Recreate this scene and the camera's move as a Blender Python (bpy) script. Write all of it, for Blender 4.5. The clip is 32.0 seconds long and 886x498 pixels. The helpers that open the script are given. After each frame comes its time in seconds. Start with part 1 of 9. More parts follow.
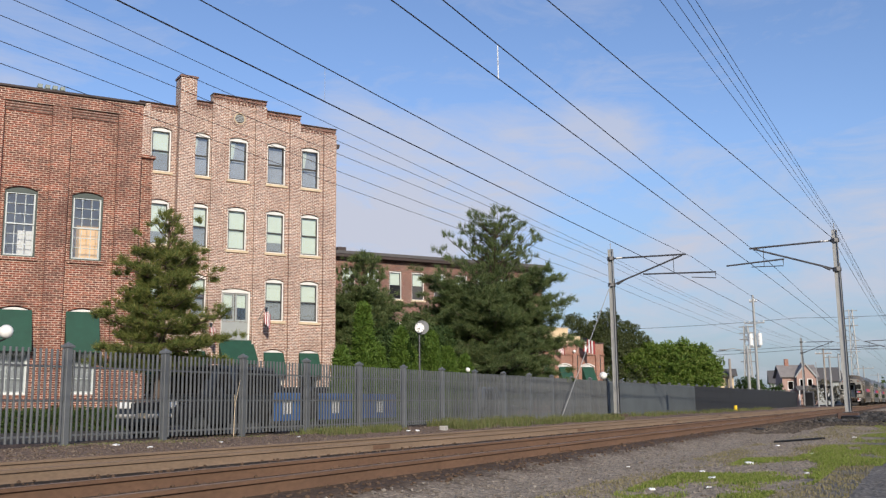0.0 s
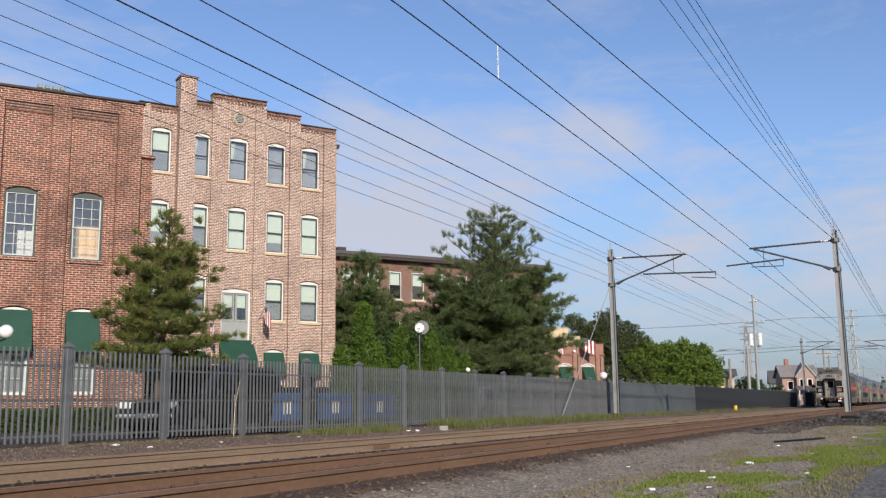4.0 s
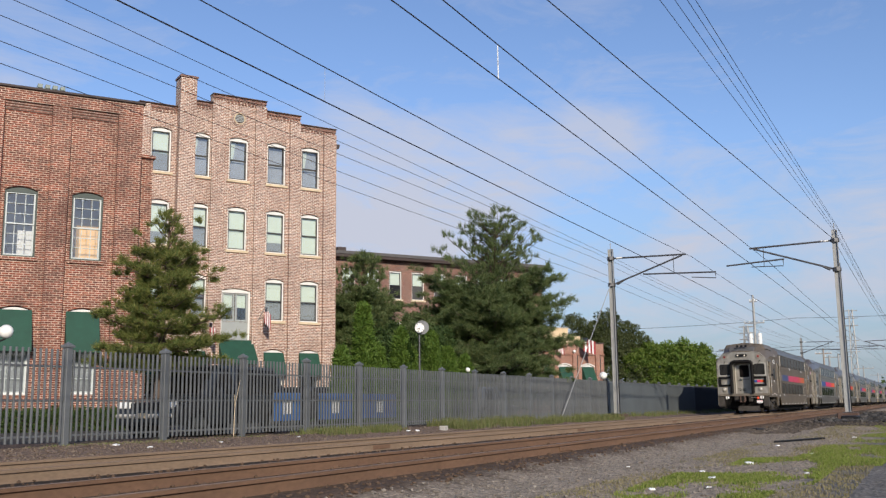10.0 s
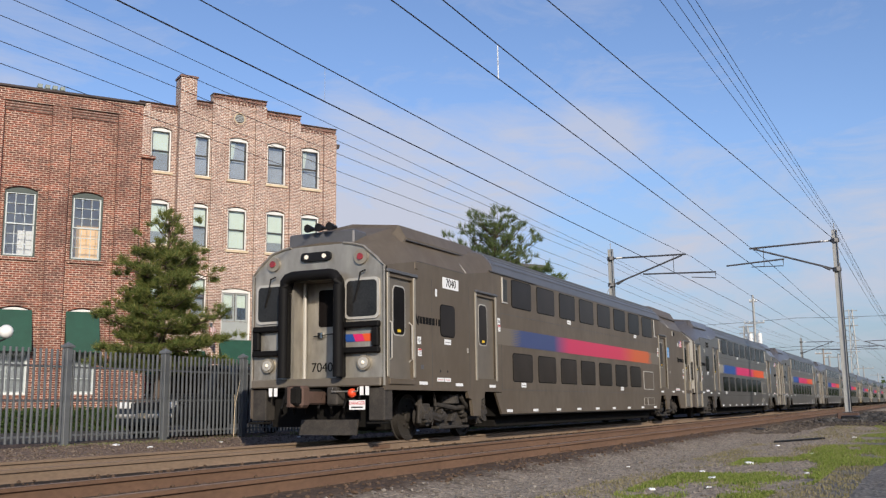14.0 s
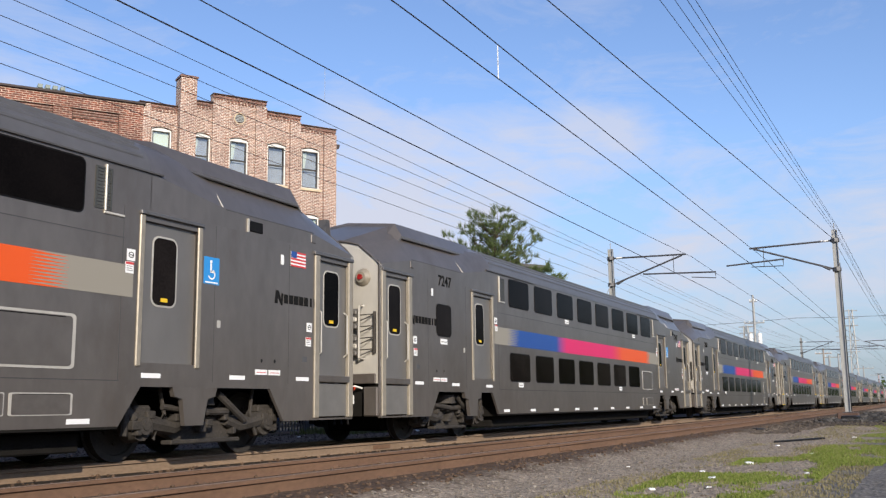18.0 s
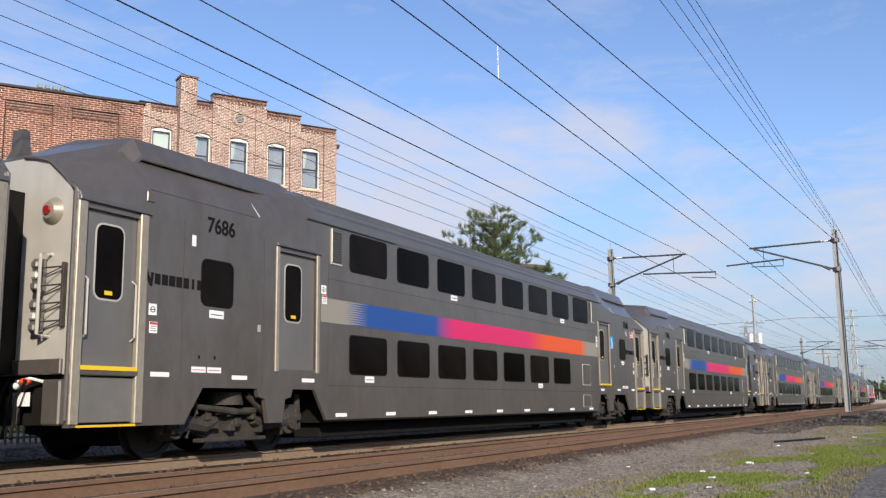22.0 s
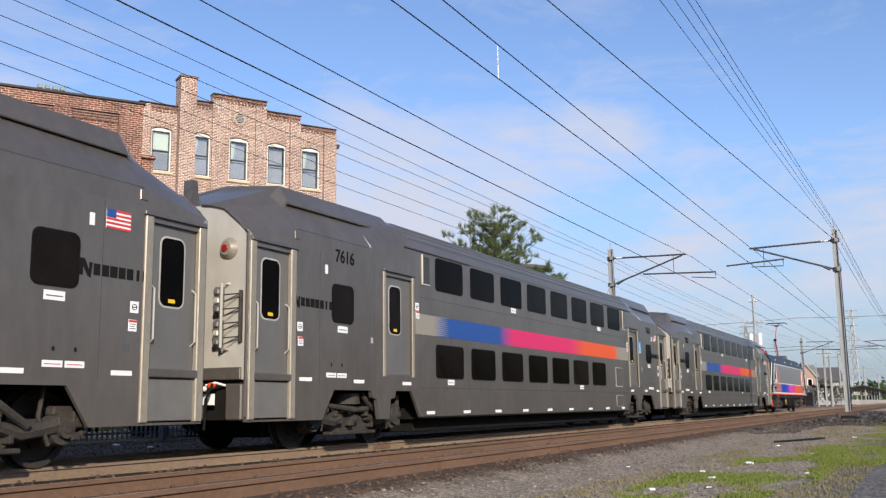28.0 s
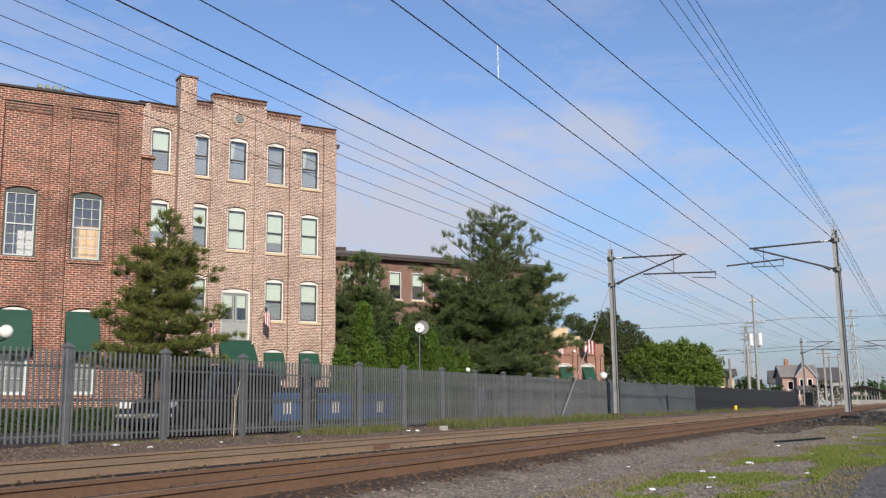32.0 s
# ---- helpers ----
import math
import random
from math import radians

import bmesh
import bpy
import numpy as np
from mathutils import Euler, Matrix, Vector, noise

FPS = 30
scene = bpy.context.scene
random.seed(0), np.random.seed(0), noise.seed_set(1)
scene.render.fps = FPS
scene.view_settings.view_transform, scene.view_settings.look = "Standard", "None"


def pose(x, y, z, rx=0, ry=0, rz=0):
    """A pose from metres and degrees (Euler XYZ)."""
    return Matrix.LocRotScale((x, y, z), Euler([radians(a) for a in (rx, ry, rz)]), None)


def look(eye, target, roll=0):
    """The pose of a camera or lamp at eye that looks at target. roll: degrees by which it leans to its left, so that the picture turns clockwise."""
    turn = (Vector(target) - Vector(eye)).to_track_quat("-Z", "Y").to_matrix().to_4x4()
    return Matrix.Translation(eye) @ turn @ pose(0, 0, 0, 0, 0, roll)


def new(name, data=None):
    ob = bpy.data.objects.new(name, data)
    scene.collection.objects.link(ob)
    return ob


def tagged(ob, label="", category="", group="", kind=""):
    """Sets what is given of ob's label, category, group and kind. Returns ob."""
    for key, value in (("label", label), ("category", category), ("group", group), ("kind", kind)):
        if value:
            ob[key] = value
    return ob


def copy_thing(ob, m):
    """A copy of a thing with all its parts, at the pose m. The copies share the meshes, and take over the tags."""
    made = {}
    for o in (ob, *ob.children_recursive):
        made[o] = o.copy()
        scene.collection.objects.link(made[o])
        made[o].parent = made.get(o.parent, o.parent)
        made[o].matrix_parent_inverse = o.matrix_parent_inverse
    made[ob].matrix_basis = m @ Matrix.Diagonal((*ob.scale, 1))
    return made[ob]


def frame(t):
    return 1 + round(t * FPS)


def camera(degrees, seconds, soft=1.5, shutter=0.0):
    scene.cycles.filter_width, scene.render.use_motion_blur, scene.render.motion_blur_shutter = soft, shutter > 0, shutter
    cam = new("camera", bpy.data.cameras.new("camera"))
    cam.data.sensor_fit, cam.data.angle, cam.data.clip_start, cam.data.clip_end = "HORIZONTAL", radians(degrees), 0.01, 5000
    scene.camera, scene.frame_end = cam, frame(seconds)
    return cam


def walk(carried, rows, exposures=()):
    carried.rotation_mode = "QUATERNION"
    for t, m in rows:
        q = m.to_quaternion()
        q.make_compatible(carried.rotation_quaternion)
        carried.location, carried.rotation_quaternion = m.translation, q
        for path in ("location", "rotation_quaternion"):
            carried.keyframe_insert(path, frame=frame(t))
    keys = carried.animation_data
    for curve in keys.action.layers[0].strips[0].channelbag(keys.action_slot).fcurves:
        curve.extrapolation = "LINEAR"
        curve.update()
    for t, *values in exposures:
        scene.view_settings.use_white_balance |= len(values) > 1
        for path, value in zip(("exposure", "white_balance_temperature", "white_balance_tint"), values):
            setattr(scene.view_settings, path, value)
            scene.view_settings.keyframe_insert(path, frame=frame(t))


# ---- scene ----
# ---- camera: stands still beside the line, low, turned up and to its right ----
EYE = Vector((0.0, 0.0, 0.67))
YAW, PITCH = radians(63.37), radians(9.27)
AIM = EYE + 10 * Vector((math.sin(YAW) * math.cos(PITCH), math.cos(YAW) * math.cos(PITCH), math.sin(PITCH)))
cam = camera(49.51, 32.0, soft=1.3)
walk(cam, [(0.0, look(EYE, AIM, -0.68)), (32.0, look(EYE, AIM, -0.68))], exposures=[(0.0, -0.09), (14.0, -0.09), (16.5, 0.13), (30.2, 0.13), (31.0, 0.0), (32.0, -0.09)])

# ---- world, sun ----
SUN_AZ, SUN_EL = radians(229.0), radians(23.0)      # from +Y, clockwise
to_sun = Vector((math.sin(SUN_AZ) * math.cos(SUN_EL), math.cos(SUN_AZ) * math.cos(SUN_EL), math.sin(SUN_EL)))
sun = new("sun", bpy.data.lights.new("sun", "SUN"))
sun.data.energy, sun.data.angle, sun.data.color = 5.0, radians(0.6), (1.0, 0.9, 0.76)
sun.matrix_world = look(to_sun * 100, (0, 0, 0))

world = bpy.data.worlds.new("sky")
scene.world = world
world.use_nodes = True
wn, wl = world.node_tree.nodes, world.node_tree.links
wn.clear()
w_out = wn.new("ShaderNodeOutputWorld")
w_bg = wn.new("ShaderNodeBackground")
w_bg.inputs[1].default_value = 0.12
w_sky = wn.new("ShaderNodeTexSky")
w_sky.sky_type, w_sky.sun_disc = "NISHITA", False
w_sky.sun_elevation, w_sky.sun_rotation = SUN_EL, SUN_AZ
w_sky.air_density, w_sky.dust_density, w_sky.ozone_density = 1.0, 0.6, 3.0
w_tc = wn.new("ShaderNodeTexCoord")
w_map = wn.new("ShaderNodeMapping")
w_map.inputs["Scale"].default_value = (1.0, 1.0, 3.2)
w_map.inputs["Location"].default_value = (0.35, 0.1, 0.0)
w_n1 = wn.new("ShaderNodeTexNoise")
w_n1.inputs["Scale"].default_value, w_n1.inputs["Detail"].default_value, w_n1.inputs["Roughness"].default_value = 2.6, 8, 0.58
w_n1.inputs["Distortion"].default_value = 0.25
w_ramp = wn.new("ShaderNodeValToRGB")
w_ramp.color_ramp.elements[0].position, w_ramp.color_ramp.elements[1].position = 0.5, 0.94
w_sep = wn.new("ShaderNodeSeparateXYZ")
w_low = wn.new("ShaderNodeMapRange")                 # clouds thin out upwards
for key, val in (("From Min", 0.2), ("From Max", 0.45), ("To Min", 0.9), ("To Max", 0.3)):
    w_low.inputs[key].default_value = val
w_haze = wn.new("ShaderNodeMapRange")                # pale haze at the horizon
for key, val in (("From Min", 0.0), ("From Max", 0.26), ("To Min", 0.85), ("To Max", 0.0)):
    w_haze.inputs[key].default_value = val
w_tint, w_hmix, w_mix = wn.new("ShaderNodeMixRGB"), wn.new("ShaderNodeMixRGB"), wn.new("ShaderNodeMixRGB")
w_tint.blend_type = "MULTIPLY"
w_tint.inputs[0].default_value = 1.0
w_tint.inputs[2].default_value = (1.29, 1.275, 1.42, 1)
w_hmix.inputs[2].default_value = (2.05, 2.72, 3.65, 1)
w_mix.inputs[2].default_value = (5.2, 5.3, 6.1, 1)
w_sc = wn.new("ShaderNodeMath")
w_sc.operation = "MULTIPLY"
wl.new(w_tc.outputs["Generated"], w_map.inputs[0])
wl.new(w_tc.outputs["Generated"], w_sep.inputs[0])
wl.new(w_sep.outputs[2], w_low.inputs["Value"])
wl.new(w_sep.outputs[2], w_haze.inputs["Value"])
wl.new(w_map.outputs[0], w_n1.inputs["Vector"])
# cloud banks: a broad pale one over the brick building, smaller ones along the line
w_map2 = wn.new("ShaderNodeMapping")                 # thin streaks drawn out along the wind
w_map2.inputs["Scale"].default_value, w_map2.inputs["Rotation"].default_value = (1.0, 2.2, 7.0), (0.0, radians(12), radians(25))
w_n2 = wn.new("ShaderNodeTexNoise")
w_n2.inputs["Scale"].default_value, w_n2.inputs["Detail"].default_value, w_n2.inputs["Roughness"].default_value = 4.6, 9, 0.66
w_n2.inputs["Distortion"].default_value = 0.6
w_str = wn.new("ShaderNodeMath")
w_str.operation, w_str.inputs[1].default_value = "MULTIPLY_ADD", 0.95
w_str.inputs[2].default_value = -0.475
w_add0 = wn.new("ShaderNodeMath")
wl.new(w_tc.outputs["Generated"], w_map2.inputs[0])
wl.new(w_map2.outputs[0], w_n2.inputs["Vector"])
wl.new(w_n2.outputs["Fac"], w_str.inputs[0])
wl.new(w_n1.outputs["Fac"], w_add0.inputs[0])
wl.new(w_str.outputs[0], w_add0.inputs[1])
w_sum = w_add0.outputs[0]
for c_az, c_el, c_r, c_add in ((38.5, 19.5, 4.2, 0.26), (44.5, 21.0, 3.0, 0.12), (56.0, 13.0, 6.0, 0.19), (60.5, 12.6, 6.0, 0.19), (65.0, 12.8, 5.4, 0.18), (69.5, 14.0, 4.2, 0.17), (72.6, 15.3, 2.6, 0.2), (75.0, 15.6, 1.9, 0.18), (58.0, 8.0, 6.0, 0.17), (66.0, 9.0, 4.0, 0.12), (78.5, 9.0, 3.0, 0.17), (87.0, 8.0, 3.6, 0.14), (57.5, 17.6, 1.8, 0.1), (84.0, 23.0, 9.0, -0.12)):
    c_in, c_out = math.cos(radians(0.3 * c_r)), math.cos(radians(1.2 * c_r))
    w_dot = wn.new("ShaderNodeVectorMath")
    w_dot.operation = "DOT_PRODUCT"
    w_dot.inputs[1].default_value = (math.sin(radians(c_az)) * math.cos(radians(c_el)), math.cos(radians(c_az)) * math.cos(radians(c_el)), math.sin(radians(c_el)))
    w_b = wn.new("ShaderNodeMapRange")
    w_b.interpolation_type = "SMOOTHSTEP"
    for key, val in (("From Min", c_out), ("From Max", c_in), ("To Min", 0.0), ("To Max", c_add)):
        w_b.inputs[key].default_value = val
    w_add = wn.new("ShaderNodeMath")
    w_add.operation = "ADD"
    wl.new(w_tc.outputs["Generated"], w_dot.inputs[0])
    wl.new(w_dot.outputs["Value"], w_b.inputs["Value"])
    wl.new(w_sum, w_add.inputs[0])
    wl.new(w_b.outputs[0], w_add.inputs[1])
    w_sum = w_add.outputs[0]
wl.new(w_sum, w_ramp.inputs[0])
wl.new(w_ramp.outputs[0], w_sc.inputs[0])
wl.new(w_low.outputs[0], w_sc.inputs[1])
wl.new(w_sky.outputs[0], w_tint.inputs[1])
wl.new(w_haze.outputs[0], w_hmix.inputs[0])
wl.new(w_tint.outputs[0], w_hmix.inputs[1])
wl.new(w_sc.outputs[0], w_mix.inputs[0])
wl.new(w_hmix.outputs[0], w_mix.inputs[1])
wl.new(w_mix.outputs[0], w_bg.inputs[0])
wl.new(w_bg.outputs[0], w_out.inputs[0])


# ---- materials ----
def rgba(c):
    return (*c, 1.0)


def material(name, color, rough=0.6, metal=0.0, vary=0.15, scale=3.0, fine=40.0, bump=0.1, dirt=None, spec=0.5, emit=None, coat=0.0, random_amount=0.0, stretch=(1, 1, 1)):
    """Principled surface with variation at two scales, fine relief and optional dirt patches."""
    m = bpy.data.materials.new(name)
    m.use_nodes = True
    n, l = m.node_tree.nodes, m.node_tree.links
    b = n["Principled BSDF"]
    b.inputs["Roughness"].default_value, b.inputs["Metallic"].default_value = rough, metal
    b.inputs["Specular IOR Level"].default_value = spec
    b.inputs["Coat Weight"].default_value = coat
    tc = n.new("ShaderNodeTexCoord")
    mp = n.new("ShaderNodeMapping")
    mp.inputs["Scale"].default_value = stretch
    l.new(tc.outputs["Object"], mp.inputs[0])
    big, small = n.new("ShaderNodeTexNoise"), n.new("ShaderNodeTexNoise")
    big.inputs["Scale"].default_value, big.inputs["Detail"].default_value = scale, 5
    small.inputs["Scale"].default_value, small.inputs["Detail"].default_value = fine, 3
    l.new(mp.outputs[0], big.inputs["Vector"])
    l.new(mp.outputs[0], small.inputs["Vector"])
    add = n.new("ShaderNodeMath")
    add.operation = "ADD"
    l.new(big.outputs["Fac"], add.inputs[0])
    l.new(small.outputs["Fac"], add.inputs[1])
    rng = n.new("ShaderNodeMapRange")
    rng.inputs["From Min"].default_value, rng.inputs["From Max"].default_value = 0.65, 1.35
    rng.inputs["To Min"].default_value, rng.inputs["To Max"].default_value = 1 - vary, 1 + vary
    l.new(add.outputs[0], rng.inputs["Value"])
    mul = n.new("ShaderNodeMixRGB")
    mul.blend_type = "MULTIPLY"
    mul.inputs[0].default_value = 1
    mul.inputs[1].default_value = rgba(color)
    l.new(rng.outputs[0], mul.inputs[2])
    last = mul.outputs[0]
    if random_amount:
        oi = n.new("ShaderNodeObjectInfo")
        r2 = n.new("ShaderNodeMapRange")
        r2.inputs["To Min"].default_value, r2.inputs["To Max"].default_value = 1 - random_amount, 1 + random_amount
        l.new(oi.outputs["Random"], r2.inputs["Value"])
        m2 = n.new("ShaderNodeMixRGB")
        m2.blend_type = "MULTIPLY"
        m2.inputs[0].default_value = 1
        l.new(last, m2.inputs[1])
        l.new(r2.outputs[0], m2.inputs[2])
        last = m2.outputs[0]
    if dirt:
        dn = n.new("ShaderNodeTexNoise")
        dn.inputs["Scale"].default_value, dn.inputs["Detail"].default_value, dn.inputs["Roughness"].default_value = scale * 0.6, 8, 0.7
        l.new(mp.outputs[0], dn.inputs["Vector"])
        dr = n.new("ShaderNodeValToRGB")
        dr.color_ramp.elements[0].position, dr.color_ramp.elements[1].position = dirt[1], dirt[1] + 0.2
        l.new(dn.outputs["Fac"], dr.inputs[0])
        dm = n.new("ShaderNodeMixRGB")
        l.new(dr.outputs[0], dm.inputs[0])
        l.new(last, dm.inputs[1])
        dm.inputs[2].default_value = rgba(dirt[0])
        last = dm.outputs[0]
    l.new(last, b.inputs["Base Color"])
    if bump:
        bp = n.new("ShaderNodeBump")
        bp.inputs["Strength"].default_value, bp.inputs["Distance"].default_value = bump, 0.02
        l.new(small.outputs["Fac"], bp.inputs["Height"])
        l.new(bp.outputs[0], b.inputs["Normal"])
    if emit:
        b.inputs["Emission Color"].default_value, b.inputs["Emission Strength"].default_value = rgba(emit[0]), emit[1]
    return m


def brick_material(name, c1, c2, mortar, stain, amount):
    """Common brick in courses, 203 x 57 mm with 10 mm joints, on local x/z; soot stains on top."""
    m = bpy.data.materials.new(name)
    m.use_nodes = True
    n, l = m.node_tree.nodes, m.node_tree.links
    b = n["Principled BSDF"]
    b.inputs["Roughness"].default_value = 0.88
    tc = n.new("ShaderNodeTexCoord")
    sep, com = n.new("ShaderNodeSeparateXYZ"), n.new("ShaderNodeCombineXYZ")
    l.new(tc.outputs["Object"], sep.inputs[0])
    xy = n.new("ShaderNodeMath")
    xy.operation = "ADD"
    l.new(sep.outputs[0], xy.inputs[0])
    l.new(sep.outputs[1], xy.inputs[1])
    l.new(xy.outputs[0], com.inputs[0])
    l.new(sep.outputs[2], com.inputs[1])
    bt = n.new("ShaderNodeTexBrick")
    bt.inputs["Scale"].default_value = 1.0
    bt.inputs["Brick Width"].default_value, bt.inputs["Row Height"].default_value = 0.225, 0.078
    bt.inputs["Mortar Size"].default_value, bt.inputs["Mortar Smooth"].default_value = 0.013, 0.3
    bt.inputs["Bias"].default_value = -0.1
    bt.inputs["Color1"].default_value, bt.inputs["Color2"].default_value, bt.inputs["Mortar"].default_value = rgba(c1), rgba(c2), rgba(mortar)
    l.new(com.outputs[0], bt.inputs["Vector"])
    no = n.new("ShaderNodeTexNoise")
    no.inputs["Scale"].default_value, no.inputs["Detail"].default_value, no.inputs["Roughness"].default_value = 0.55, 8, 0.65
    l.new(tc.outputs["Object"], no.inputs["Vector"])
    ra = n.new("ShaderNodeValToRGB")
    ra.color_ramp.elements[0].position, ra.color_ramp.elements[1].position = 0.45, 0.75
    l.new(no.outputs["Fac"], ra.inputs[0])
    am = n.new("ShaderNodeMath")
    am.operation = "MULTIPLY"
    am.inputs[1].default_value = amount
    l.new(ra.outputs[0], am.inputs[0])
    mx = n.new("ShaderNodeMixRGB")
    l.new(am.outputs[0], mx.inputs[0])
    l.new(bt.outputs["Color"], mx.inputs[1])
    mx.inputs[2].default_value = rgba(stain)
    no2 = n.new("ShaderNodeTexNoise")
    no2.inputs["Scale"].default_value, no2.inputs["Detail"].default_value = 9.0, 4
    l.new(com.outputs[0], no2.inputs["Vector"])
    r2 = n.new("ShaderNodeMapRange")
    r2.inputs["From Min"].default_value, r2.inputs["From Max"].default_value = 0.3, 0.7
    r2.inputs["To Min"].default_value, r2.inputs["To Max"].default_value = 0.6, 1.4
    l.new(no2.outputs["Fac"], r2.inputs["Value"])
    m2 = n.new("ShaderNodeMixRGB")
    m2.blend_type = "MULTIPLY"
    m2.inputs[0].default_value = 1
    l.new(mx.outputs[0], m2.inputs[1])
    l.new(r2.outputs[0], m2.inputs[2])
    l.new(m2.outputs[0], b.inputs["Base Color"])
    bp = n.new("ShaderNodeBump")
    bp.inputs["Strength"].default_value, bp.inputs["Distance"].default_value = 0.6, 0.01
    bp.invert = True
    l.new(bt.outputs["Fac"], bp.inputs["Height"])
    l.new(bp.outputs[0], b.inputs["Normal"])
    return m


def glass_material(name, tint=(0.9, 0.95, 1.0)):
    m = bpy.data.materials.new(name)
    m.use_nodes = True
    n, l = m.node_tree.nodes, m.node_tree.links
    n.remove(n["Principled BSDF"])
    tr, gl, fr, mx = n.new("ShaderNodeBsdfTransparent"), n.new("ShaderNodeBsdfGlossy"), n.new("ShaderNodeFresnel"), n.new("ShaderNodeMixShader")
    tr.inputs[0].default_value, gl.inputs["Roughness"].default_value, fr.inputs[0].default_value = rgba(tint), 0.02, 2.7
    l.new(fr.outputs[0], mx.inputs[0])
    l.new(tr.outputs[0], mx.inputs[1])
    l.new(gl.outputs[0], mx.inputs[2])
    l.new(mx.outputs[0], n["Material Output"].inputs[0])
    return m


def stripe_material(name, stops, x0, x1, plain, hatch):
    """Livery band: colours blend along local x; at its faded end thin lines of the body colour run through it."""
    m = bpy.data.materials.new(name)
    m.use_nodes = True
    n, l = m.node_tree.nodes, m.node_tree.links
    b = n["Principled BSDF"]
    b.inputs["Roughness"].default_value, b.inputs["Specular IOR Level"].default_value = 0.4, 0.25
    tc, sep, mr, ra = n.new("ShaderNodeTexCoord"), n.new("ShaderNodeSeparateXYZ"), n.new("ShaderNodeMapRange"), n.new("ShaderNodeValToRGB")
    l.new(tc.outputs["Object"], sep.inputs[0])
    l.new(sep.outputs[0], mr.inputs["Value"])
    mr.inputs["From Min"].default_value, mr.inputs["From Max"].default_value = x0, x1
    l.new(mr.outputs[0], ra.inputs[0])
    el = ra.color_ramp.elements
    el[0].position, el[0].color = stops[0][0], rgba(stops[0][1])
    el[1].position, el[1].color = stops[-1][0], rgba(stops[-1][1])
    for p, c in stops[1:-1]:
        e = el.new(p)
        e.color = rgba(c)
    wv = n.new("ShaderNodeMath")
    wv.operation = "PINGPONG"
    wv.inputs[1].default_value = 0.02
    l.new(sep.outputs[2], wv.inputs[0])
    hm, h2, mn = n.new("ShaderNodeMapRange"), n.new("ShaderNodeMapRange"), n.new("ShaderNodeMath")
    for q, (a, c) in ((hm, ((hatch[0], 0.022), (hatch[1], -0.004))), (h2, ((hatch[2], -0.004), (hatch[3], 0.022)))):
        q.inputs["From Min"].default_value, q.inputs["To Min"].default_value = a
        q.inputs["From Max"].default_value, q.inputs["To Max"].default_value = c
        l.new(sep.outputs[0], q.inputs["Value"])
    mn.operation = "MAXIMUM"
    l.new(hm.outputs[0], mn.inputs[0])
    l.new(h2.outputs[0], mn.inputs[1])
    ls = n.new("ShaderNodeMath")
    ls.operation = "LESS_THAN"
    l.new(wv.outputs[0], ls.inputs[0])
    l.new(mn.outputs[0], ls.inputs[1])
    mx = n.new("ShaderNodeMixRGB")
    l.new(ls.outputs[0], mx.inputs[0])
    l.new(ra.outputs[0], mx.inputs[1])
    mx.inputs[2].default_value = rgba(plain)
    l.new(mx.outputs[0], b.inputs["Base Color"])
    return m


M = {}
M["brick_red"] = brick_material("red_brick", (0.235, 0.062, 0.034), (0.095, 0.031, 0.023), (0.5, 0.375, 0.29), (0.06, 0.03, 0.024), 1.0)
M["brick_tan"] = brick_material("salmon_brick", (0.34, 0.178, 0.123), (0.165, 0.077, 0.058), (0.68, 0.62, 0.54), (0.13, 0.073, 0.058), 0.5)
M["brick_far"] = brick_material("brown_brick", (0.33, 0.13, 0.085), (0.25, 0.1, 0.07), (0.38, 0.3, 0.24), (0.15, 0.07, 0.05), 0.5)
M["brick_old"] = brick_material("weathered_brick", (0.22, 0.088, 0.062), (0.13, 0.06, 0.046), (0.3, 0.23, 0.19), (0.09, 0.05, 0.04), 0.7)
M["stone"] = material("sandstone_sill", (0.55, 0.44, 0.3), 0.85, vary=0.2)
M["white"] = material("white_paint", (0.66, 0.65, 0.62), 0.5, vary=0.06, bump=0.03)
M["greygreen"] = material("grey_green_paint", (0.2, 0.235, 0.215), 0.55, vary=0.1)
M["darkframe"] = material("dark_sash_paint", (0.06, 0.06, 0.06), 0.5, vary=0.1)
M["blind"] = material("cream_roller_blind", (0.5, 0.55, 0.47), 0.8, vary=0.06, bump=0)
M["blind_grey"] = material("grey_door_panel", (0.3, 0.32, 0.31), 0.6, vary=0.08)
M["green"] = material("green_awning_canvas", (0.008, 0.055, 0.033), 0.75, vary=0.25, fine=90)
M["roof"] = material("grey_roofing", (0.09, 0.085, 0.085), 0.9, vary=0.2)
M["darkwood"] = material("dark_fascia", (0.045, 0.03, 0.027), 0.7)
M["glass"] = glass_material("window_glass")
M["asphalt"] = material("worn_asphalt", (0.075, 0.073, 0.072), 0.92, vary=0.3, scale=0.7, fine=60, bump=0.4)
M["kerb"] = material("concrete", (0.36, 0.34, 0.31), 0.9, vary=0.2, scale=2)
M["fence"] = material("grey_powder_coat", (0.108, 0.115, 0.12), 0.5, vary=0.12, fine=25, random_amount=0.12)
M["fence_panel"] = material("grey_green_screen", (0.07, 0.08, 0.083), 0.8, vary=0.25, scale=0.6, random_amount=0.25)
M["fence_black"] = material("black_screen_mesh", (0.02, 0.022, 0.025), 0.85, vary=0.2, random_amount=0.2)
M["rail"] = material("rusty_rail_steel", (0.15, 0.084, 0.049), 0.8, vary=0.25, scale=1.2, fine=30, stretch=(0.4, 1, 1), dirt=((0.085, 0.05, 0.031), 0.58))
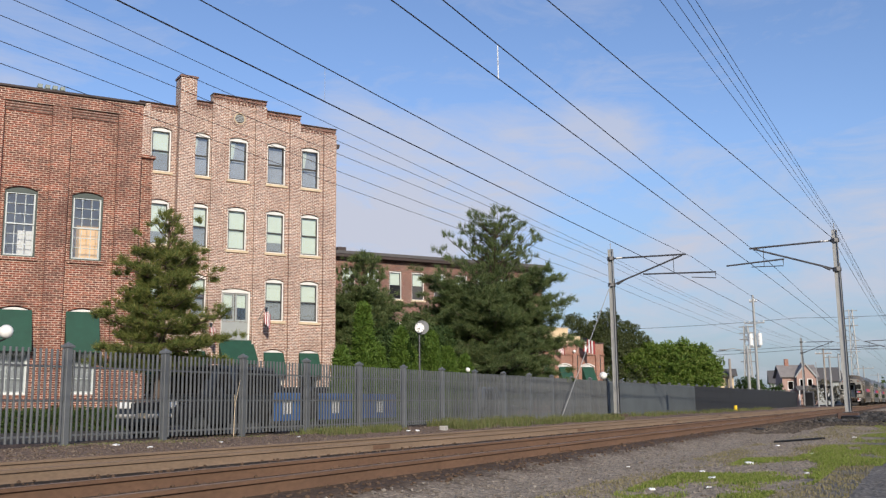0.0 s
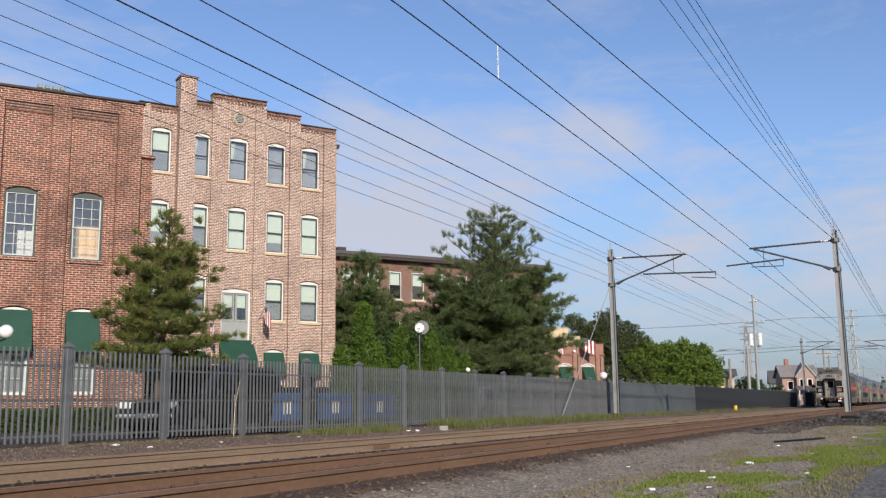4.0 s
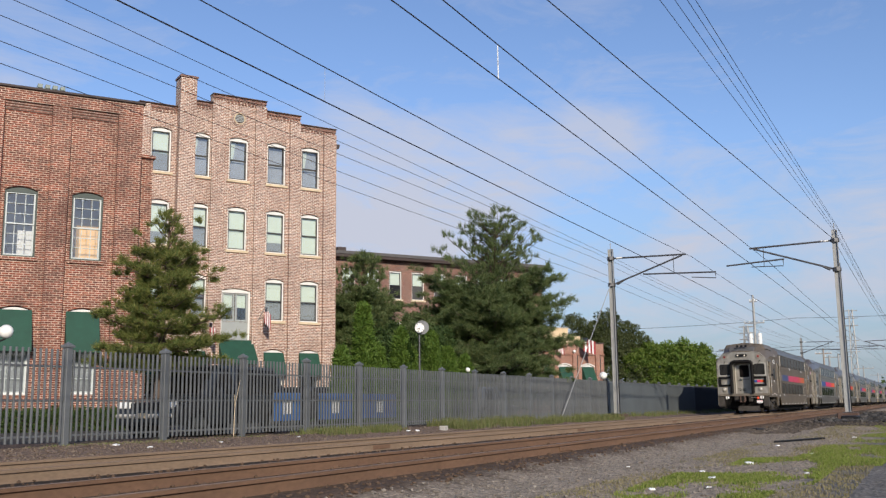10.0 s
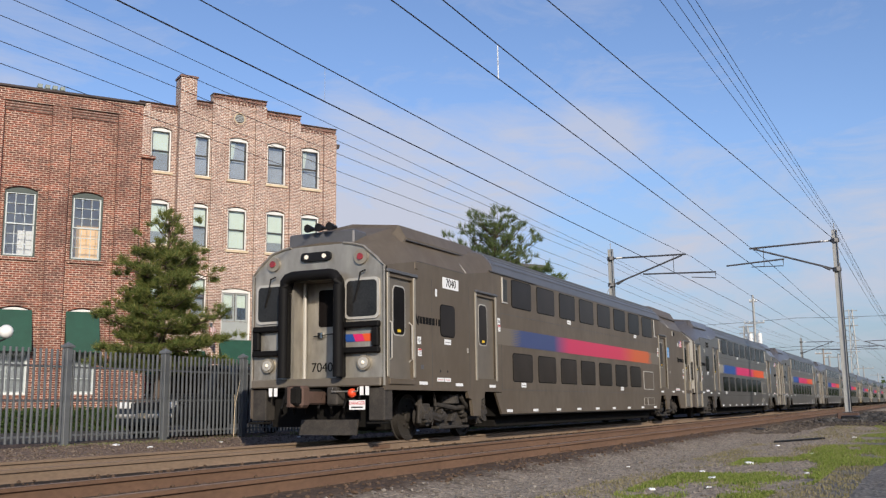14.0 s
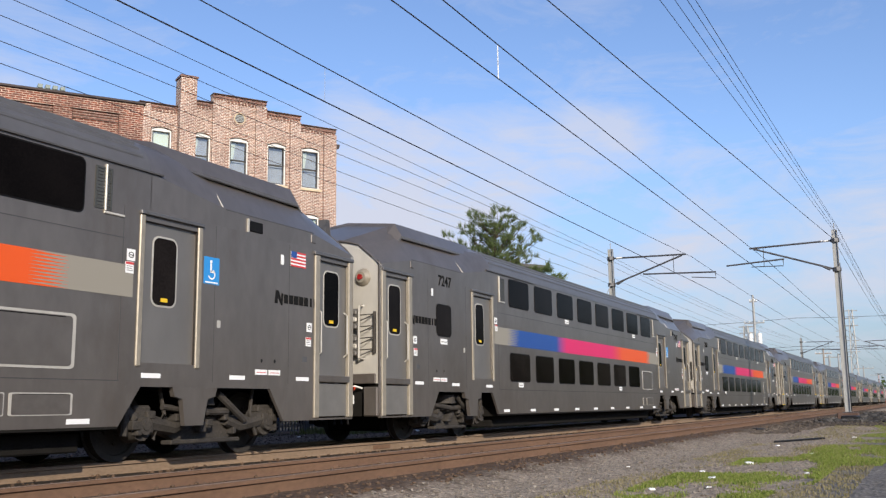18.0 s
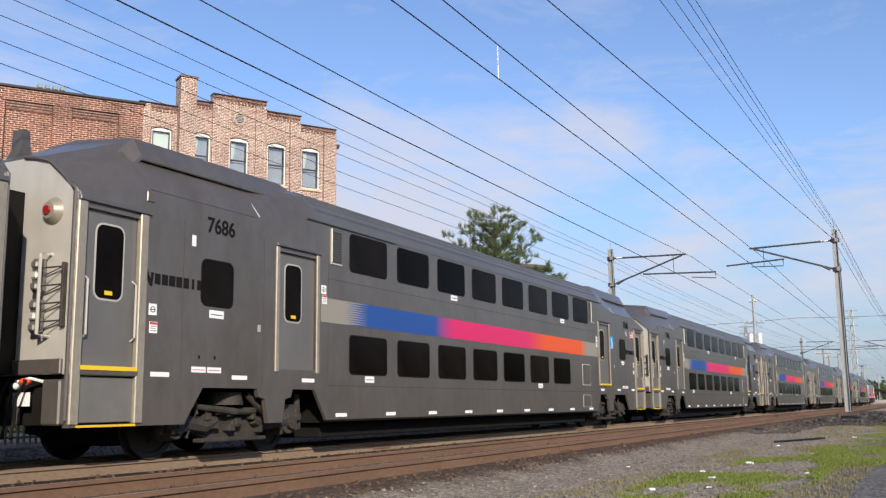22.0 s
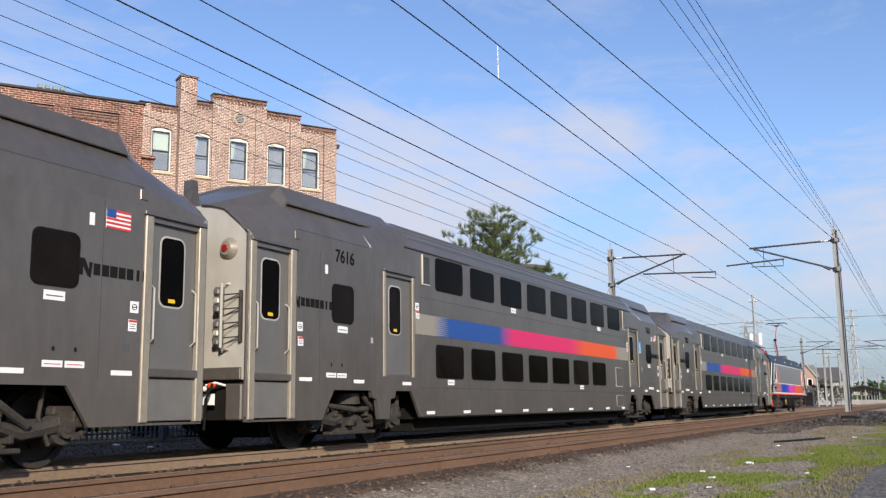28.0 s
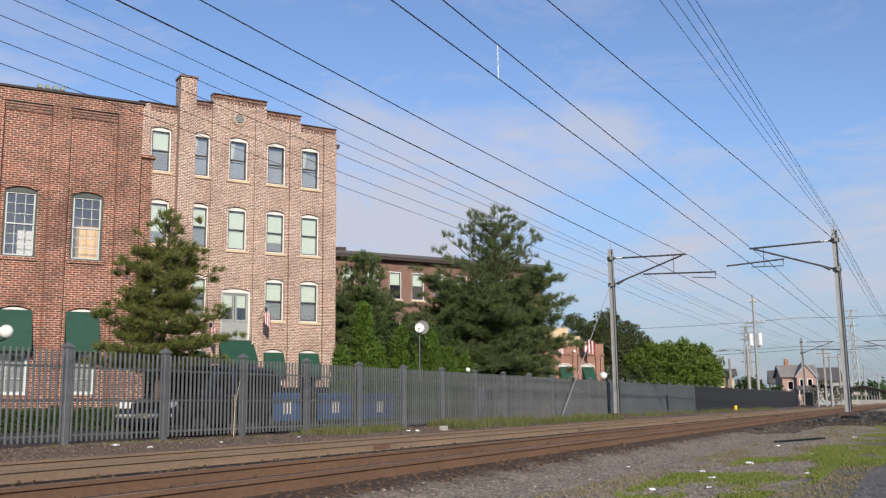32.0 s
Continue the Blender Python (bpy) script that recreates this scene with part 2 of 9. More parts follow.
M["rail_tan"] = material("dusty_rail_steel", (0.23, 0.16, 0.105), 0.8, vary=0.2, scale=1.2, fine=30, stretch=(0.4, 1, 1))
M["railhead"] = material("worn_rail_head", (0.25, 0.175, 0.125), 0.7, 0.15, vary=0.25, stretch=(0.2, 1, 1))
M["tie"] = material("weathered_tie", (0.12, 0.09, 0.07), 0.9, vary=0.3, random_amount=0.25)
M["galv"] = material("galvanised_steel", (0.33, 0.33, 0.32), 0.5, 0.3, vary=0.15, scale=2)
M["arm"] = material("weathered_arm_steel", (0.085, 0.085, 0.09), 0.5, 0.4, vary=0.2, scale=2)
M["wire"] = material("dark_wire", (0.035, 0.035, 0.045), 0.6, 0.3, vary=0.1, bump=0)
M["insul"] = material("white_insulator", (0.7, 0.7, 0.68), 0.3, vary=0.05, bump=0)
M["rustbox"] = material("rusty_base", (0.085, 0.05, 0.037), 0.85, vary=0.3)
M["blue"] = material("blue_banner_vinyl", (0.045, 0.13, 0.36), 0.6, vary=0.1)
M["bumper_pale"] = material("pale_bumper_plastic", (0.4, 0.385, 0.35), 0.4, vary=0.08, bump=0)
M["carpaint_grey"] = material("grey_metallic_car_paint", (0.4, 0.4, 0.41), 0.25, 0.6, vary=0.06, coat=0.8, bump=0)
M["carpaint"] = material("black_car_paint", (0.01, 0.01, 0.012), 0.35, vary=0.1, coat=0.35, bump=0)
M["carpaint2"] = material("navy_car_paint", (0.015, 0.02, 0.035), 0.25, vary=0.1, coat=1.0, bump=0)
M["chrome"] = material("chrome", (0.75, 0.75, 0.74), 0.12, 1.0, vary=0.05, bump=0)
M["lamp_glass"] = material("clear_lamp_lens", (0.8, 0.8, 0.78), 0.1, vary=0.03, bump=0, coat=1.0)
M["rubber"] = material("black_rubber", (0.008, 0.0075, 0.0075), 0.6, vary=0.2, spec=0.12)
M["globe"] = material("opal_globe", (0.82, 0.81, 0.77), 0.25, vary=0.03, bump=0)
M["bark"] = material("pine_bark", (0.09, 0.065, 0.05), 0.95, vary=0.3, bump=0.6)
M["black"] = material("black_paint", (0.011, 0.011, 0.012), 0.55, vary=0.2, spec=0.2)
M["red"] = material("red_paint", (0.5, 0.03, 0.03), 0.4, vary=0.1)
M["yellow"] = material("yellow_plastic", (0.75, 0.5, 0.02), 0.45, vary=0.08)
M["cream"] = material("cream_stucco", (0.62, 0.48, 0.3), 0.85, vary=0.1)
M["wood_pole"] = material("weathered_pole_wood", (0.27, 0.24, 0.21), 0.9, vary=0.2, stretch=(1, 1, 0.15))
# rolling stock
M["steel"] = material("grey_coach_paint", (0.172, 0.151, 0.134), 0.32, 0.55, vary=0.14, scale=0.8, fine=7, bump=0.014, dirt=((0.128, 0.104, 0.084), 0.54), stretch=(0.9, 1, 0.4), spec=0.45)
M["trap"] = material("worn_trap_panel", (0.19, 0.18, 0.165), 0.45, 0.3, vary=0.12, scale=1.2, fine=5, bump=0.01, dirt=((0.14, 0.12, 0.1), 0.6))
M["steel_dusty"] = material("dusty_brown_grey_coach_paint", (0.13, 0.105, 0.078), 0.5, 0.15, vary=0.18, scale=0.8, fine=7, bump=0.015, dirt=((0.112, 0.086, 0.06), 0.5), stretch=(0.9, 1, 0.4), spec=0.25)
M["pale_dusty"] = material("dust_stained_stainless", (0.37, 0.34, 0.29), 0.36, 0.5, vary=0.26, scale=1.6, fine=5, bump=0.012, dirt=((0.13, 0.108, 0.082), 0.54), stretch=(1, 1, 0.5))
M["door_dusty"] = material("dusty_door_paint", (0.16, 0.136, 0.106), 0.45, 0.2, vary=0.12, scale=1.2, fine=5, bump=0.01)
M["tinted_dusty"] = material("dusty_tinted_glass", (0.03, 0.024, 0.02), 0.3, vary=0.3, scale=1.2, bump=0, spec=0.08, random_amount=0.25)
M["louvre"] = material("louvre_grey", (0.06, 0.062, 0.058), 0.6, 0.2, vary=0.1, bump=0)
M["seam"] = material("panel_seam_grey", (0.075, 0.07, 0.067), 0.5, 0.1, vary=0.2, bump=0)
M["roofgrey"] = material("grey_coach_roof", (0.118, 0.115, 0.117), 0.4, 0.3, vary=0.12, scale=0.9, fine=6, bump=0.02, dirt=((0.1, 0.094, 0.088), 0.6))
M["pale"] = material("brushed_stainless", (0.5, 0.472, 0.42), 0.42, 0.25, vary=0.1, scale=0.9, fine=5, bump=0.01, dirt=((0.27, 0.235, 0.19), 0.58), stretch=(1, 1, 0.5))
M["doorgrey"] = material("door_grey_paint", (0.16, 0.152, 0.143), 0.4, 0.3, vary=0.1, scale=1.2, fine=5, bump=0.01, dirt=((0.2, 0.18, 0.15), 0.64), stretch=(1, 1, 0.4))
M["tinted"] = material("tinted_coach_glass", (0.0075, 0.0062, 0.0058), 0.1, vary=0.5, scale=1.4, bump=0, spec=0.05, random_amount=0.6)
M["tinted"].node_tree.nodes["Principled BSDF"].inputs["IOR"].default_value = 1.3
M["wheelsteel"] = material("dusty_wheel_steel", (0.034, 0.029, 0.024), 0.75, 0.1, vary=0.3, scale=4, dirt=((0.018, 0.015, 0.013), 0.5))
M["cab_glass"] = material("grey_cab_glass", (0.022, 0.021, 0.02), 0.15, vary=0.5, scale=2.2, bump=0, spec=0.35)
M["screen_dark"] = material("dark_window_screen", (0.055, 0.055, 0.052), 0.7, vary=0.2, bump=0)
# far house: distance haze is put into these brick and roof colours
M["brick_hazed"] = material("hazed_pinkish_brick", (0.36, 0.24, 0.2), 0.9, vary=0.2, scale=1.5)
M["roof_hazed"] = material("hazed_brown_grey_shingle", (0.22, 0.2, 0.19), 0.9, vary=0.2, scale=1.5)
# windscreen base raised to grey: sky reflection put into the colour
M["sky_toned_glass"] = material("sky_toned_windscreen_glass", (0.12, 0.125, 0.125), 0.1, vary=0.1, bump=0, spec=0.8)
M["under"] = material("grimy_running_gear", (0.01, 0.009, 0.008), 0.9, vary=0.35, scale=4, spec=0.15)
M["bogie"] = material("dusty_truck_casting", (0.04, 0.034, 0.028), 0.85, vary=0.5, scale=5, dirt=((0.02, 0.017, 0.015), 0.47))
M["loco_grey"] = material("grey_locomotive_paint", (0.2, 0.203, 0.207), 0.3, 0.2, vary=0.08, scale=0.7, bump=0.01, dirt=((0.17, 0.168, 0.165), 0.58))
M["loco_navy"] = material("dark_navy_paint", (0.008, 0.008, 0.011), 0.4, vary=0.15, bump=0.01, spec=0.22)
M["white_line"] = material("white_stripe", (0.74, 0.74, 0.73), 0.4, vary=0.05, bump=0)
M["red_line"] = material("orange_red_stripe", (0.75, 0.07, 0.02), 0.4, vary=0.06, bump=0)
M["text_dark"] = material("black_lettering", (0.011, 0.011, 0.011), 0.85, vary=0.05, bump=0, spec=0.1)
M["sticker"] = material("white_sticker", (0.8, 0.8, 0.79), 0.45, vary=0.04, bump=0)
M["sticker_red"] = material("red_print", (0.55, 0.05, 0.05), 0.45, vary=0.05, bump=0)
M["head"] = material("lit_headlamp", (0.62, 0.58, 0.5), 0.2, vary=0.02, bump=0, emit=((1.0, 0.84, 0.62), 0.45))
M["ledred"] = material("red_marker_lens", (0.27, 0.014, 0.014), 0.15, vary=0.1, bump=0, coat=1.0)
BLUE, PINK, ORANGE = (0.02, 0.07, 0.27), (0.6, 0.022, 0.122), (0.66, 0.09, 0.018)
BEIGE = (0.26, 0.24, 0.2)
M["post"] = material("stainless_post", (0.3, 0.265, 0.21), 0.4, 0.3, vary=0.2, scale=2, bump=0.02, stretch=(1, 1, 0.3))
M["coach_band"] = stripe_material("coach_livery_band", [(0, BLUE), (0.275, BLUE), (0.33, PINK), (0.61, PINK), (0.69, ORANGE), (1.0, ORANGE)], 5.15, 19.9, BEIGE, (5.8, 6.75, 18.1, 18.85))
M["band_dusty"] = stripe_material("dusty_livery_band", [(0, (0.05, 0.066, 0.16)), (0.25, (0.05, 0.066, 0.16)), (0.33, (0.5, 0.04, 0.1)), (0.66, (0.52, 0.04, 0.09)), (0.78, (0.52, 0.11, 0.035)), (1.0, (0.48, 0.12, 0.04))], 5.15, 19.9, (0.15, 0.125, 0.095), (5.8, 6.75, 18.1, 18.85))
M["loco_band"] = stripe_material("locomotive_livery_band", [(0, (0.016, 0.048, 0.42)), (0.26, (0.016, 0.048, 0.42)), (0.37, (0.55, 0.045, 0.36)), (0.57, (0.6, 0.04, 0.3)), (0.68, (0.72, 0.1, 0.018)), (1.0, (0.72, 0.1, 0.018))], 4.6, 16.0, (0.2, 0.203, 0.207), (3.9, 5.5, 14.7, 15.8))


# ---- mesh helpers ----
class Geo:
    """Collects vertices and faces of one mesh."""

    def __init__(self):
        self.v, self.f, self.made, self.sharp = [], [], {}, 35

    def add(self, vs, fs):
        k = len(self.v)
        self.v += [tuple(p) for p in vs]
        self.f += [tuple(k + i for i in q) for q in fs]
        return self

    def box(self, x0, y0, z0, x1, y1, z1, c=0.0):
        """A box, its edges chamfered by c."""
        if c <= 0:
            vs = [(x, y, z) for x in (x0, x1) for y in (y0, y1) for z in (z0, z1)]
            return self.add(vs, [(0, 1, 3, 2), (4, 6, 7, 5), (0, 4, 5, 1), (2, 3, 7, 6), (0, 2, 6, 4), (1, 5, 7, 3)])
        bm = bmesh.new()
        bmesh.ops.create_cube(bm, size=1, matrix=Matrix.Translation(((x0 + x1) / 2, (y0 + y1) / 2, (z0 + z1) / 2)) @ Matrix.Diagonal((x1 - x0, y1 - y0, z1 - z0, 1)))
        bmesh.ops.bevel(bm, geom=bm.edges[:], offset=c, segments=1, affect="EDGES")
        return self.take(bm)

    def take(self, bm):
        bm.verts.index_update()
        self.add([p.co[:] for p in bm.verts], [[p.index for p in q.verts] for q in bm.faces])
        bm.free()
        return self

    def tube(self, points, r, n=8, caps=True, r1=None):
        """A round bar through points; the radius may run from r to r1."""
        pts = [Vector(p) for p in points]
        k, rings = len(self.v), len(pts)
        r1 = r if r1 is None else r1
        for i, p in enumerate(pts):
            d = (pts[min(i + 1, rings - 1)] - pts[max(i - 1, 0)]).normalized()
            up = Vector((0, 0, 1)) if abs(d.z) < 0.95 else Vector((1, 0, 0))
            a = d.cross(up).normalized()
            b = d.cross(a)
            rr = r + (r1 - r) * i / max(1, rings - 1)
            self.v += [tuple(p + rr * (math.cos(2 * math.pi * j / n) * a + math.sin(2 * math.pi * j / n) * b)) for j in range(n)]
        for i in range(rings - 1):
            for j in range(n):
                self.f.append((k + i * n + j, k + (i + 1) * n + j, k + (i + 1) * n + (j + 1) % n, k + i * n + (j + 1) % n))
        if caps:
            self.f.append(tuple(k + j for j in range(n)))
            self.f.append(tuple(k + (rings - 1) * n + n - 1 - j for j in range(n)))
        return self

    def ball(self, c, r, seg=16, rings=10, squash=(1, 1, 1)):
        bm = bmesh.new()
        bmesh.ops.create_uvsphere(bm, u_segments=seg, v_segments=rings, radius=r, matrix=Matrix.Translation(c) @ Matrix.Diagonal((*squash, 1)))
        return self.take(bm)

    def prism(self, outline, axis, a, b):
        """An outline (pairs) pushed along an axis from a to b. axis x: pairs are y, z; y: x, z; z: x, y."""
        def at(p, q):
            return {"x": (q, p[0], p[1]), "y": (p[0], q, p[1]), "z": (p[0], p[1], q)}[axis]
        n = len(outline)
        vs = [at(p, a) for p in outline] + [at(p, b) for p in outline]
        fs = [tuple(range(n - 1, -1, -1)), tuple(range(n, 2 * n))] + [(i, (i + 1) % n, n + (i + 1) % n, n + i) for i in range(n)]
        return self.add(vs, fs)

    def panel(self, a0, a1, b0, b1, holes, y0, y1):
        """An upright sheet on x/z between y0 and y1, with rectangular holes (xa, xb, za, zb) that go through."""
        xs = sorted({a0, a1, *[min(max(h[i], a0), a1) for h in holes for i in (0, 1)]})
        zs = sorted({b0, b1, *[min(max(h[i], b0), b1) for h in holes for i in (2, 3)]})
        solid = lambda i, j: 0 <= i < len(xs) - 1 and 0 <= j < len(zs) - 1 and not any(
            h[0] <= (xs[i] + xs[i + 1]) / 2 <= h[1] and h[2] <= (zs[j] + zs[j + 1]) / 2 <= h[3] for h in holes)
        for i in range(len(xs) - 1):
            for j in range(len(zs) - 1):
                if not solid(i, j):
                    continue
                xa, xb, za, zb = xs[i], xs[i + 1], zs[j], zs[j + 1]
                self.add([(xa, y0, za), (xb, y0, za), (xb, y0, zb), (xa, y0, zb)], [(0, 1, 2, 3)])
                self.add([(xa, y1, za), (xb, y1, za), (xb, y1, zb), (xa, y1, zb)], [(3, 2, 1, 0)])
                if not solid(i - 1, j):
                    self.add([(xa, y0, za), (xa, y1, za), (xa, y1, zb), (xa, y0, zb)], [(3, 2, 1, 0)])
                if not solid(i + 1, j):
                    self.add([(xb, y0, za), (xb, y1, za), (xb, y1, zb), (xb, y0, zb)], [(0, 1, 2, 3)])
                if not solid(i, j - 1):
                    self.add([(xa, y0, za), (xb, y0, za), (xb, y1, za), (xa, y1, za)], [(3, 2, 1, 0)])
                if not solid(i, j + 1):
                    self.add([(xa, y0, zb), (xb, y0, zb), (xb, y1, zb), (xa, y1, zb)], [(0, 1, 2, 3)])
        return self

    def border(self, a0, a1, b0, b1, t, y0, y1):
        """A rectangular frame of bar width t."""
        return self.panel(a0, a1, b0, b1, [(a0 + t, a1 - t, b0 + t, b1 - t)], y0, y1)

    def mesh(self, name, mat):
        if mat.name not in self.made:
            me = bpy.data.meshes.new(name)
            me.from_pydata(self.v, [], self.f)
            me.materials.append(mat)
            me.shade_smooth()
            me.set_sharp_from_angle(angle=radians(self.sharp))
            me.update()
            self.made[mat.name] = me
        return self.made[mat.name]


def rounded(x0, x1, z0, z1, r, n=4):
    """A rectangle with round corners, as pairs."""
    out = []
    for cx, cz, s in ((x1 - r, z0 + r, -90), (x1 - r, z1 - r, 0), (x0 + r, z1 - r, 90), (x0 + r, z0 + r, 180)):
        out += [(cx + r * math.cos(radians(s + 90 * i / n)), cz + r * math.sin(radians(s + 90 * i / n))) for i in range(n + 1)]
    return out


def part(name, g, mat, parent, label="", m=None):
    """Links a Geo as one mesh object under a thing or part."""
    ob = new(name, g.mesh(name, mat if not isinstance(mat, str) else M[mat]))
    ob.parent = parent
    if m is not None:
        ob.matrix_basis = m
    return tagged(ob, label) if label else ob


def thing(name, m, label, category, group=""):
    ob = new(name)
    ob.empty_display_size = 0.2
    ob.matrix_basis = m
    return tagged(ob, label, category, group)


def solo(name, g, mat, label, category, m=None, group="", kind=""):
    """A thing made of one mesh."""
    ob = part(name, g, mat, None, "", m)
    return tagged(ob, label, category, group, kind)


def letters(body, size, mat, parent, m, name="lettering", label="", heavy=0.0):
    """Text with the built-in font, turned into a mesh part."""
    cu = bpy.data.curves.new(name, "FONT")
    cu.body, cu.size, cu.align_x, cu.align_y, cu.extrude = body, size, "CENTER", "CENTER", 0.002
    cu.offset = size * heavy
    tmp = bpy.data.objects.new("tmp", cu)
    scene.collection.objects.link(tmp)
    bpy.context.view_layer.update()
    me = bpy.data.meshes.new_from_object(tmp)
    bpy.data.objects.remove(tmp)
    bpy.data.curves.remove(cu)
    me.materials.clear()
    me.materials.append(M[mat])
    ob = new(name, me)
    ob.parent, ob.matrix_basis = parent, m
    return tagged(ob, label) if label else ob


UPRIGHT = Matrix.Rotation(radians(90), 4, "X")        # text that faces -y


# ---- ground: one sheet, with the track bed, the dirt strip and the car park in it ----
NEAR_Y, FAR_Y, GAUGE = 6.58, 10.32, 1.435
FENCE_Y = 15.3


def ground_height(x, y):
    prof = [(-400, -0.25), (1.2, -0.24), (3.2, -0.22), (4.6, -0.24), (5.0, -0.15), (8.2, -0.15), (8.5, -0.158), (12.2, -0.155), (13.2, -0.1), (14.4, -0.01), (900, 0.0)]
    z = np.interp(y, [p[0] for p in prof], [p[1] for p in prof])
    if -10 < x < 120 and y < 40:
        quiet = float(np.interp(y, [4.4, 5.0, 12.2, 13.0], [1, 0.12, 0.12, 1]))
        z += quiet * 0.025 * noise.noise(Vector((x * 0.9, y * 0.9, 0))) + quiet * 0.012 * noise.noise(Vector((x * 4, y * 4, 3)))
    return float(z)


def build_ground():
    xs = [-2500, -800, -300, -120, -60, -30, -15] + list(np.arange(-6, 40, 0.35)) + list(np.arange(40, 120, 2.0)) + [130, 160, 220, 320, 500, 900, 1600, 3000]
    ys = [-2500, -800, -250, -80, -30, -12, -5] + list(np.arange(-2, 16, 0.3)) + [16.5, 18, 20, 25, 32, 45, 70, 120, 250, 600, 1400, 3000]
    vs = [(x, y, ground_height(x, y)) for x in xs for y in ys]
    k = len(ys)
    g = Geo().add(vs, [(i * k + j, (i + 1) * k + j, (i + 1) * k + j + 1, i * k + j + 1) for i in range(len(xs) - 1) for j in range(k - 1)])
    m = bpy.data.materials.new("ground_surfaces")
    m.use_nodes = True
    n, l = m.node_tree.nodes, m.node_tree.links
    b = n["Principled BSDF"]
    b.inputs["Roughness"].default_value, b.inputs["Specular IOR Level"].default_value = 0.95, 0.2
    tc, sep = n.new("ShaderNodeTexCoord"), n.new("ShaderNodeSeparateXYZ")
    l.new(tc.outputs["Object"], sep.inputs[0])

    def noise_node(scale, detail=5, rough=0.6):
        q = n.new("ShaderNodeTexNoise")
        q.inputs["Scale"].default_value, q.inputs["Detail"].default_value, q.inputs["Roughness"].default_value = scale, detail, rough
        l.new(tc.outputs["Object"], q.inputs["Vector"])
        return q.outputs["Fac"]

    def math_node(op, a, c):
        q = n.new("ShaderNodeMath")
        q.operation = op
        for i, val in enumerate((a, c)):
            if isinstance(val, (int, float)):
                q.inputs[i].default_value = val
            else:
                l.new(val, q.inputs[i])
        return q.outputs[0]

    def shade(c1, c2, fac):
        q = n.new("ShaderNodeMixRGB")
        l.new(fac, q.inputs[0])
        for i, val in ((1, c1), (2, c2)):
            if isinstance(val, tuple):
                q.inputs[i].default_value = rgba(val)
            else:
                l.new(val, q.inputs[i])
        return q.outputs[0]

    wob = math_node("MULTIPLY", math_node("SUBTRACT", noise_node(0.8, 6, 0.7), 0.5), 1.6)
    y = math_node("ADD", sep.outputs[1], wob)

    def step(a, w):
        q = n.new("ShaderNodeMapRange")
        q.inputs["From Min"].default_value, q.inputs["From Max"].default_value = a - w, a + w
        l.new(y, q.inputs["Value"])
        return q.outputs[0]

    vor = n.new("ShaderNodeTexVoronoi")
    vor.inputs["Scale"].default_value = 22
    l.new(tc.outputs["Object"], vor.inputs["Vector"])
    stones = n.new("ShaderNodeMapRange")
    stones.inputs["To Min"].default_value, stones.inputs["To Max"].default_value = 0.55, 1.35
    sepc = n.new("ShaderNodeSeparateColor")
    l.new(vor.outputs["Color"], sepc.inputs[0])
    l.new(sepc.outputs[0], stones.inputs["Value"])
    gravel = shade((0.225, 0.185, 0.14), (0.37, 0.305, 0.235), noise_node(1.4))
    asph = shade((0.13, 0.12, 0.108), (0.2, 0.185, 0.165), noise_node(0.9))
    brown = shade((0.07, 0.045, 0.03), (0.12, 0.08, 0.054), noise_node(1.1))
    # far track bed: shade under the train put into the ground colour
    train_shade = shade((0.024, 0.018, 0.014), (0.045, 0.034, 0.026), noise_node(1.3))
    dirt = shade((0.135, 0.095, 0.074), (0.235, 0.17, 0.13), noise_node(2.2))
    park = shade((0.06, 0.06, 0.06), (0.085, 0.083, 0.08), noise_node(0.6))
    c = shade(asph, gravel, step(1.4, 0.35))
    c = shade(c, brown, step(4.9, 0.3))
    c = shade(c, train_shade, step(8.9, 0.3))
    c = shade(c, dirt, step(11.6, 0.4))
    c = shade(c, park, step(16.6, 0.3))
    mul = n.new("ShaderNodeMixRGB")
    mul.blend_type = "MULTIPLY"
    mul.inputs[0].default_value = 1
    l.new(c, mul.inputs[1])
    l.new(stones.outputs[0], mul.inputs[2])
    l.new(mul.outputs[0], b.inputs["Base Color"])
    bp = n.new("ShaderNodeBump")
    bp.inputs["Strength"].default_value, bp.inputs["Distance"].default_value = 0.8, 0.03
    l.new(vor.outputs["Distance"], bp.inputs["Height"])
    l.new(bp.outputs[0], b.inputs["Normal"])
    ob = part("ground", g, m, None)
    tagged(ob, "gravel, track ballast, dirt and worn asphalt ground", "ground", kind="structure")


build_ground()


# ---- the two tracks ----
def rail_outline(y):
    h = [(-0.07, -0.18), (0.07, -0.18), (0.07, -0.17), (0.012, -0.145), (0.01, -0.045), (0.036, -0.035), (0.036, -0.004), (0.028, 0.0), (-0.028, 0.0), (-0.036, -0.004), (-0.036, -0.035), (-0.01, -0.045), (-0.012, -0.145), (-0.07, -0.17)]
    return [(y + a, z) for a, z in h]


